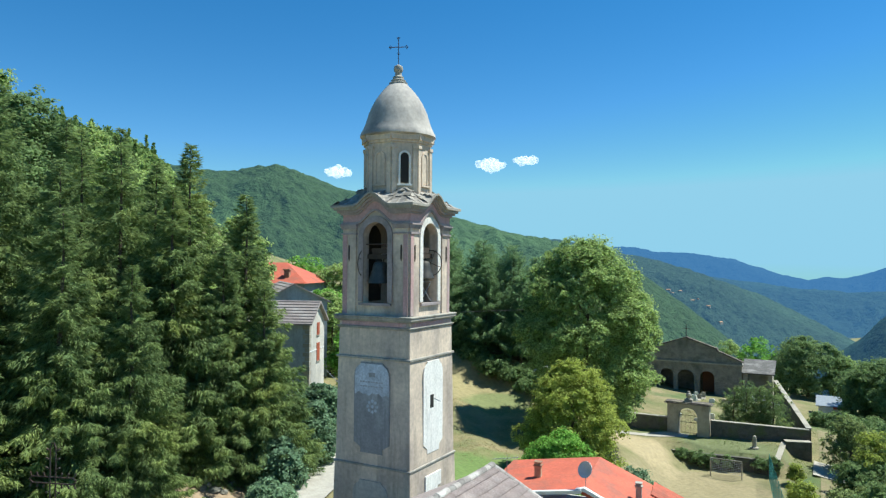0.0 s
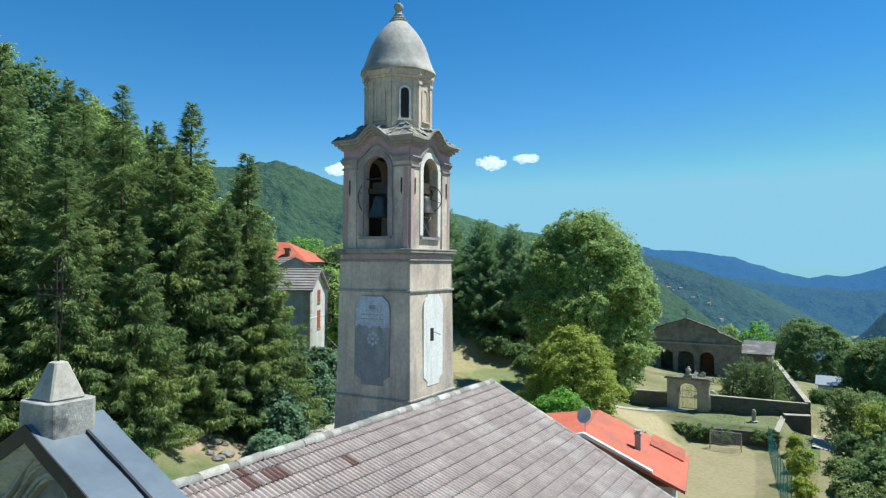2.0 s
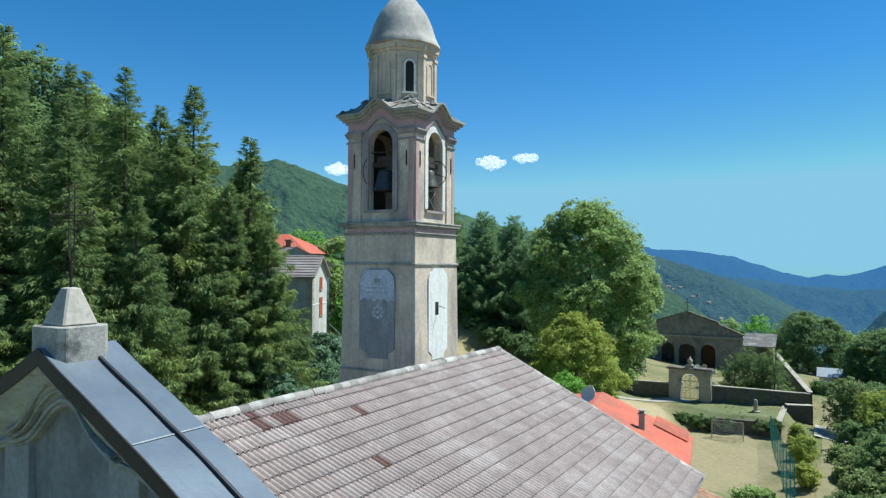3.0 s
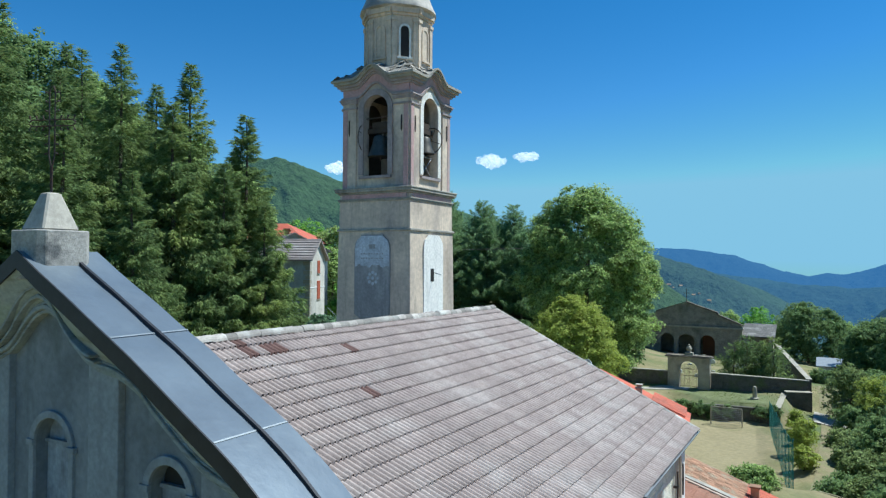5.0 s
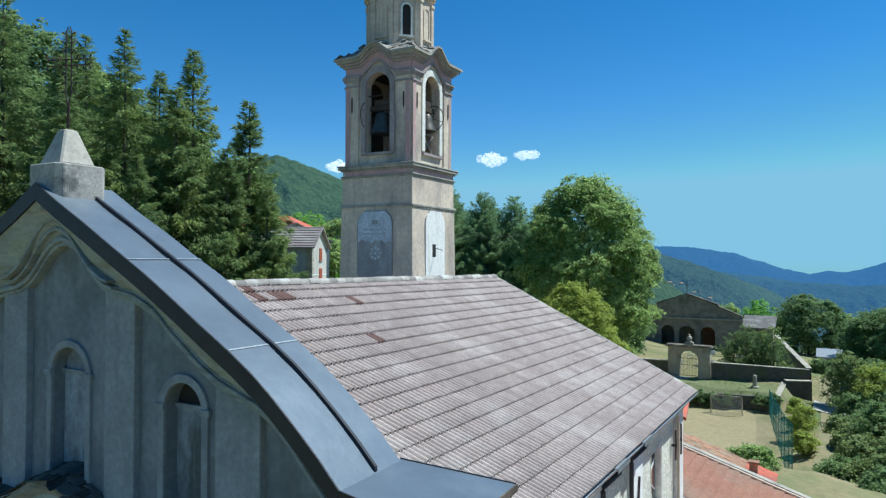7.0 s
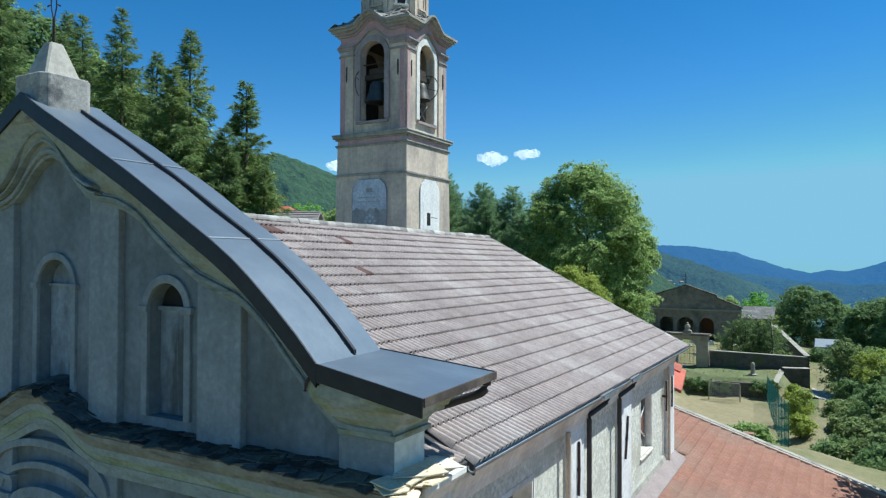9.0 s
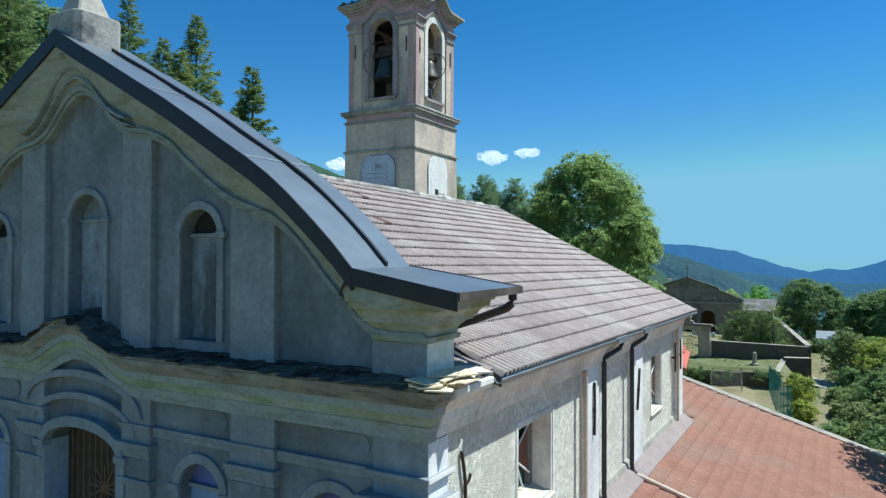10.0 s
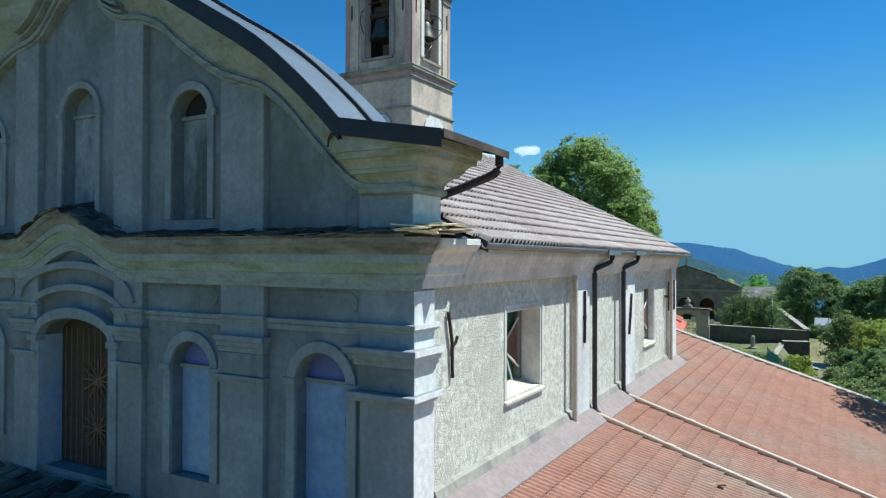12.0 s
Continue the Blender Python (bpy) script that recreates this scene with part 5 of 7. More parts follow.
bm = bmesh.new()
ring(bm, 2.32, -0.5, 10.45, 2.08)
part("lower_shaft", bm, CREAM, tower, bevel=0.03)
bm = bmesh.new()
ring(bm, 2.05, 10.45, 15.33, 1.985)
part("middle_shaft", bm, CREAM, tower, bevel=0.03)
bm = bmesh.new()
ring(bm, 1.97, 15.36, 17.0, 1.95)
part("upper_shaft", bm, CREAM, tower, bevel=0.03)
bm = bmesh.new()
ring(bm, 2.12, 10.40, 10.50)
part("string_course", bm, CEMENT, tower, bevel=0.02)
bm = bmesh.new()
ring(bm, 2.05, 15.28, 15.39)
part("string_course", bm, CEMENT, tower, bevel=0.02)
bm = bmesh.new()
ring(bm, 2.0, 16.66, 16.73)
ring(bm, 2.03, 16.73, 16.78)
part("string_course", bm, CEMENT, tower, bevel=0.01)
bm = bmesh.new()
ring(bm, 2.02, 17.0, 17.08)
ring(bm, 2.12, 17.08, 17.2)
ring(bm, 2.15, 17.2, 17.27)
part("cornice", bm, CEMENT, tower, "weathered grey cornice", bevel=0.015)


def face(bm, poly, side, out, depth=0.05, axis=1.96):
    """Lays an upright shape on one face of the tower. Its first numbers run to the right as seen from outside."""
    turn = {"south": 0, "east": 90, "north": 180, "west": 270}[side]
    m = Matrix.Translation((TX, TY, 0)) @ Matrix.Rotation(radians(turn), 4, "Z")
    prism(bm, poly, -axis - out, -axis - out + depth, "y", m)


def strip(bm, pairs, side, out, depth, axis):
    turn = {"south": 0, "east": 90, "north": 180, "west": 270}[side]
    ribbon(bm, pairs, -axis - out, -axis - out + depth, Matrix.Translation((TX, TY, 0)) @ Matrix.Rotation(radians(turn), 4, "Z"))


def panel_shape(w, z0, z1):
    """A tall panel with shouldered, rounded ends."""
    a = w * 0.62
    return ([(-w, z0 + 0.45), (-a, z0 + 0.22), (-a, z0), (a, z0), (a, z0 + 0.22), (w, z0 + 0.45), (w, z1 - 0.62)] +
            [(a + (w - a) * math.cos(radians(k)), z1 - 0.62 + 0.50 * math.sin(radians(k))) for k in (25, 50, 75)] +
            [(a, z1 - 0.06), (a, z1), (-a, z1), (-a, z1 - 0.06)] + [(-a - (w - a) * math.cos(radians(k)), z1 - 0.62 + 0.50 * math.sin(radians(k))) for k in (75, 50, 25)] + [(-w, z1 - 0.62)])


for side in ("south", "east", "north", "west"):
    bm = bmesh.new()
    face(bm, [(-1.78, 16.79), (1.78, 16.79), (1.78, 16.99), (-1.78, 16.99)], side, 0.02, 0.06)
    part("pink_frieze", bm, PINK, tower, "faded pink frieze")
    bm = bmesh.new()
    face(bm, panel_shape(0.88, 10.92, 15.14) if side != "south" else panel_shape(0.98, 11.02, 15.12), side, 0.085, 0.05, 1.98)
    # south panel is greyer than the rest: its shade is put into the colour
    part("wall_panel", bm, TOWER_WHITE if side != "south" else PANEL_GREY, tower, "whitewashed panel with shouldered ends")
    bm = bmesh.new()
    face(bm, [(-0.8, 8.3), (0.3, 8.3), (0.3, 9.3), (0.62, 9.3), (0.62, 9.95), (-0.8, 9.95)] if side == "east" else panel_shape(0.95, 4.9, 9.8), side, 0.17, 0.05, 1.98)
    # east stays white; the other sides carry shade in a greyer, worn colour
    part("lower_panel", bm, TOWER_WHITE if side == "east" else TOWER_WORN_SHADE, tower)
bm = bmesh.new()
w = 1.0
low_edge = [(x, 13.70 + 0.05 * math.sin(7 * x) + 0.04 * math.sin(17 * x + 1)) for x in steps(-w + 0.06, w - 0.06, 24)]
face(bm, low_edge + [(w - 0.06, 14.48)] + [(0.62 + 0.31 * math.cos(radians(q)), 14.50 + 0.49 * math.sin(radians(q))) for q in (25, 50, 75)] + [(0.59, 15.07), (-0.59, 15.07)] +
     [(-0.62 - 0.31 * math.cos(radians(q)), 14.50 + 0.49 * math.sin(radians(q))) for q in (75, 50, 25)] + [(-w + 0.06, 14.48)], "south", 0.092, 0.02, 1.98)
part("pale_tablet", bm, TABLET, tower, "flaking blue-white tablet with faded unreadable lettering")
rt = random.Random(8)
for row, z in enumerate((14.22, 14.02)):
    for i in range(9):
        x = -0.62 + i * 0.145
        bm = bmesh.new()
        face(bm, [(x, z), (x + 0.09, z), (x + 0.09, z + 0.035 + 0.03 * rt.random()), (x, z + 0.06)], "south", 0.096, 0.02, 1.98)
        part("letter_bar", bm, PANEL_GREY, tower)
bm = bmesh.new()
face(bm, [(-0.15, 14.48), (0.19, 14.48), (0.19, 14.68), (-0.15, 14.68)], "south", 0.096, 0.02, 1.98)
part("small_plate", bm, PANEL_GREY, tower, "small grey plate on the tablet")
bm = bmesh.new()
for k in range(9):
    ca, sa, r_ = math.cos(k * math.pi / 4), math.sin(k * math.pi / 4), 0.25 if k < 8 else 0.0
    face(bm, [(0.05 + r_ * ca + 0.075 * math.cos(radians(40 * q)), 13.15 + r_ * sa + 0.075 * math.sin(radians(40 * q))) for q in range(9)], "south", 0.096, 0.02, 1.98)
part("painted_rosette", bm, TABLET, tower, "worn white rosette")
bm = bmesh.new()
face(bm, [(-0.30, 12.98), (0.02, 12.98), (0.02, 13.58), (-0.30, 13.58)], "east", 0.088, 0.02, 1.98)
part("slit_window", bm, DARK, tower, "small dark window")
bm = bmesh.new()
tube(bm, [(TX + 2.05, TY + 0.0, 13.4), (TX + 2.5, TY - 0.1, 13.3)], 0.02, 6)
part("rod", bm, STEEL, tower)

# belfry: walls pierced by tall arches
HB, TH = 1.82, 0.42
for side in ("south", "east", "north", "west"):
    bm = bmesh.new()
    w, z0, sp, ri, top = 0.68, 17.82, 20.9, 0.66, 22.25
    ex = HB if side in ("south", "north") else HB - TH
    for poly in ([(-ex, 17.27), (-w, 17.27), (-w, sp), (-ex, sp)], [(w, 17.27), (ex, 17.27), (ex, sp), (w, sp)], [(-w, 17.27), (w, 17.27), (w, z0), (-w, z0)]):
        face(bm, poly, side, 0, TH, HB)
    strip(bm, [(q, (q[0], top)) for q in [(-ex, sp)] + arc(0, sp, w, ri, 180, 0, 14) + [(ex, sp)]], side, 0, TH, HB)
    part("belfry_wall", bm, CREAM, tower)
    # dark screens added in the far arches to block sky and darken the inside
    if side in ("north", "west"):
        bm = bmesh.new()
        face(bm, [(-w, 17.8), (w, 17.8), (w, sp + ri), (-w, sp + ri)], side, -TH + 0.06, 0.05, HB)
        part("boarded_arch", bm, WOOD_DARK, tower, "dark screen added to keep the belfry's inside dark")
    bm = bmesh.new()
    ou = [(w + 0.26, 17.9)] + arc(0, sp, w + 0.26, ri + 0.28, 0, 180, 16) + [(-w - 0.26, 17.9)]
    inn = [(w, 17.9)] + arc(0, sp, w, ri, 0, 180, 16) + [(-w, 17.9)]
    strip(bm, list(zip(inn, ou)), side, 0.06, 0.065, HB)
    # white on the sunlit east, mauve-grey elsewhere: sun and shade put into the colour
    part("arch_surround", bm, WHITE_WALL if side == "east" else MAUVE, tower)
    for s in (1, -1):
        bm = bmesh.new()
        lo, hi = sorted((s * 1.56, s * 1.80))
        face(bm, [(lo, 17.3), (hi, 17.3), (hi, 20.98), (lo, 20.98)], side, 0.085, 0.02, HB)
        part("corner_strip", bm, PINK, tower, "faded pink corner strip")
    bm = bmesh.new()
    face(bm, [(-w - 0.2, 17.72), (w + 0.2, 17.72), (w + 0.2, 17.84), (-w - 0.2, 17.84)], side, 0.12, 0.2, HB)
    part("sill", bm, MAUVE, tower)
    for s in (1, -1):
        bm = bmesh.new()
        lo, hi = sorted((s * 1.08, s * 1.80))
        face(bm, [(lo, 17.271), (hi, 17.271), (hi, 21.25), (lo, 21.25)], side, 0.07, 0.075, HB)
        part("belfry_pilaster", bm, CREAM, tower)
        bm = bmesh.new()
        for z, zz, o in ((21.0, 21.08, 0.13), (21.25, 21.33, 0.12), (21.33, 21.42, 0.17), (21.42, 21.48, 0.22)):
            face(bm, [(lo - o * 0.4, z), (hi + o * 0.5, z), (hi + o * 0.5, zz), (lo - o * 0.4, zz)], side, o, o + 0.01, HB)
        part("belfry_capital", bm, MAUVE, tower)
        bm = bmesh.new()
        face(bm, [(s * 1.45 - 0.035, 19.9), (s * 1.45, 19.75), (s * 1.45 + 0.035, 19.9), (s * 1.45 + 0.03, 20.5), (s * 1.45 - 0.03, 20.5)], side, 0.10, 0.03, HB)
        part("wall_anchor", bm, IRON, tower)

    def arch_line(x, lift):
        return 21.58 + lift + 0.60 * (0.5 + 0.5 * math.cos(math.pi * min(1, abs(x) / 1.05)))

    xs = steps(-1.82, 1.82, 24)
    bm = bmesh.new()
    strip(bm, [((x, arch_line(x, 0.0)), (x, arch_line(x, 0.34))) for x in xs], side, 0.06, 0.07, HB)
    part("pink_frieze", bm, PINK, tower, "faded pink frieze arched over the opening")
    for lo, hi, o in ((-0.10, 0.0, 0.10), (0.34, 0.44, 0.13), (0.44, 0.56, 0.24), (0.56, 0.68, 0.36), (0.68, 0.76, 0.46)):
        bm = bmesh.new()
        e = HB + o if side in ("south", "north") else HB - 0.065
        xs2 = steps(-e, e, 26)
        strip(bm, [((x, arch_line(x, lo) - 0.002), (x, arch_line(x, hi))) for x in xs2], side, o, o + 0.06, HB)
        part("cornice_band", bm, MAUVE if hi < 0.6 else CEMENT, tower)

# slate roof of the belfry, lifted over each arch, and its loose slates
bm = bmesh.new()
n = 28
grid = {}
for i in range(n + 1):
    for j in range(n + 1):
        x, y = -2.27 + 4.54 * i / n, -2.27 + 4.54 * j / n
        rad = max(abs(x), abs(y))
        off = min(abs(x), abs(y)) if rad > 1e-6 else 0
        f = max(0.0, (rad - 1.3) / 1.0)
        edge = 22.36 + 0.60 * (0.5 + 0.5 * math.cos(math.pi * min(1, off / 1.05)))
        z = edge * f + (1 - f) * 23.1 + 0.12 * math.sin(math.pi * f) * -1
        grid[i, j] = bm.verts.new((TX + x, TY + y, z))
for i in range(n):
    for j in range(n):
        bm.faces.new((grid[i, j], grid[i + 1, j], grid[i + 1, j + 1], grid[i, j + 1]))
ext = bmesh.ops.extrude_face_region(bm, geom=list(bm.faces))
bmesh.ops.translate(bm, verts=[v for v in ext["geom"] if isinstance(v, bmesh.types.BMVert)], vec=(0, 0, -0.055))
broof = part("belfry_roof", bm, SLATE_GREY, tower, "uneven slate roof with curved eaves")
small = [slab(0.36, 0.36, 0.016, 40 + i) for i in range(4)]
for me in small:
    me.materials.append(SLATE_GREY)
for side in range(4):
    for rowk in range(4):
        for q in range(10):
            x = -2.2 + 0.48 * q + rnd.uniform(-0.08, 0.08)
            yy = -2.08 + 0.25 * rowk
            if abs(x) > abs(yy) + 0.05:
                continue
            f = max(0.0, (abs(yy) - 1.3) / 1.0)
            z = (22.36 + 0.60 * (0.5 + 0.5 * math.cos(math.pi * min(1, abs(x) / 1.05)))) * f + (1 - f) * 23.1 - 0.12 * math.sin(math.pi * f)
            ob = new("slate", rnd.choice(small))
            ob.parent = broof
            ob.matrix_basis = Matrix.Translation((TX, TY, 0)) @ Matrix.Rotation(side * math.pi / 2, 4, "Z") @ pose(x, yy, z + 0.02 + rnd.uniform(0, 0.012), 33 + rnd.uniform(-3, 3), rnd.uniform(-3, 3), rnd.uniform(-10, 10))

# lantern drum, eight-sided, with pilasters and narrow arches
R8 = 1.50 / math.cos(math.pi / 8)
bm = bmesh.new()
lathe(bm, [(R8, 22.75), (R8, 25.65)], 8, (TX, TY), math.pi / 8)
drum = part("lantern_drum", bm, CREAM, tower)
for e in range(8):
    m8 = Matrix.Translation((TX, TY, 0)) @ Matrix.Rotation(radians(45 * e), 4, "Z")
    bm = bmesh.new()
    for s in (1, -1):
        prism(bm, [(s * 0.40, 22.8), (s * 0.615, 22.8), (s * 0.615, 25.02), (s * 0.40, 25.02)], -1.56, -1.49, "y", m8)
        prism(bm, [(s * 0.37, 25.02), (s * 0.64, 25.02), (s * 0.66, 25.16), (s * 0.37, 25.16)], -1.60, -1.49, "y", m8)
    part("drum_pilaster", bm, CREAM, drum)
    bm = bmesh.new()
    prism(bm, [(-0.615, 25.30), (0.615, 25.30), (0.64, 25.42), (-0.64, 25.42)], -1.57, -1.49, "y", m8)
    prism(bm, [(-0.62, 25.42), (0.62, 25.42), (0.70, 25.70), (-0.70, 25.70)], -1.66, -1.49, "y", m8)
    part("drum_cornice", bm, CREAM, drum)
    bm = bmesh.new()
    # drum is solid: near-black plates stand for the unlit inside of two openings
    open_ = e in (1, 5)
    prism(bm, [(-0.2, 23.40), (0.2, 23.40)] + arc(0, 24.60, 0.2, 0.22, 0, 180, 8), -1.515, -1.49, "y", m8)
    part("drum_niche", bm, DARK if open_ else CREAM, drum, "narrow arched opening, its unlit inside a near-black plate" if open_ else "")
    bm = bmesh.new()
    prism(bm, [(0.2, 23.35), (0.29, 23.35)] + arc(0, 24.60, 0.29, 0.31, 0, 180, 10) + [(-0.29, 23.35), (-0.2, 23.35)] + arc(0, 24.60, 0.2, 0.22, 180, 0, 10), -1.55, -1.49, "y", m8)
    prism(bm, [(-0.36, 23.27), (0.36, 23.27), (0.36, 23.35), (-0.36, 23.35)], -1.60, -1.49, "y", m8)
    part("niche_frame", bm, TOWER_WHITE if open_ else CREAM, drum)

# dome, finial and cross
bm = bmesh.new()
lathe(bm, [(1.74, 25.66), (1.84, 25.72), (1.82, 25.85), (1.72, 26.02), (1.61, 26.28), (1.52, 26.55), (1.43, 26.85), (1.30, 27.15), (1.15, 27.45), (0.97, 27.72), (0.76, 28.00), (0.56, 28.22), (0.42, 28.35)], 32, (TX, TY))
part("dome", bm, DOME, tower, "smooth grey rendered dome with a flared rim", smooth=True)
bm = bmesh.new()
lathe(bm, [(0.44, 28.33), (0.46, 28.40), (0.34, 28.46), (0.36, 28.54), (0.26, 28.60), (0.27, 28.70), (0.17, 28.78), (0.15, 28.92), (0.20, 28.98), (0.235, 29.10), (0.20, 29.23), (0.10, 29.30), (0.04, 29.32)], 18, (TX, TY))
part("finial", bm, CEMENT, tower, "stepped finial with a ball", smooth=True)
ornate_cross("iron_cross", "thin ornate iron cross on the dome's finial", (TX, TY, 29.30), 1.38, 0.48, 0.02, 24)


# bells in the arches
def bell(at, r, h, turn):
    ob = thing("church_bell", "dark bronze bell hung in an arch of the belfry", "bell", "bells in the belfry", at=at)
    ob.rotation_euler = (0, 0, radians(turn))
    bm = bmesh.new()
    lathe(bm, [(r, -h), (r * 0.97, -h + 0.06), (r * 0.82, -h * 0.72), (r * 0.66, -h * 0.4), (r * 0.58, -h * 0.15), (r * 0.48, -0.04), (r * 0.2, 0.0)], 22)
    part("bell_body", bm, BRONZE, ob, smooth=True)
    bm = bmesh.new()
    box(bm, -r * 1.25, r * 1.25, -0.09, 0.09, 0.12, 0.34)
    for q in (-0.3, -0.1, 0.1, 0.3):
        tube(bm, [(q * r, 0, -0.02), (q * r, 0, 0.14)], 0.03, 6)
    box(bm, -r * 0.7, r * 0.7, -0.08, 0.08, 0.36, 0.62)
    part("yoke", bm, WOOD_DARK, ob)
    bm = bmesh.new()
    tube(bm, [(r * 1.28, 1.22 * r * math.cos(a), -0.1 + 1.22 * r * math.sin(a)) for a in np.linspace(0, 2 * math.pi, 22)], 0.022, 5)
    for a in (0.4, 1.97, 3.5, 5.1):
        tube(bm, [(r * 1.28, 0, -0.1), (r * 1.28, 1.22 * r * math.cos(a), -0.1 + 1.22 * r * math.sin(a))], 0.014, 4)
    part("wheel", bm, IRON, ob, "thin iron bell wheel")
    bm = bmesh.new()
    tube(bm, [(0, 0, -0.2), (0, 0, -h - 0.05)], 0.025, 6)
    lathe(bm, [(0.03, -h - 0.16), (0.07, -h - 0.1), (0.03, -h - 0.02)], 8)
    part("clapper", bm, IRON, ob)
    return ob


bell((TX, TY - 1.42, 19.75), 0.60, 1.0, 180)
bell((TX + 1.50, TY, 19.80), 0.50, 0.82, 90)
bell((TX, TY + 1.35, 19.75), 0.42, 0.7, 0)
frame_ = new("bell_frame")
frame_.parent = tower
tagged(frame_, "iron bell frame")
for y in (-1.6, 1.6):
    for o, z, r_, y_ in ((0.68, 20.55, 0.03, y), (0.7, 19.95, 0.05, y * 0.9)):
        bm = bmesh.new()
        tube(bm, [(TX - o, TY + y_, z), (TX + o, TY + y_, z)], r_, 6)
        part("beam", bm, IRON, frame_)
for a, b in ((-0.45, 0.45), (0.45, -0.45)):
    bm = bmesh.new()
    tube(bm, [(TX + 1.6, TY + a, 17.9), (TX + 1.6, TY + b, 18.75)], 0.022, 6)
    part("brace", bm, STEEL, frame_, "crossed steel brace")
bm = bmesh.new()
tube(bm, [(TX + 1.6, TY - 0.56, 18.8), (TX + 1.6, TY + 0.56, 18.8)], 0.025, 6)
part("crossbeam", bm, STEEL, frame_)
bm = bmesh.new()
tube(bm, [(TX + 1.5, TY - 0.6, 19.95), (TX + 1.5, TY + 0.6, 19.95)], 0.05, 6)
part("crossbeam", bm, STEEL, frame_)
bm = bmesh.new()
ring(bm, HB - TH - 0.01, 17.3, 17.45)
part("floor", bm, WOOD_DARK, frame_)
bm = bmesh.new()
ring(bm, HB - TH - 0.01, 21.75, 21.9)
part("ceiling_boards", bm, WOOD_DARK, frame_)

# ---- red-roofed house behind the church ----
red_house = thing("red_roofed_house", "low cream house with a bright orange-red roof and skylit step", "house")
HM = Matrix.Translation((-9.0, 36.0, 0)) @ Matrix.Rotation(radians(8), 4, "Z")
bm = bmesh.new()
box(bm, -5.2, 5.0, -3.6, 2.6, -2.5, 4.2, HM)
part("wall", bm, HOUSE_CREAM, red_house)
bm = bmesh.new()
prism(bm, [(-6.0, 5.9), (0.0, 6.75), (5.7, 4.25), (5.7, 4.08), (0.0, 6.55), (-6.0, 5.7)], -4.2, 3.2, "y", HM)
rroof = part("roof", bm, ORANGE_ROOF, red_house, "bright orange-red roof sheeting")
bm = bmesh.new()
prism(bm, [(-0.3, 6.82), (0.25, 6.7), (4.0, 5.06), (4.0, 5.18), (0.2, 6.94)], -4.35, -4.05, "y", HM)
prism(bm, [(-6.1, 5.95), (0.05, 6.82), (0.05, 6.62), (-6.1, 5.78)], -4.45, -4.2, "y", HM)
part("barge_board", bm, WHITE_PAINT, rroof, "white barge board")
bm = bmesh.new()
for k in range(12):
    y = -4.0 + k * 0.22
    m = HM @ Matrix.Translation((3.6, 3.0, 5.22)) @ Matrix.Rotation(math.atan(0.439), 4, "Y")
    prism(bm, [(-k * 0.22 + 0.1 * math.cos(a) + 0.6, 0.09 * math.sin(a)) for a in np.linspace(0, math.pi, 6)], -0.2, 2.0, "x", m)
part("tile_row", bm, ORANGE_ROOF, rroof, "rows of ribbed orange tiles")
for at, h, w in (((-3.2, -1.2, 6.4), 0.6, 0.2), ((2.9, -1.0, 5.5), 0.85, 0.17)):
    bm = bmesh.new()
    x, y, z = at
    box(bm, x - w, x + w, y - w, y + w, z - 0.5, z + h, HM)
    box(bm, x - w - 0.06, x + w + 0.06, y - w - 0.06, y + w + 0.06, z + h, z + h + 0.08, HM)
    box(bm, x - w + 0.04, x + w - 0.04, y - w + 0.04, y + w - 0.04, z + h + 0.08, z + h + 0.22, HM)
    box(bm, x - w - 0.04, x + w + 0.04, y - w - 0.04, y + w + 0.04, z + h + 0.22, z + h + 0.27, HM)
    part("chimney", bm, COPPI if w > 0.18 else CEMENT, red_house, bevel=0.01)
bm = bmesh.new()
lathe(bm, [(0.02, 0), (0.25, 0.03), (0.48, 0.13), (0.47, 0.15), (0.24, 0.05), (0.02, 0.02)], 20)
bmesh.ops.transform(bm, matrix=HM @ Matrix.Translation((0.25, -3.9, 7.85)) @ Matrix.Rotation(radians(65), 4, "X") @ Matrix.Rotation(radians(-25), 4, "Y"), verts=bm.verts)
dish = part("dish", bm, surf("pale_grey_dish_paint", (0.58, 0.59, 0.60), (0.50, 0.51, 0.52), 3.0, rough=0.5, bump=0.05), None, smooth=True)
dish.name = "satellite_dish"
tagged(dish, "grey satellite dish on the red roof", "satellite dish")
bm = bmesh.new()
tube(bm, [tuple(HM @ Vector((0.2, -3.7, 6.4))), tuple(HM @ Vector((0.22, -3.84, 7.84)))], 0.025, 6)
p = part("mast", bm, STEEL, dish)
aerial = thing("tv_aerial", "thin television aerial on the red roof", "aerial")
bm = bmesh.new()
tube(bm, [tuple(HM @ Vector((-5.4, -0.6, 5.6))), tuple(HM @ Vector((-5.4, -0.6, 7.3)))], 0.02, 6)
tube(bm, [tuple(HM @ Vector((-6.4, -0.6, 6.9))), tuple(HM @ Vector((-4.6, -0.6, 7.2)))], 0.016, 6)
for q in range(7):
    a = Vector((-6.2 + 0.24 * q, -0.6, 6.94 + 0.04 * q))
    tube(bm, [tuple(HM @ (a + Vector((0, -0.3, 0)))), tuple(HM @ (a + Vector((0, 0.3, 0))))], 0.01, 5)
part("mast", bm, STEEL, aerial)


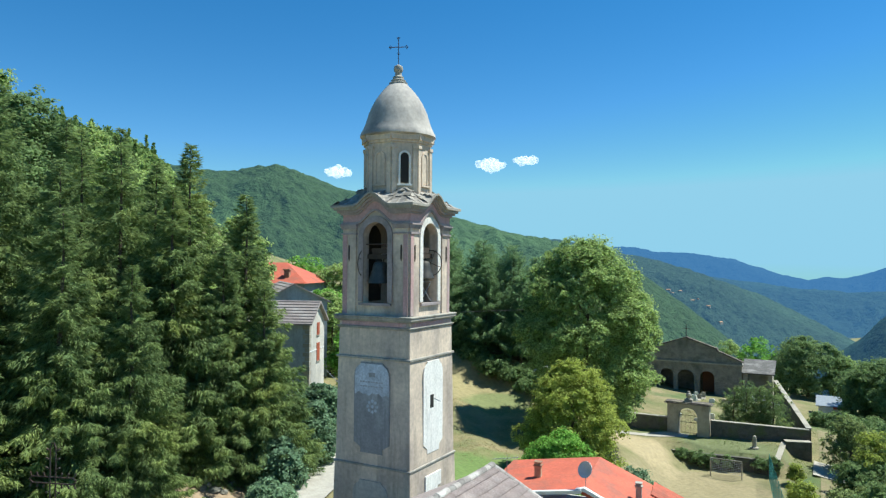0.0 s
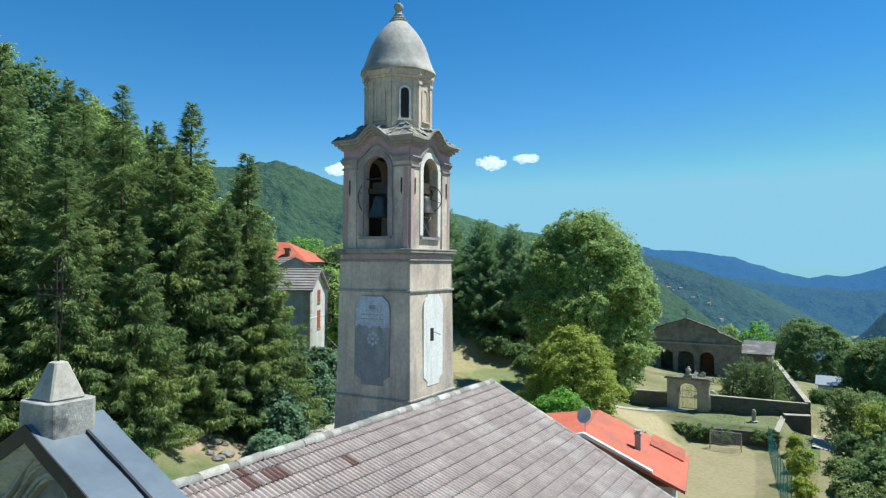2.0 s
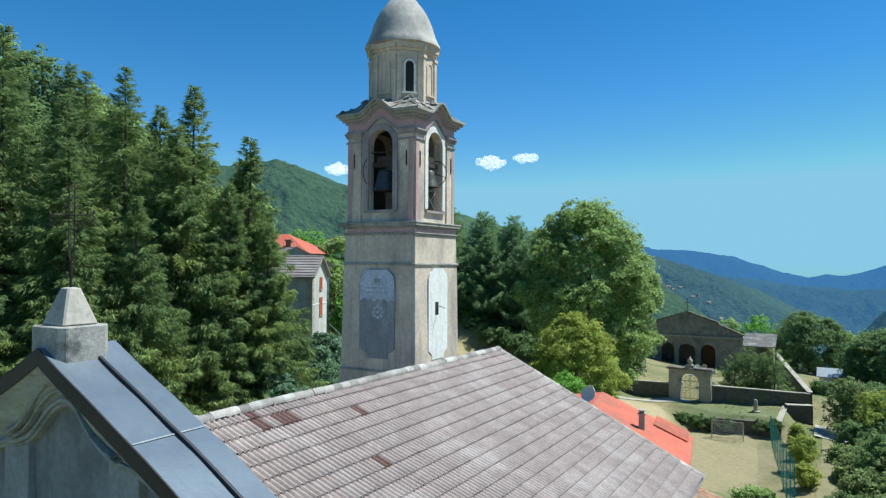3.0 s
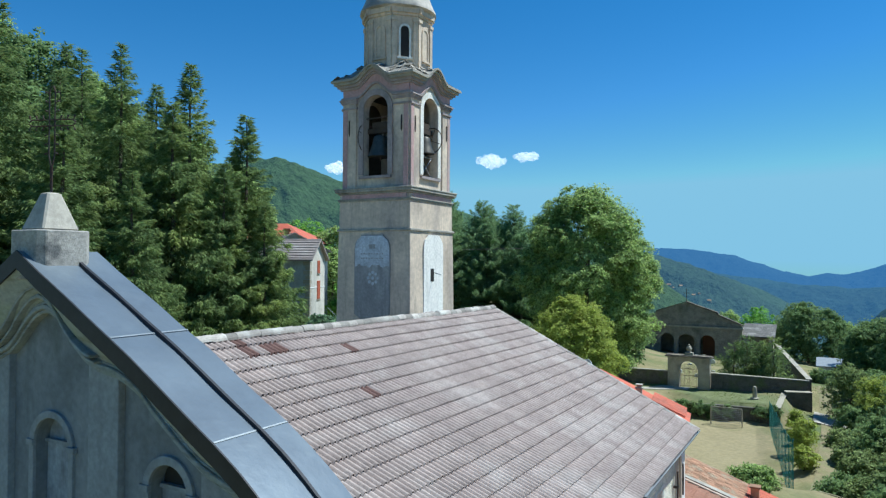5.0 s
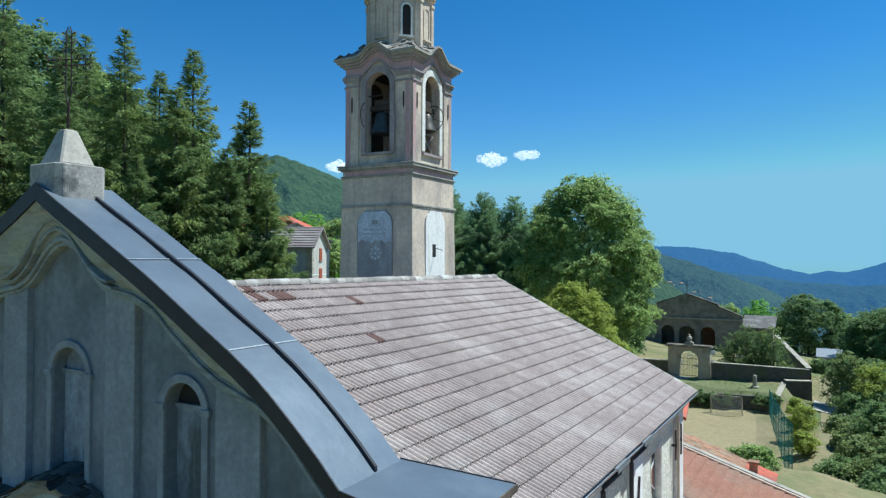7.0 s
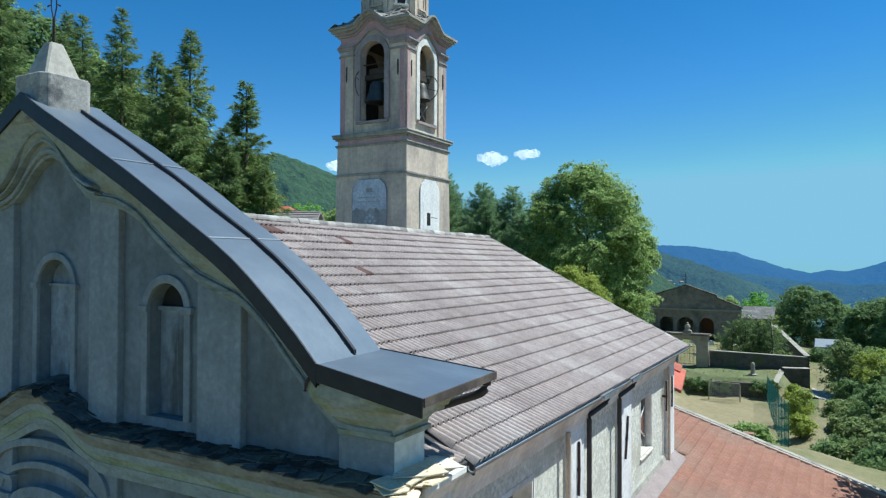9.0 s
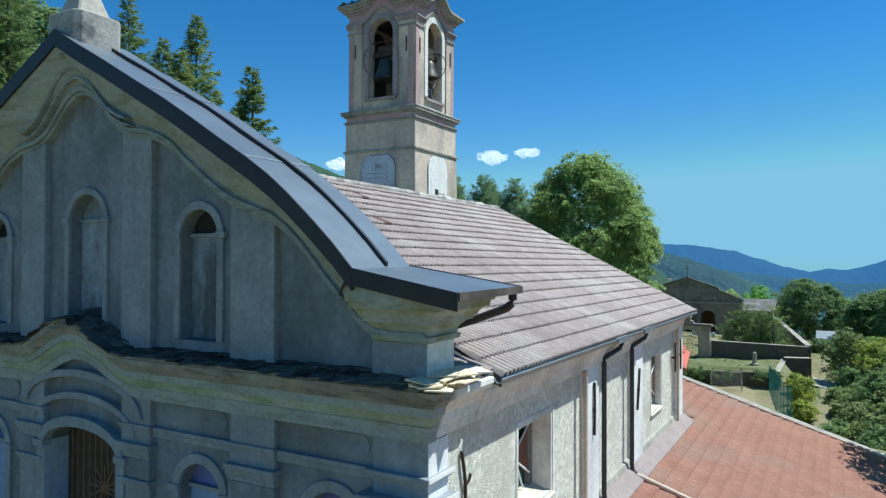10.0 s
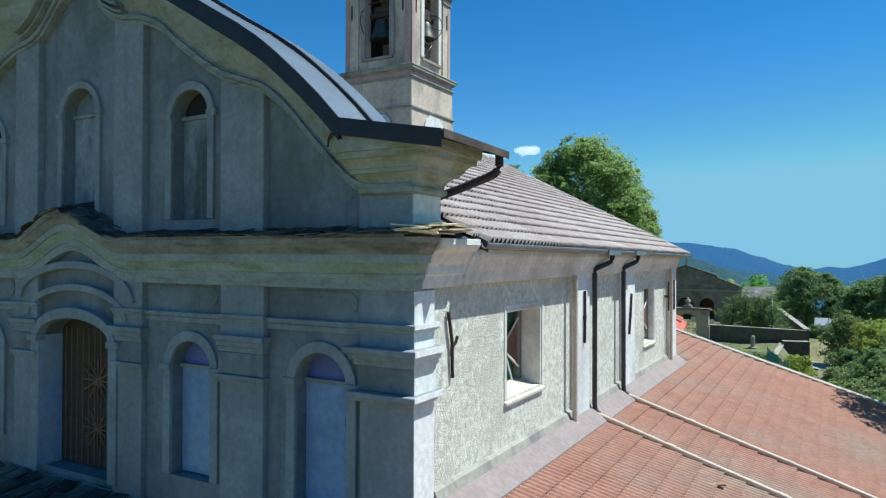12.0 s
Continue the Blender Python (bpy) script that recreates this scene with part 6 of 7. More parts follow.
# ---- village houses ----
def gable_house(name, label, m, w, d, eave, ridge, wall, side, roof, base, over=0.4):
    """w across the gable, d along the ridge (local y), heights above the base."""
    h = thing(name, label, "house")
    bm = bmesh.new()
    prism(bm, [(-w / 2, base), (w / 2, base), (w / 2, eave), (0, ridge - 0.2), (-w / 2, eave)], -d / 2, d / 2, "y", m)
    part("wall", bm, wall, h)
    bm = bmesh.new()
    k_ = (ridge - eave) / (w / 2)
    e = eave - over * k_
    prism(bm, [(-w / 2 - over, e), (0, ridge), (w / 2 + over, e), (w / 2 + over, e - 0.15), (0, ridge - 0.18), (-w / 2 - over, e - 0.15)], -d / 2 - over, d / 2 + over, "y", m)
    r = part("roof", bm, roof, h)
    for s in (1, -1):
        for q in range(8):
            bm = bmesh.new()
            f = (q + 0.5) / 8
            x, z = s * f * (w / 2 + over), ridge + (e - ridge) * f
            box(bm, *sorted((x - s * 0.03, x + s * 0.03)), -d / 2 - over, d / 2 + over, z + 0.0, z + 0.05, m)
            part("tile_course", bm, roof, r)
    if side:
        bm = bmesh.new()
        prism(bm, [(-w / 2, base), (w / 2, base), (w / 2, eave), (0, ridge - 0.22), (-w / 2, eave)], -d / 2 - 0.03, -d / 2 - 0.004, "y", m)
        part("gable_front", bm, side, h)
    return h


def shutters(h, m, x, y, z, w, hh):
    win = new("window")
    win.parent = h
    for s in (1, -1):
        bm = bmesh.new()
        box(bm, *sorted((x + s * 0.01, x + s * w / 2)), y - 0.05, y, z, z + hh, m)
        for q in range(6):
            box(bm, *sorted((x + s * 0.04, x + s * (w / 2 - 0.04))), y - 0.065, y - 0.05, z + hh * (q + 0.2) / 6, z + hh * (q + 0.75) / 6, m)
        part("shutter", bm, SHUTTER_RED, win, "closed red-brown shutter")
    bm = bmesh.new()
    box(bm, x - w / 2 - 0.1, x + w / 2 + 0.1, y - 0.1, y, z - 0.08, z - 0.004, m)
    part("sill", bm, STONE_PALE, win)


# the grey stone house by the lane: its gable looks towards the tower
ROOF_BROWN = surf("grey_brown_tiles", (0.30, 0.26, 0.24), (0.24, 0.20, 0.19), 2.0, (0.36, 0.33, 0.31), 0.5, bump=0.5, bscale=10)
hm = Matrix.Translation((-42.5, 44.4, 0)) @ Matrix.Rotation(radians(52), 4, "Z")
grey_house = gable_house("grey_house", "tall grey rendered house with quoins, red shutters and tiled roof", hm @ Matrix.Rotation(radians(60), 4, "Z"), 4.6, 7.0, 14.3, 16.0, HOUSE_WALL, HOUSE_CREAM, ROOF_BROWN, 4.5)
hq = hm @ Matrix.Rotation(radians(60), 4, "Z")
shutters(grey_house, hq, 0.3, -3.53, 12.7, 0.8, 1.2)
shutters(grey_house, hq, 0.3, -3.53, 10.2, 0.9, 1.75)
for q in range(22):
    z = 4.6 + q * 0.42
    w_ = 0.5 if q % 2 else 0.34
    bm = bmesh.new()
    box(bm, -2.345, -2.3 + w_, -3.555, -3.5 + w_ * 1.2, z, z + 0.38, hq)
    part("quoin", bm, STONE_PALE, grey_house, bevel=0.01)
bm = bmesh.new()
box(bm, -2.3, 2.3, -3.56, -3.535, 11.3, 11.4, hq)
part("string_course", bm, WHITE_PAINT, grey_house)

hm2 = Matrix.Translation((-73.8, 75.6, -0.3)) @ Matrix.Rotation(radians(20), 4, "Z")
orange_house = thing("orange_roofed_house", "house with a wide hipped orange tile roof and brick chimney", "house")
bm = bmesh.new()
box(bm, -8, 8, -5.5, 5.5, 8, 17.0, hm2)
part("wall", bm, HOUSE_WALL, orange_house)
bm = bmesh.new()
v = [bm.verts.new(hm2 @ Vector(c)) for c in ((-8.7, -6.2, 16.9), (8.7, -6.2, 16.9), (8.7, 6.2, 16.9), (-8.7, 6.2, 16.9), (-3.0, 0, 20.0), (3.0, 0, 20.0))]
for f in ((0, 1, 5, 4), (1, 2, 5), (2, 3, 4, 5), (3, 0, 4), (3, 2, 1, 0)):
    bm.faces.new([v[q] for q in f])
part("roof", bm, ORANGE_ROOF, orange_house, "bright orange-red hipped roof")
bm = bmesh.new()
box(bm, 4.4, 5.2, -4.6, -3.9, 16.5, 18.8, hm2)
box(bm, 4.25, 5.35, -4.75, -3.75, 18.8, 19.0, hm2)
part("chimney", bm, COPPI, orange_house)
hm3 = Matrix.Translation((-56.0, 60.0, 0)) @ Matrix.Rotation(radians(50), 4, "Z")
gable_house("brown_roofed_house", "house with a low grey-brown tiled roof", hm3, 8, 12, 15.2, 17.2, HOUSE_WALL, None, ROOF_BROWN, 6)
# cable from the house to the tower
cable = thing("power_cable", "thin pale cable slung from the house past the tower", "cable")
bm = bmesh.new()
tube(bm, [(-37.6, 45.2, 9.5), (-33.0, 44.0, 7.0), (-29.0, 42.5, 4.4)], 0.03, 5)
part("wire", bm, STEEL, cable)
bm = bmesh.new()
tube(bm, [(-38, 45.4, 15.0), (-30, 50, 14.9), (-22, 56, 15.2)], 0.018, 5)
part("wire", bm, PIPE_DARK, cable)

# lane beside the tower
bm = bmesh.new()
lane = [(-22.5, 14), (-24.5, 22), (-26.6, 29), (-29.0, 36), (-33.0, 42), (-36.0, 50)]
pts_ = []
for q in range(41):
    t_ = q / 40 * (len(lane) - 1)
    i0 = min(int(t_), len(lane) - 2)
    a, b = lane[i0], lane[i0 + 1]
    pts_.append((a[0] + (b[0] - a[0]) * (t_ - i0), a[1] + (b[1] - a[1]) * (t_ - i0)))
rows__ = []
for x, y in pts_:
    rows__.append([bm.verts.new((x + o, y, max(gz(x + o, y), gz(x, y)) + 0.06)) for o in (-1.5, -0.5, 0.5, 1.5)])
for a, b in zip(rows__, rows__[1:]):
    for q in range(3):
        bm.faces.new((a[q], a[q + 1], b[q + 1], b[q]))
tagged(part("lane", bm, PATH_GRAVEL, None), "narrow pale lane beside the tower", "road", kind="structure")

# ---- cemetery ----
GZ = -2.4
gate = thing("cemetery_gate", "stone cemetery gatehouse with an arched iron gate", "gate")
gm = Matrix.Translation((-12.1, 88, 0))
bm = bmesh.new()
for a, b in ((-2.6, -1.15), (1.15, 2.6)):
    box(bm, a, b, -0.6, 0.6, GZ - 1, 0.0, gm)
prism(bm, [(-2.6, 0.0)] + [(-1.15, 0.0)] + arc(0, 0.0, 1.15, 1.05, 180, 0, 14)[1:-1] + [(1.15, 0.0), (2.6, 0.0), (2.6, 1.55), (-2.6, 1.55)], -0.6, 0.6, "y", gm)
part("arch_wall", bm, STONE_PALE, gate)
bm = bmesh.new()
box(bm, -2.95, 2.95, -0.85, 0.85, 1.55, 1.68, gm)
box(bm, -2.8, 2.8, -0.72, 0.72, 1.68, 1.8, gm)
part("coping", bm, SLATE, gate)
bm = bmesh.new()
box(bm, -0.5, 0.5, -0.35, 0.35, 1.8, 2.15, gm)
lathe(bm, [(0.42, 2.15), (0.25, 2.3), (0.38, 2.6), (0.3, 2.85), (0.12, 3.0), (0.16, 3.1), (0.05, 3.2)], 12, (-12.1, 88))
part("stone_urn", bm, STONE_PALE, gate, "carved stone urn")
for s in (1, -1):
    bm = bmesh.new()
    for q in range(7):
        x = s * (0.06 + 0.17 * q)
        box(bm, x - 0.015, x + 0.015, -0.02, 0.02, GZ, 0.1 + 0.7 * math.cos(x * 1.1), gm)
    for z in (GZ + 0.15, -0.9, 0.0):
        box(bm, *sorted((s * 0.03, s * 1.12)), -0.02, 0.02, z, z + 0.05, gm)
    part("gate_leaf", bm, IRON, gate)

stones_rng = random.Random(31)


def stone_wall(name, label, x0, y0, x1, y1, top0, top1, low, thick, material, cap=True):
    h = thing(name, label, "wall", kind="structure")
    L_ = math.hypot(x1 - x0, y1 - y0)
    m = Matrix.Translation((x0, y0, 0)) @ Matrix.Rotation(math.atan2(y1 - y0, x1 - x0), 4, "Z")
    bm = bmesh.new()
    prism(bm, [(0, low), (L_, low), (L_, top1), (0, top0)], -thick / 2, thick / 2, "y", m)
    part("masonry", bm, material, h)
    if cap:
        bm = bmesh.new()
        prism(bm, [(0, top0 + 0.004), (L_, top1 + 0.004), (L_, top1 + 0.1), (0, top0 + 0.1)], -thick / 2 - 0.08, thick / 2 + 0.08, "y", m)
        part("cap_stones", bm, STONE_PALE, h)
    return h


stone_wall("cemetery_wall", "dark stone cemetery wall with pale cap", -9.4, 88, 1.7, 90.5, -0.35, -0.75, -6.5, 0.5, STONE_DARK)
stone_wall("cemetery_wall", "dark stone cemetery wall with pale cap", 1.7, 90.6, -4.0, 122, -0.6, 0.3, -6.5, 0.5, STONE_DARK)
stone_wall("cemetery_wall", "dark stone cemetery wall with pale cap", -21.5, 88.5, -14.8, 88, -0.6, -0.5, -4.5, 0.5, STONE_DARK)
stone_wall("buttress_wall", "dark lower buttress wall under the cemetery corner", -0.9, 88.6, 1.9, 89.6, -2.0, -2.0, -7, 0.9, STONE_DARK)
stone_wall("retaining_wall", "dark mossy stone retaining wall above the field", -19.5, 84.6, -12.5, 83.4, -2.6, -3.6, -6.0, 0.6, STONE_DARK)
stone_wall("retaining_wall", "dark mossy stone retaining wall above the field", -12.5, 83.4, -1.4, 83.2, -3.5, -3.2, -6.5, 0.6, STONE_DARK, False)
stone_wall("retaining_wall", "dark mossy stone retaining wall above the field", -1.4, 83.2, -1.0, 89.0, -3.1, -2.3, -6.5, 0.5, STONE_DARK)

chapel = thing("cemetery_chapel", "grey stone cemetery portico with arches and a pediment", "chapel")
cm = Matrix.Translation((-18.0, 120, 0))
bm = bmesh.new()
arches = ((-3.3, 1.15), (-0.05, 1.35), (3.45, 1.2))
xs_ = [-9.0]
for c_, w_ in arches:
    xs_ += [c_ - w_, c_ + w_]
xs_.append(9.0)
for a, b in zip(xs_[::2], xs_[1::2]):
    box(bm, a, b, 0, 0.6, GZ - 2, 0.2, cm)
for (c_, w_), lo, hi in zip(arches, (-9.0, -1.75, 1.7), (-1.75, 1.7, 9.0)):
    prism(bm, [(lo, 0.2), (c_ - w_, 0.2)] + arc(c_, 0.2, w_, 1.1, 180, 0, 14)[1:-1] + [(c_ + w_, 0.2), (hi, 0.2), (hi, 2.55), (lo, 2.55)], 0, 0.6, "y", cm)
part("arcade_wall", bm, STONE, chapel)
bm = bmesh.new()
prism(bm, [(-9.0, 2.8), (9.0, 2.8), (9.0, 3.2), (5.2, 4.75), (5.0, 5.15), (0, 6.85), (-5.0, 5.15), (-5.2, 4.75), (-9.0, 3.2)], 0.05, 0.6, "y", cm)
part("pediment", bm, STONE, chapel)
bm = bmesh.new()
box(bm, -9.2, 9.2, -0.25, 0.6, 2.55, 2.8, cm)
part("cornice", bm, STONE_PALE, chapel)
bm = bmesh.new()
for s in (1, -1):
    prism(bm, [(s * 9.25, 3.16), (s * 9.25, 3.3), (s * 5.3, 4.95), (s * 5.1, 5.36), (0, 7.08), (0, 6.9), (s * 4.9, 5.2), (s * 5.15, 4.78)], -0.2, 0.8, "y", cm)
part("raking_slates", bm, SLATE, chapel)
bm = bmesh.new()
box(bm, -9.0, 9.0, 4.5, 4.8, GZ - 2, 2.6, cm)
prism(bm, [(-9, 2.6), (9, 2.6), (0, 6.2)], 0.6, 4.8, "y", cm)
box(bm, -9.0, -8.6, 0.6, 4.5, GZ - 2, 2.6, cm)
box(bm, 8.6, 9.0, 0.6, 4.5, GZ - 2, 2.6, cm)
part("rear_wall", bm, STONE, chapel)
bm = bmesh.new()
box(bm, 2.3, 4.6, 3.0, 3.2, GZ - 1, 1.2, cm)
part("door", bm, WOOD_BROWN, chapel)
bm = bmesh.new()
tube(bm, [(-18.0, 120.2, 6.9), (-18.0, 120.2, 9.2)], 0.06, 6)
tube(bm, [(-18.5, 120.2, 8.5), (-17.5, 120.2, 8.5)], 0.05, 6)
part("iron_cross", bm, IRON, chapel)
annex = thing("cemetery_annex", "low stone annex with a slate roof beside the chapel", "building")
bm = bmesh.new()
box(bm, 9.1, 9.9, 0.6, 4.6, GZ - 2, 1.6, cm)
box(bm, 13.0, 13.6, 0.6, 4.6, GZ - 2, 1.6, cm)
box(bm, 9.9, 13.0, 2.5, 4.6, GZ - 2, 1.6, cm)
part("wall", bm, STONE_PALE, annex)
bm = bmesh.new()
prism(bm, [(0.0, 1.55), (5.0, 3.3), (5.0, 3.15), (0.0, 1.4)], 8.9, 14.0, "x", cm)
part("roof", bm, surf("pale_stone_slates", (0.15, 0.14, 0.128), (0.105, 0.10, 0.09), 2.0, (0.26, 0.245, 0.225), 0.8, bump=1.0, bscale=3), annex)
# headstones
for i in range(34):
    x, y = stones_rng.uniform(-17, -3), stones_rng.uniform(94, 116)
    s = thing("headstone", "pale marble headstone on a low grave", "headstone", "headstones in the cemetery", at=(x, y, GZ + 0.0))
    bm = bmesh.new()
    w_, h_ = stones_rng.uniform(0.3, 0.45), stones_rng.uniform(0.7, 1.3)
    prism(bm, [(-w_, -0.4), (w_, -0.4), (w_, h_ * 0.8)] + arc(0, h_ * 0.8, w_, h_ * 0.2, 0, 180, 6)[1:-1] + [(-w_, h_ * 0.8)], -0.08, 0.08)
    part("stone", bm, WHITE_PAINT if i % 3 else STONE_PALE, s)
    bm = bmesh.new()
    box(bm, -w_ - 0.05, w_ + 0.05, -1.8, -0.1, -0.4, 0.22)
    part("slab", bm, STONE_PALE, s)
# little grass inside the wall, higher than outside
memorial = thing("memorial_stone", "small upright memorial stone on the terrace", "stone", at=(-4.1, 86.2, gz(-4.1, 86.2)))
bm = bmesh.new()
lathe(bm, [(0.5, -0.3), (0.5, 0.15), (0.26, 0.2), (0.24, 1.3), (0.2, 1.5), (0.08, 1.6)], 10)
part("pillar", bm, STONE_PALE, memorial)
path = bmesh.new()
rows__ = []
for q in range(25):
    t_ = q / 24
    x, y = -26 + 14 * t_, 80.5 + 6.5 * t_ ** 0.7
    rows__.append([path.verts.new((x, y + o, gz(x, y + o) + 0.06)) for o in (-1.0, 0.0, 1.0)])
for a, b in zip(rows__, rows__[1:]):
    for q in range(2):
        path.faces.new((a[q], a[q + 1], b[q + 1], b[q]))
tagged(part("gravel_path", path, PATH_GRAVEL, None), "pale gravel path to the cemetery gate", "path", kind="structure")
# track on the far side of the wall
track = bmesh.new()
rows__ = []
for q in range(41):
    t_ = q / 40
    x, y = 3.6 + 0.8 * math.sin(t_ * 3), 50 + 52 * t_
    rows__.append([track.verts.new((x + o, y, gz(x + o, y) + 0.07)) for o in (-1.3, -0.4, 0.4, 1.3)])
for a, b in zip(rows__, rows__[1:]):
    for q in range(3):
        track.faces.new((a[q], a[q + 1], b[q + 1], b[q]))
tagged(part("track", track, surf("worn_earth_track", (0.22, 0.18, 0.10), (0.17, 0.17, 0.07), 0.9, bump=0.6, bscale=5), None), "worn earth track beside the field", "track", kind="structure")
pad = bmesh.new()
pads = [[pad.verts.new((2.25 + 3.3 * i / 6, 83.5 + 7 * j / 10, gz(2.25 + 3.3 * i / 6, 83.5 + 7 * j / 10) + 0.14)) for i in range(7)] for j in range(11)]
for ra, rb in zip(pads, pads[1:]):
    for i in range(6):
        pad.faces.new((ra[i], ra[i + 1], rb[i + 1], rb[i]))
tagged(part("concrete_apron", pad, PATH_GRAVEL, None), "pale concrete apron on the track", "pavement", kind="structure")

# football goal, net fence, sheds, parked car
goal = thing("football_goal", "weathered white football goal with a sagging net", "goal")
bm = bmesh.new()
for x in (-8.3, -4.9):
    tube(bm, [(x, 80, -5.6), (x, 80, -3.1)], 0.06, 8)
tube(bm, [(-8.3, 80, -3.0), (-4.9, 80, -3.0)], 0.06, 8)
part("goal_frame", bm, STONE_PALE, goal)
bm = bmesh.new()
for q in range(18):
    x = -8.3 + 3.4 * q / 17
    tube(bm, [(x, 80, -3.0), (x, 81.1, -4.9)], 0.014, 4)
for q in range(9):
    f = q / 8
    tube(bm, [(-8.3, 80 + 1.1 * f, -3.0 - 1.9 * f), (-4.9, 80 + 1.1 * f, -3.0 - 1.9 * f)], 0.014, 4)
part("goal_net", bm, STEEL, goal)
fence = thing("net_fence", "tall teal ball-stop net on thin posts beside the field", "fence")
for q in range(9):
    y = 52 + q * 3.6
    bm = bmesh.new()
    x = 1.4 - 0.125 * (y - 53)
    tube(bm, [(x, y, gz(x, y) - 0.3), (x, y, gz(x, y) + 3.1 + 2.0 * (81 - y) / 29)], 0.035, 6)
    part("post", bm, TEAL_NET, fence)
bm = bmesh.new()
for q in range(72):
    y = 52 + q * 0.4
    x = 1.4 - 0.125 * (y - 53)
    tube(bm, [(x, y, gz(x, y)), (x, y + 0.02, gz(x, y) + 3.0 + 2.0 * (81 - y) / 29)], 0.010, 3)
for q in range(11):
    tube(bm, [(1.4 - 0.125 * (y - 53), y, gz(1.4 - 0.125 * (y - 53), y) + 0.1 + 0.1 * q * (2.9 + 2.0 * (81 - y) / 29)) for y in np.arange(52, 81, 3.6)], 0.010, 3)
part("net", bm, TEAL_NET, fence)
shed = thing("tin_shed", "small white shed with a red-edged tin roof", "shed")
bm = bmesh.new()
box(bm, 2.4, 6.9, 117, 121, -6.0, -2.3)
part("wall", bm, WHITE_PAINT, shed)
bm = bmesh.new()
prism(bm, [(116.6, -2.3), (121.6, -1.5), (121.6, -1.4), (116.6, -2.2)], 2.0, 7.3, "x")
part("roof", bm, STEEL, shed)
bm = bmesh.new()
box(bm, 4.4, 7.2, 116.5, 116.6, -2.6, -2.25)
part("fascia", bm, ORANGE_ROOF, shed)

carx, cary = -31.5, 87.5
car = thing("parked_car", "small white car parked under the trees", "car", at=(carx, cary, gz(carx, cary)))
car.rotation_euler = (0, 0, radians(-12))
bm = bmesh.new()
prism(bm, [(-2.0, 0.3), (2.0, 0.3), (2.05, 0.75), (1.3, 0.9), (0.7, 1.4), (-1.0, 1.45), (-1.7, 0.95), (-2.05, 0.85)], -0.8, 0.8)
part("car_body", bm, WHITE_PAINT, car, bevel=0.06)
bm = bmesh.new()
prism(bm, [(-1.5, 0.95), (1.15, 0.93), (0.65, 1.34), (-0.95, 1.39)], -0.815, 0.815)
part("glass", bm, GLASS_GREEN, car)
for x in (-1.25, 1.25):
    for s in (1, -1):
        bm = bmesh.new()
        tube(bm, [(x, s * 0.62, 0.32), (x, s * 0.82, 0.32)], 0.32, 14)
        part("wheel", bm, PIPE_DARK, car)
for sx in (1, -1):
    for s in (1, -1):
        bm = bmesh.new()
        box(bm, *sorted((sx * 1.98, sx * 2.07)), *sorted((s * 0.5, s * 0.75)), 0.62, 0.76)
        part("headlight" if sx > 0 else "tail_light", bm, STEEL if sx > 0 else SHUTTER_RED, car)

# ---- trees ----
def quads_from(cent, u, v):
    """Leaf cards: centres with two half-edges each."""
    pts = np.stack([cent - u - v, cent + u - v, cent + u + v, cent - u + v], 1)
    n_ = len(cent)
    return pts.reshape(-1, 3), np.arange(4 * n_).reshape(n_, 4)


def unit(a):
    return a / np.maximum(np.linalg.norm(a, axis=-1, keepdims=True), 1e-9)


def spruce_mesh(seed, h, r, leaves=46000, start=0.03, droop=0.46, tip=0.22, power=0.80):
    """Drooping boughs, each hung with pointed needle sprays."""
    g = np.random.default_rng(seed)
    nb = int(h * 27)
    zb = h * (start + (0.985 - start) * g.random(nb) ** 1.05)
    lenb = (r * (1 - zb / h) ** power + 0.12) * g.uniform(0.48, 1.30, nb) * np.where(g.random(nb) < 0.06, 1.22, 1.0)
    az = g.uniform(0, 2 * math.pi, nb)
    fall = droop * g.uniform(0.6, 1.6, nb) * np.clip((h - zb) / 7 - 0.15, -0.08, 1)
    per = np.maximum(8, (lenb ** 1.25 / (lenb ** 1.25).sum() * leaves).astype(int))
    b = np.repeat(np.arange(nb), per)
    n_ = len(b)
    t = g.random(n_) ** 0.60
    L = lenb[b]
    side = g.uniform(-1, 1, n_) * L * 0.21 * (1.02 - t) ** 0.75
    hang = -g.random(n_) ** 2 * 0.80 * np.clip(L / 2.5, 0.08, 1) * (0.35 + 0.65 * np.sin(np.pi * np.clip(t, 0, 1)))
    ca, sa = np.cos(az[b]), np.sin(az[b])
    x = t * L * ca - side * sa
    y = t * L * sa + side * ca
    z = zb[b] + (-fall[b] * t + tip * t ** 3) * L - np.abs(side) * 0.25 + hang + g.normal(0, 0.03, n_)
    cent = np.stack([x, y, z], 1)
    sg = np.sign(side)
    out = unit(np.stack([ca - sg * sa * 0.8 + g.normal(0, 0.30, n_), sa + sg * ca * 0.8 + g.normal(0, 0.30, n_), -0.75 * np.clip(L / 1.8 - 0.3, -0.3, 1) + g.normal(0, 0.35, n_)], 1))
    other = unit(np.cross(out, g.normal(0, 1, (n_, 3))))
    size = g.uniform(0.20, 0.50, n_)[:, None]
    wide = g.uniform(0.026, 0.052, n_)[:, None]
    pts = np.stack([cent - other * wide, cent + other * wide, cent + out * size], 1)
    return pts.reshape(-1, 3), np.arange(3 * n_).reshape(n_, 3)


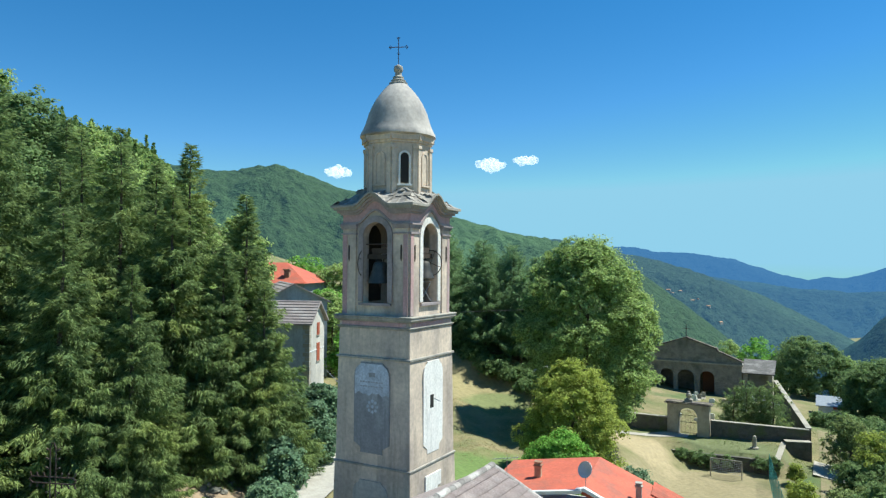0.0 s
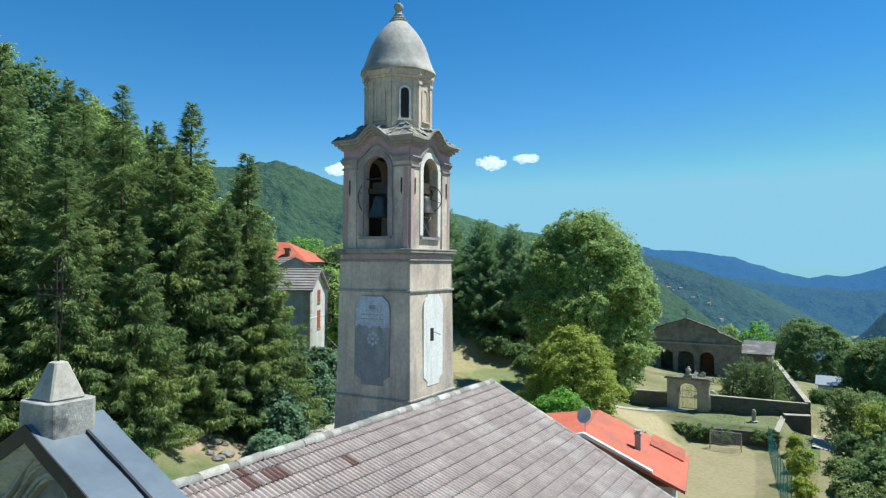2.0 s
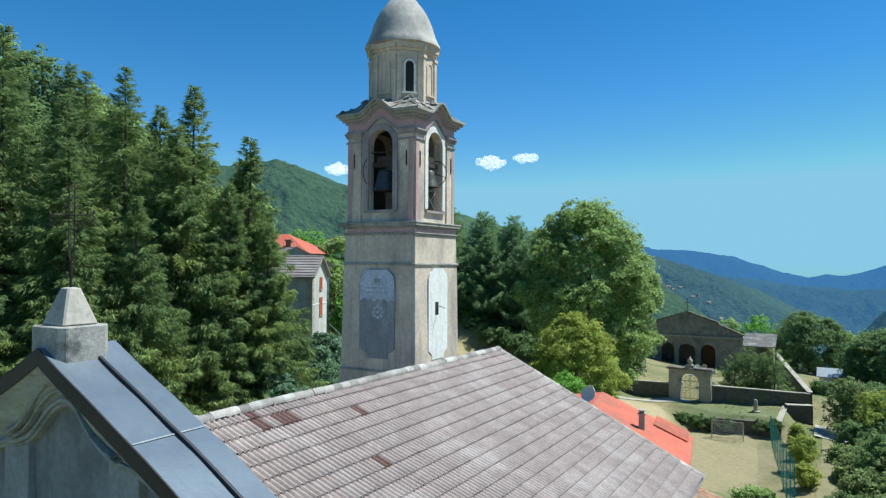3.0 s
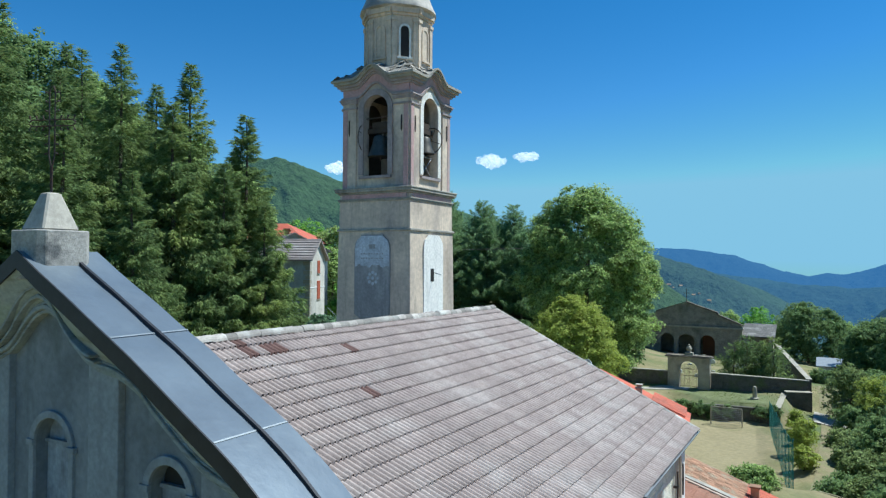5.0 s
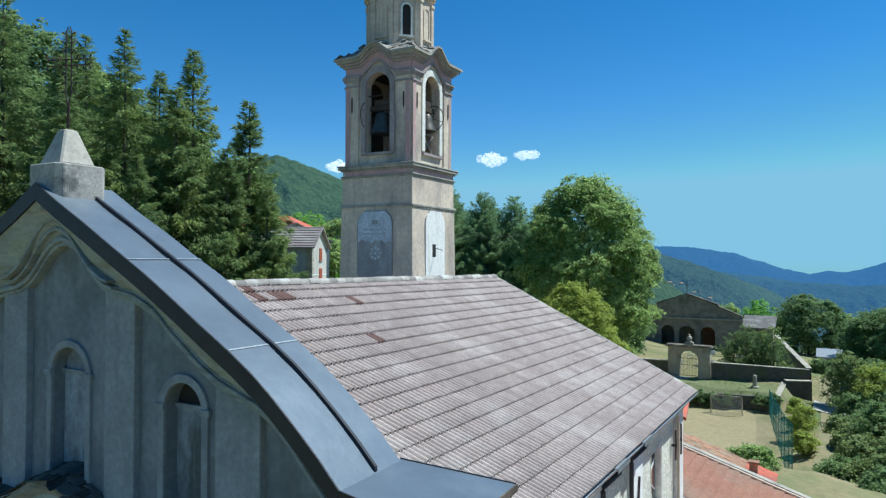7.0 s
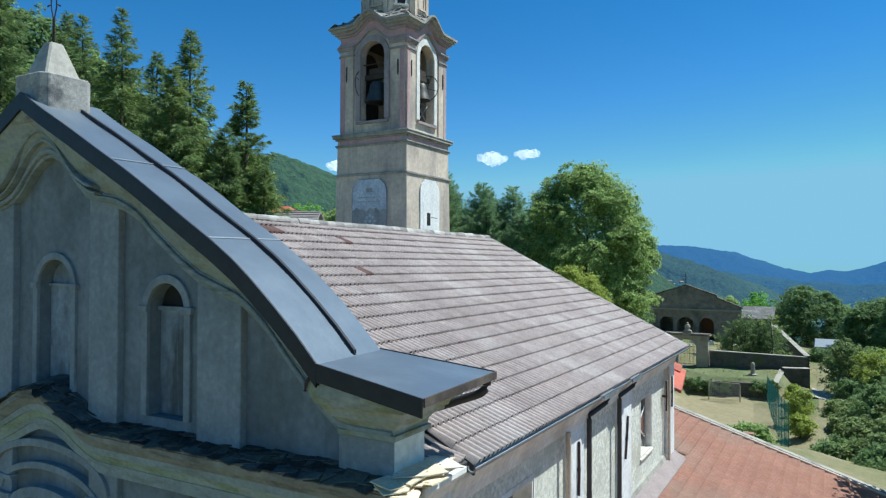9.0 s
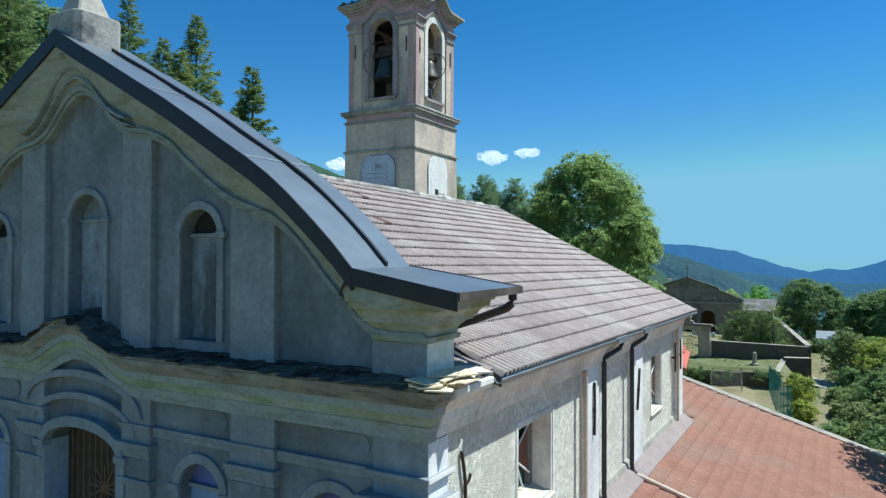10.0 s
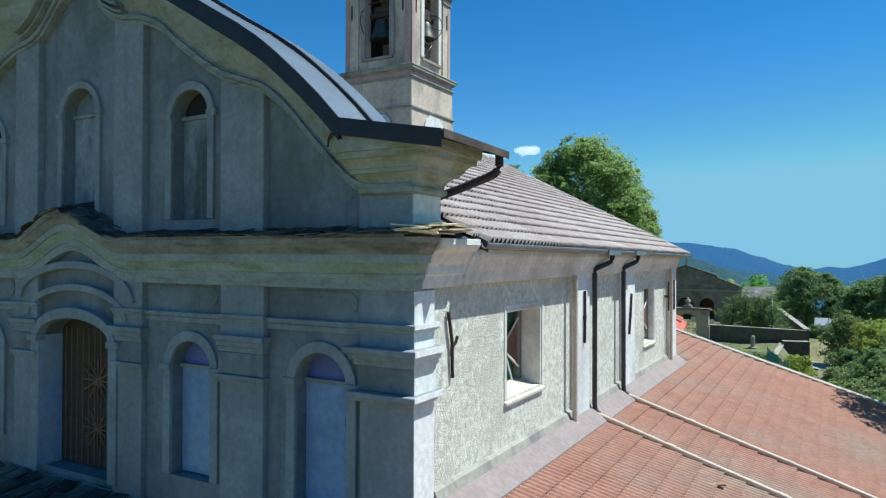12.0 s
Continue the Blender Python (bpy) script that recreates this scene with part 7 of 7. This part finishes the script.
def crown_mesh(seed, lobes, leaves, size, shell=0.55):
    """Leaves gathered in many small tufts over overlapping lobes (x, y, z, rx, rz)."""
    g = np.random.default_rng(seed)
    lob = np.array(lobes, float)
    vol = lob[:, 3] * (lob[:, 3] + lob[:, 4])
    vol[0] *= 0.9
    nt = max(40, leaves // 34)
    k_ = g.choice(len(lob), nt, p=vol / vol.sum())
    d = unit(g.normal(0, 1, (nt, 3)) + np.array([0, 0, 0.45]))
    rad = 1.0 - 0.22 * g.random(nt) ** 2 + np.clip(0.08 * g.normal(0, 1, nt), -0.2, 0.12)
    half = np.stack([lob[k_, 3], lob[k_, 3], lob[k_, 4]], 1)
    tuft = lob[k_, :3] + d * half * rad[:, None]
    inner = g.random(nt) < 0.22
    tuft[inner] = lob[0, :3] + d[inner] * lob[0, [3, 3, 4]] * g.uniform(0.55, 1.12, (inner.sum(), 1))
    i = np.repeat(np.arange(nt), leaves // nt)
    spread = (size * 2.6 + 0.06 * lob[k_, 3])[i] * g.uniform(0.5, 1.3, nt)[i]
    dd = np.clip(g.normal(0, 1, (len(i), 3)), -1.7, 1.7) * np.array([1, 1, 0.55])
    cent = tuft[i] + dd * (spread * 0.62)[:, None] + np.array([0, 0, -0.4]) * (spread * (dd[:, 0] ** 2 + dd[:, 1] ** 2) * 0.3)[:, None]
    nrm = unit(d[i] * 0.8 + np.array([0, 0, 0.55]) + g.normal(0, 0.5, (len(i), 3)))
    u = unit(np.cross(nrm, g.normal(0, 1, (len(i), 3))))
    v = np.cross(nrm, u)
    s = g.uniform(0.65, 1.30, len(i))[:, None] * size
    pts = np.stack([cent - u * s, cent + v * s * 0.55, cent + u * s, cent - v * s * 0.55], 1)
    return pts.reshape(-1, 3), np.arange(4 * len(i)).reshape(-1, 4)


def trunk_bm(h, r0, r1, seed, limbs=6, spread=2.0, start=0.35):
    g = random.Random(seed)
    bm = bmesh.new()
    wave = 0.02 * h if limbs else 0.003 * h
    pts = [(wave * math.sin(k * 1.3 + seed) * (k > 0), wave * math.cos(k * 1.7 + seed) * (k > 0), h * k / 6) for k in range(7)]
    pts[0] = (0, 0, -0.6)
    tube(bm, pts, r0, 9, r1)
    for q in range(limbs):
        z = h * (start + (0.9 - start) * q / max(1, limbs))
        a = 2.4 * q + g.random()
        l_ = spread * g.uniform(0.6, 1.0) * (1.15 - 0.6 * z / h)
        tube(bm, [(0, 0, z), (l_ * 0.45 * math.cos(a), l_ * 0.45 * math.sin(a), z + l_ * 0.30), (l_ * math.cos(a), l_ * math.sin(a), z + l_ * 0.75)], r0 * 0.38, 6, r0 * 0.1)
    return bm


def tree(name, label, category, x, y, material, data, trunk, group="", sink=0.1, kind=""):
    ob = thing(name, label, category, group, at=(x, y, gz(x, y) - sink))
    part("trunk", trunk, BARK, ob)
    hold("crown", mesh_np("crown", *data), material, ob)
    return ob


# spruces beside the church
protos = []
for i, (h, r) in enumerate(((21.0, 5.3), (18.0, 4.9), (23.0, 5.7))):
    ob = tree("spruce", "tall dark green spruce with drooping boughs", "spruce", 0, 0, SPRUCE, spruce_mesh(30 + i, h, r, 72000, power=0.96), trunk_bm(h * 0.97, 0.30, 0.03, i, 0), "spruces beside the church")
    protos.append((ob, h))
SPRUCES = [(-37.2, 28.6, 28.0, 0), (-39.2, 24.3, 28.6, 2), (-34.0, 31.1, 24.4, 1), (-46.5, 20.0, 31.5, 2), (-35.8, 26.0, 24.5, 1), (-33.6, 28.6, 20.5, 1), (-41.5, 29.0, 27.0, 0),
           (-36.5, 18.5, 22.5, 1), (-43.0, 15.0, 26.5, 0), (-40.0, 20.5, 26.0, 0), (-31.6, 30.6, 17.5, 1), (-38.0, 13.0, 21.0, 1), (-50.0, 27.0, 31.0, 0), (-47.0, 11.0, 27.5, 2), (-55.0, 22.0, 33.0, 2), (-34.0, 21.5, 19.0, 1), (-52.0, 15.5, 30.5, 0), (-44.0, 24.5, 29.0, 2)]
placed = set()
for i, (x, y, tip, kd) in enumerate(SPRUCES):
    proto, h = protos[kd]
    z = gz(x, y) - 0.1
    s = (tip + 0.7 - z) / h
    m = pose(x, y, z, 0, 0, 67 * i)
    ob = proto
    if kd in placed:
        ob = copy_thing(proto, m)
        ob.scale = (s * 1.04, s * 1.04, s)
    else:
        placed.add(kd)
        ob.matrix_basis = m
        ob.scale = (s, s, s)


def lobes_ball(seed, n_, rx, rz, z0, big):
    g = random.Random(seed)
    out = [(0, 0, z0, rx * 0.74, rz * 0.82)]
    for q in range(n_):
        a, e = g.uniform(0, 6.283), g.uniform(-0.85, 1.0)
        k_ = math.sqrt(max(0.0, 1 - e * e))
        f_ = g.uniform(0.66, 0.84)
        out.append((rx * f_ * k_ * math.cos(a), rx * f_ * k_ * math.sin(a), z0 + rz * 0.78 * e, big * g.uniform(0.7, 1.15), big * g.uniform(0.6, 1.0)))
    return out


def broad(name, label, x, y, top, radius, material, seed, leaves, size, base=0.22, category="tree", taper=False, group=""):
    h = max(1.2, top - gz(x, y))
    rz = h * (1 - base) / 2
    lob = lobes_ball(seed, (110 if radius > 7.5 else 60) if radius > 5 else 30, radius, rz, h * base + rz, radius * (0.185 if radius > 5 else 0.30))
    if taper:
        lob = [(px * (1.25 - 0.85 * pz / h), py * (1.25 - 0.85 * pz / h), pz, rx * (1.2 - 0.7 * pz / h), rz_) for px, py, pz, rx, rz_ in lob]
    return tree(name, label, category, x, y, material, crown_mesh(seed, lob, leaves, size), trunk_bm(h * 0.7, 0.035 * h ** 0.8 + 0.04, 0.03, seed, 7, radius * 0.55), group)


broad("chestnut_tree", "large full green chestnut tree above the cemetery wall", -21.2, 73.5, 24.7, 8.9, GREEN, 51, 170000, 0.145, -0.04)
broad("lime_tree", "rounded yellow-green lime tree on the slope", -17.0, 55.8, 11.6, 5.8, YELLOW, 52, 90000, 0.105, -0.10, taper=True)
broad("hazel_bush", "bright green leafy bush behind the red roof", -14.2, 44.5, 7.2, 3.0, BRIGHT, 53, 26000, 0.10, -0.2, "bush")
broad("laurel_bush", "blue-green bush beside the red roof", -10.6, 52.0, 3.4, 3.0, TEAL, 54, 14000, 0.12, -0.25, "bush")
broad("laurel_bush", "blue-green bush beside the red roof", -12.8, 50.0, 2.6, 2.6, TEAL, 55, 12000, 0.12, -0.25, "bush")
for i, (x, y, top, r) in enumerate(((-49.3, 89.3, 24.6, 3.5), (-43.1, 90, 23.6, 3.3), (-38.4, 90.9, 23.0, 3.1), (-52, 92.6, 26.8, 3.6), (-33.3, 91.7, 19.5, 2.9), (-36, 95, 21, 3.2), (-29.5, 94, 17, 3.4), (-45, 96, 23, 3.4), (-46.5, 85, 20.5, 2.9), (-40.5, 86, 19.8, 2.8), (-35.2, 87, 18.4, 2.8))):
    h = max(1.2, top - gz(x, y))
    tree("pine_tree", "tall pine with a bare lower trunk on the mound", "pine", x, y, PINE, spruce_mesh(70 + i, h, r * 1.75, 52000, 0.20, 0.12, 0.25, 0.62), trunk_bm(h * 0.97, 0.22, 0.04, i, 5, 1.4, 0.2), "pines on the mound")
for i, (x, y, r) in enumerate(((-45.5, 85, 3.2), (-41.6, 84.5, 2.8), (-37.8, 83, 3.0), (-34.0, 82, 2.6), (-30.2, 80, 2.8), (-49.0, 87, 3.0))):
    broad("undergrowth_bush", "dark undergrowth at the foot of the pines", x, y, gz(x, y) + 1.9, r, GREEN_DARK, 110 + i, 9000, 0.16, -0.25, "bush", group="undergrowth under the pines")
for i, (x, y, top, r, mt, lf) in enumerate(((0.5, 136, 7.2, 6.8, GREEN_DARK, 26000), (-9, 150, 6.5, 5.5, BRIGHT, 12000), (-15, 152, 5.6, 5.5, GREEN, 12000), (10.5, 116, 6.2, 6.5, GREEN_DARK, 26000), (16.5, 108, 9.0, 8.0, GREEN_DARK, 26000),
        (-3, 150, 5.5, 5.5, GREEN_DARK, 12000), (7.0, 139, 3.5, 5.0, GREEN, 12000), (-27, 100, 14, 5.5, GREEN_DARK, 18000), (-31, 96, 12, 5.0, GREEN_DARK, 16000), (-24.5, 104, 10, 4.5, GREEN_DARK, 14000), (-22, 92, 8, 4.0, GREEN_DARK, 12000))):
    broad("broadleaf_tree", "dense dark green broadleaf tree by the cemetery", x, y, top, r, mt, 90 + i, lf, 0.20, -0.06, group="trees round the cemetery")
for i, (x, y, top, r, mt) in enumerate(((6.0, 72, -2.4, 2.6, OLIVE), (6.2, 88, 2.6, 3.4, OLIVE), (6.4, 66, -2.6, 2.2, OLIVE), (9.0, 82, 2.4, 3.6, YELLOW), (7.8, 52, -1.2, 3.0, OLIVE), (11.5, 70, 1.8, 4.2, OLIVE), (12.5, 82, 1.4, 4.6, GREEN_DARK), (10.5, 62, 0.8, 3.8, OLIVE), (6.8, 80, -0.9, 2.6, GREEN_DARK), (6.8, 61, -1.9, 2.6, OLIVE), (4.4, 106, -1.0, 3.0, GREEN_DARK), (9.4, 78, -0.6, 3.6, GREEN_DARK), (9.0, 66, 0.2, 3.4, GREEN_DARK), (5.4, 54, -2.2, 2.4, GREEN_DARK), (9.5, 56, 0.0, 3.2, OLIVE), (11, 92, 0.8, 4.2, GREEN_DARK), (8.5, 47, -1.5, 2.8, GREEN_DARK), (8.0, 98, 0.4, 3.6, GREEN_DARK))):
    broad("shrub", "loose green shrub beside the track", x, y, top, r, mt, 120 + i, 11000, 0.14, -0.3, "shrub", group="shrubs beside the track")
for i, (x, y, top, r) in enumerate(((-7.3, 94, 3.3, 2.1), (-5.9, 95, 4.3, 2.3), (-4.2, 96, 3.6, 2.2), (-2.6, 95, 4.3, 2.3))):
    h = max(1.2, top - gz(x, y))
    tree("cemetery_tree", "airy dark conifer inside the cemetery wall", "conifer", x, y, SPRUCE, spruce_mesh(140 + i, h, r, 5200, 0.06, 0.10, 0.26, 0.42), trunk_bm(h * 0.96, 0.12, 0.03, 140 + i, 5, 0.8, 0.2), "cemetery trees")
for i, (x, y, top, r) in enumerate(((0.6, 80.5, -2.4, 0.9), (1.5, 69, -0.9, 1.5), (1.9, 63.0, -2.4, 1.3), (1.2, 74, -3.0, 1.0))):
    broad("sapling", "young yellow-green sapling by the net", x, y, top, r, YELLOW, 150 + i, 4200, 0.10, 0.16, group="saplings by the net")
broad("hazel_bush", "bright green bush behind the low shed", -0.5, 44.5, 0.1, 1.6, GREEN, 156, 7000, 0.10, -0.2, "bush")
for i, (x, y, top, r) in enumerate(((-29.2, 29.8, 7.8, 1.9), (-27.4, 27.0, 5.6, 1.5), (-34.5, 40.5, 9.5, 2.2), (-31.5, 36.0, 9.0, 2.0))):
    broad("bramble_bush", "blue-green brambles on the bank by the lane", x, y, top, r, TEAL, 160 + i, 12000, 0.13, -0.25, "bush", group="brambles by the lane")
for i, (x, y, top, r, mt) in enumerate(((-60, 72, 17, 4.0, BRIGHT), (-55, 68, 16.5, 3.6, GREEN), (-47, 62, 15.5, 3.0, GREEN), (-44, 58, 13, 2.6, BRIGHT), (-66, 84, 20, 4.5, GREEN), (-75, 86, 22, 5, BRIGHT))):
    broad("garden_tree", "sunlit green tree behind the village houses", x, y, top, r, mt, 170 + i, 12000, 0.19, -0.05, group="garden trees")
for i, (x, y, top, r, mt) in enumerate(((-69, 35, 39.5, 5.5, GREEN_DARK), (-63, 41, 34, 5.0, GREEN), (-77, 30, 44, 6.0, GREEN_DARK), (-72, 43, 37, 5.5, GREEN), (-62, 31, 31, 4.5, GREEN_DARK), (-84, 38, 46, 6, GREEN), (-58, 45, 29, 4.5, GREEN), (-70, 52, 33, 5, GREEN), (-60, 55, 27, 4.5, GREEN), (-80, 50, 38, 6, GREEN), (-66, 22, 38, 5, GREEN_DARK), (-56, 37, 27, 4, GREEN_DARK))):
    broad("hillside_tree", "tall broadleaf tree on the rising hillside", x, y, top, r, mt, 190 + i, 26000, 0.21, 0.0, group="hillside trees")

for i, (x, top, r) in enumerate(((-12.0, -3.0, 0.9), (-10.2, -2.8, 1.1), (-8.6, -3.1, 0.9), (-6.8, -3.0, 0.8), (-3.2, -2.7, 1.1), (-1.8, -2.6, 0.9))):
    ob = broad("ivy_clump", "dark green ivy hanging over the retaining wall", x, 83.0, top, r, GREEN_DARK, 240 + i, 2600, 0.09, 0.1, "ivy", group="ivy on the retaining wall")

for i, (x, y, top, r) in enumerate(((-50, 93, 12.0, 2.6), (-46.5, 92.5, 10.6, 2.4), (-42.5, 93.5, 10.0, 2.6), (-38.5, 94, 9.0, 2.4), (-34.5, 95, 7.8, 2.4), (-31, 96.5, 7.0, 2.4))):
    broad("undergrowth_bush", "dark undergrowth beneath the pines on the mound", x, y, top, r, GREEN_DARK, 260 + i, 6000, 0.15, -0.2, "bush", group="undergrowth under the pines")

broad("walnut_tree", "leafy walnut tree beyond the side building, shading its roof", 11.6, 21.8, 12.2, 4.4, GREEN, 231, 26000, 0.16, 0.34)

# woods further up the hillside, one joined canopy
g = np.random.default_rng(77)
fv, fq, base_n = [], [], 0
spots_ = []
while len(spots_) < 2300:
    x, y = g.uniform(-300, -52), g.uniform(10, 260)
    a = math.degrees(math.atan2(-(x - 4), y + 6.7))
    if not 36 < a < 72 or math.hypot(x, y) < 92 or (a < 46 and math.hypot(x, y) < 130):
        continue
    if a < 51:
        continue
    spots_.append((x, y))
for q, (x, y) in enumerate(spots_):
    d = math.hypot(x, y)
    h, r = g.uniform(8, 15), g.uniform(2.6, 4.6)
    n_ = int(np.clip(40000 / d, 130, 400))
    dirs = unit(g.normal(0, 1, (n_, 3)))
    dirs[:, 2] = np.abs(dirs[:, 2]) * 1.1 - 0.35
    cone = q % 15 == 0
    rad = g.uniform(0.75, 1.08, n_)[:, None]
    rad = rad * (1 + 0.22 * np.sin(dirs[:, :1] * 5 + q) * np.sin(dirs[:, 1:2] * 5 + 2 * q))
    cent = dirs * rad * np.array([r, r, h * 0.45]) + np.array([0, 0, h * 0.6])
    if cone:
        tt = g.random(n_)
        cent = np.stack([np.cos(dirs[:, 0] * 9) * r * (1 - tt) * 0.8, np.sin(dirs[:, 0] * 9) * r * (1 - tt) * 0.8, h * 1.25 * tt + 0.5], 1)
    cent = cent + np.array([x, y, gz(x, y)])
    nrm = unit(dirs + g.normal(0, 0.5, (n_, 3)) + np.array([0, 0, 0.3]))
    u = unit(np.cross(nrm, g.normal(0, 1, (n_, 3))))
    s = g.uniform(0.18, 0.40, n_)[:, None] * (0.7 + d / 260)
    v_, q_ = quads_from(cent, u * s, np.cross(nrm, u) * s * 0.7)
    fv.append(v_)
    fq.append(q_ + base_n)
    base_n += len(v_)
woods = hold("hillside_woods", mesh_np("hillside_woods", np.concatenate(fv), np.concatenate(fq)), FOREST)
tagged(woods, "mixed green woods covering the hillside", "woods", kind="stuff")

# rough grass on the slopes and the field
def grass(name, label, n_, area, col, seed, tall):
    g_ = np.random.default_rng(seed)
    x, y = g_.uniform(area[0], area[1], n_), g_.uniform(area[2], area[3], n_)
    keep = np.sin(x * 0.8 + 2 * np.sin(y * 0.45)) + np.sin(y * 0.6 + seed) + g_.normal(0, 0.8, n_) > 0.1
    x, y = x[keep], y[keep]
    base_ = np.stack([x, y, ground(x, y) - 0.04], 1)
    m_ = len(x)
    lean = np.stack([g_.normal(0, 0.35, m_), g_.normal(0, 0.35, m_), np.ones(m_)], 1) * g_.uniform(0.4, 1.0, m_)[:, None] * tall
    a_ = g_.uniform(0, 6.283, m_)
    w_ = np.stack([np.cos(a_), np.sin(a_), 0 * a_], 1) * tall * 0.32
    pts = np.stack([base_ - w_, base_ + w_, base_ + lean], 1)
    ob = hold(name, mesh_np(name, pts.reshape(-1, 3), np.arange(3 * m_).reshape(m_, 3)), col)
    return tagged(ob, label, "grass", kind="stuff")


STRAW = leafy("straw_grass", (0.42, 0.34, 0.18), (0.30, 0.25, 0.12), glass=0.3)
MEADOW = leafy("green_grass", (0.17, 0.24, 0.06), (0.24, 0.25, 0.08), glass=0.3)
grass("dry_grass", "tufts of dry straw-coloured grass", 26000, (-44, -20, 52, 82), STRAW, 5, 0.13)
grass("green_grass", "tufts of green grass", 26000, (-14, 9, 83.5, 112), MEADOW, 6, 0.15)

# stones on the earth bank under the spruces
for q in range(16):
    g_ = random.Random(400 + q)
    x, y = -30.5 + g_.uniform(-2.6, 2.2), 26.5 + g_.uniform(-3, 3)
    bm = bmesh.new()
    bmesh.ops.create_icosphere(bm, subdivisions=2, radius=1.0)
    for v in bm.verts:
        v.co = v.co * (1 + 0.3 * noise.noise(v.co * 1.4 + Vector((q, 0, 0)))) * g_.uniform(0.97, 1.03)
        v.co.z *= 0.6
    ob = part("bank_stone", bm, STONE, None)
    ob.matrix_basis = pose(x, y, gz(x, y) + 0.05, 0, 0, 40 * q) @ Matrix.Scale(g_.uniform(0.2, 0.5), 4)
    tagged(ob, "grey field stone on the earth bank", "stone", "stones on the bank")

# clouds low over the hills
def cloud(seed, az, up, wide):
    g_ = random.Random(seed)
    bm = bmesh.new()
    d = 4000
    for q in range(7):
        x = (q - 3) / 4.0 * wide / 2
        r_ = wide * 0.13 * (1 - 0.6 * abs(q - 3.0) / 3.5) * g_.uniform(0.75, 1.25)
        lift_ = wide * g_.uniform(-0.025, 0.035)
        res = bmesh.ops.create_icosphere(bm, subdivisions=4, radius=1.0)
        for v in res["verts"]:
            nn = 1 + 0.38 * noise.fractal(v.co * 1.6 + Vector((q, seed, 0)), 0.7, 2.0, 5)
            v.co = Vector((x + v.co.x * r_ * 1.3 * nn, v.co.y * r_ * nn, v.co.z * r_ * 1.5 * nn + lift_))
    ob = part("cloud", bm, CLOUD, None, smooth=True)
    a = radians(az)
    ob.matrix_basis = Matrix.Translation((4 - d * math.sin(a), -6.7 + d * math.cos(a), 18.5 + d * math.tan(radians(up)))) @ Matrix.Rotation(a, 4, "Z")
    return tagged(ob, "small white fair-weather cloud low in the sky", "cloud", "clouds")


cloud(1, 38.0, 7.45, 170)
cloud(2, 25.3, 8.15, 190)
cloud(3, 22.5, 8.5, 160)
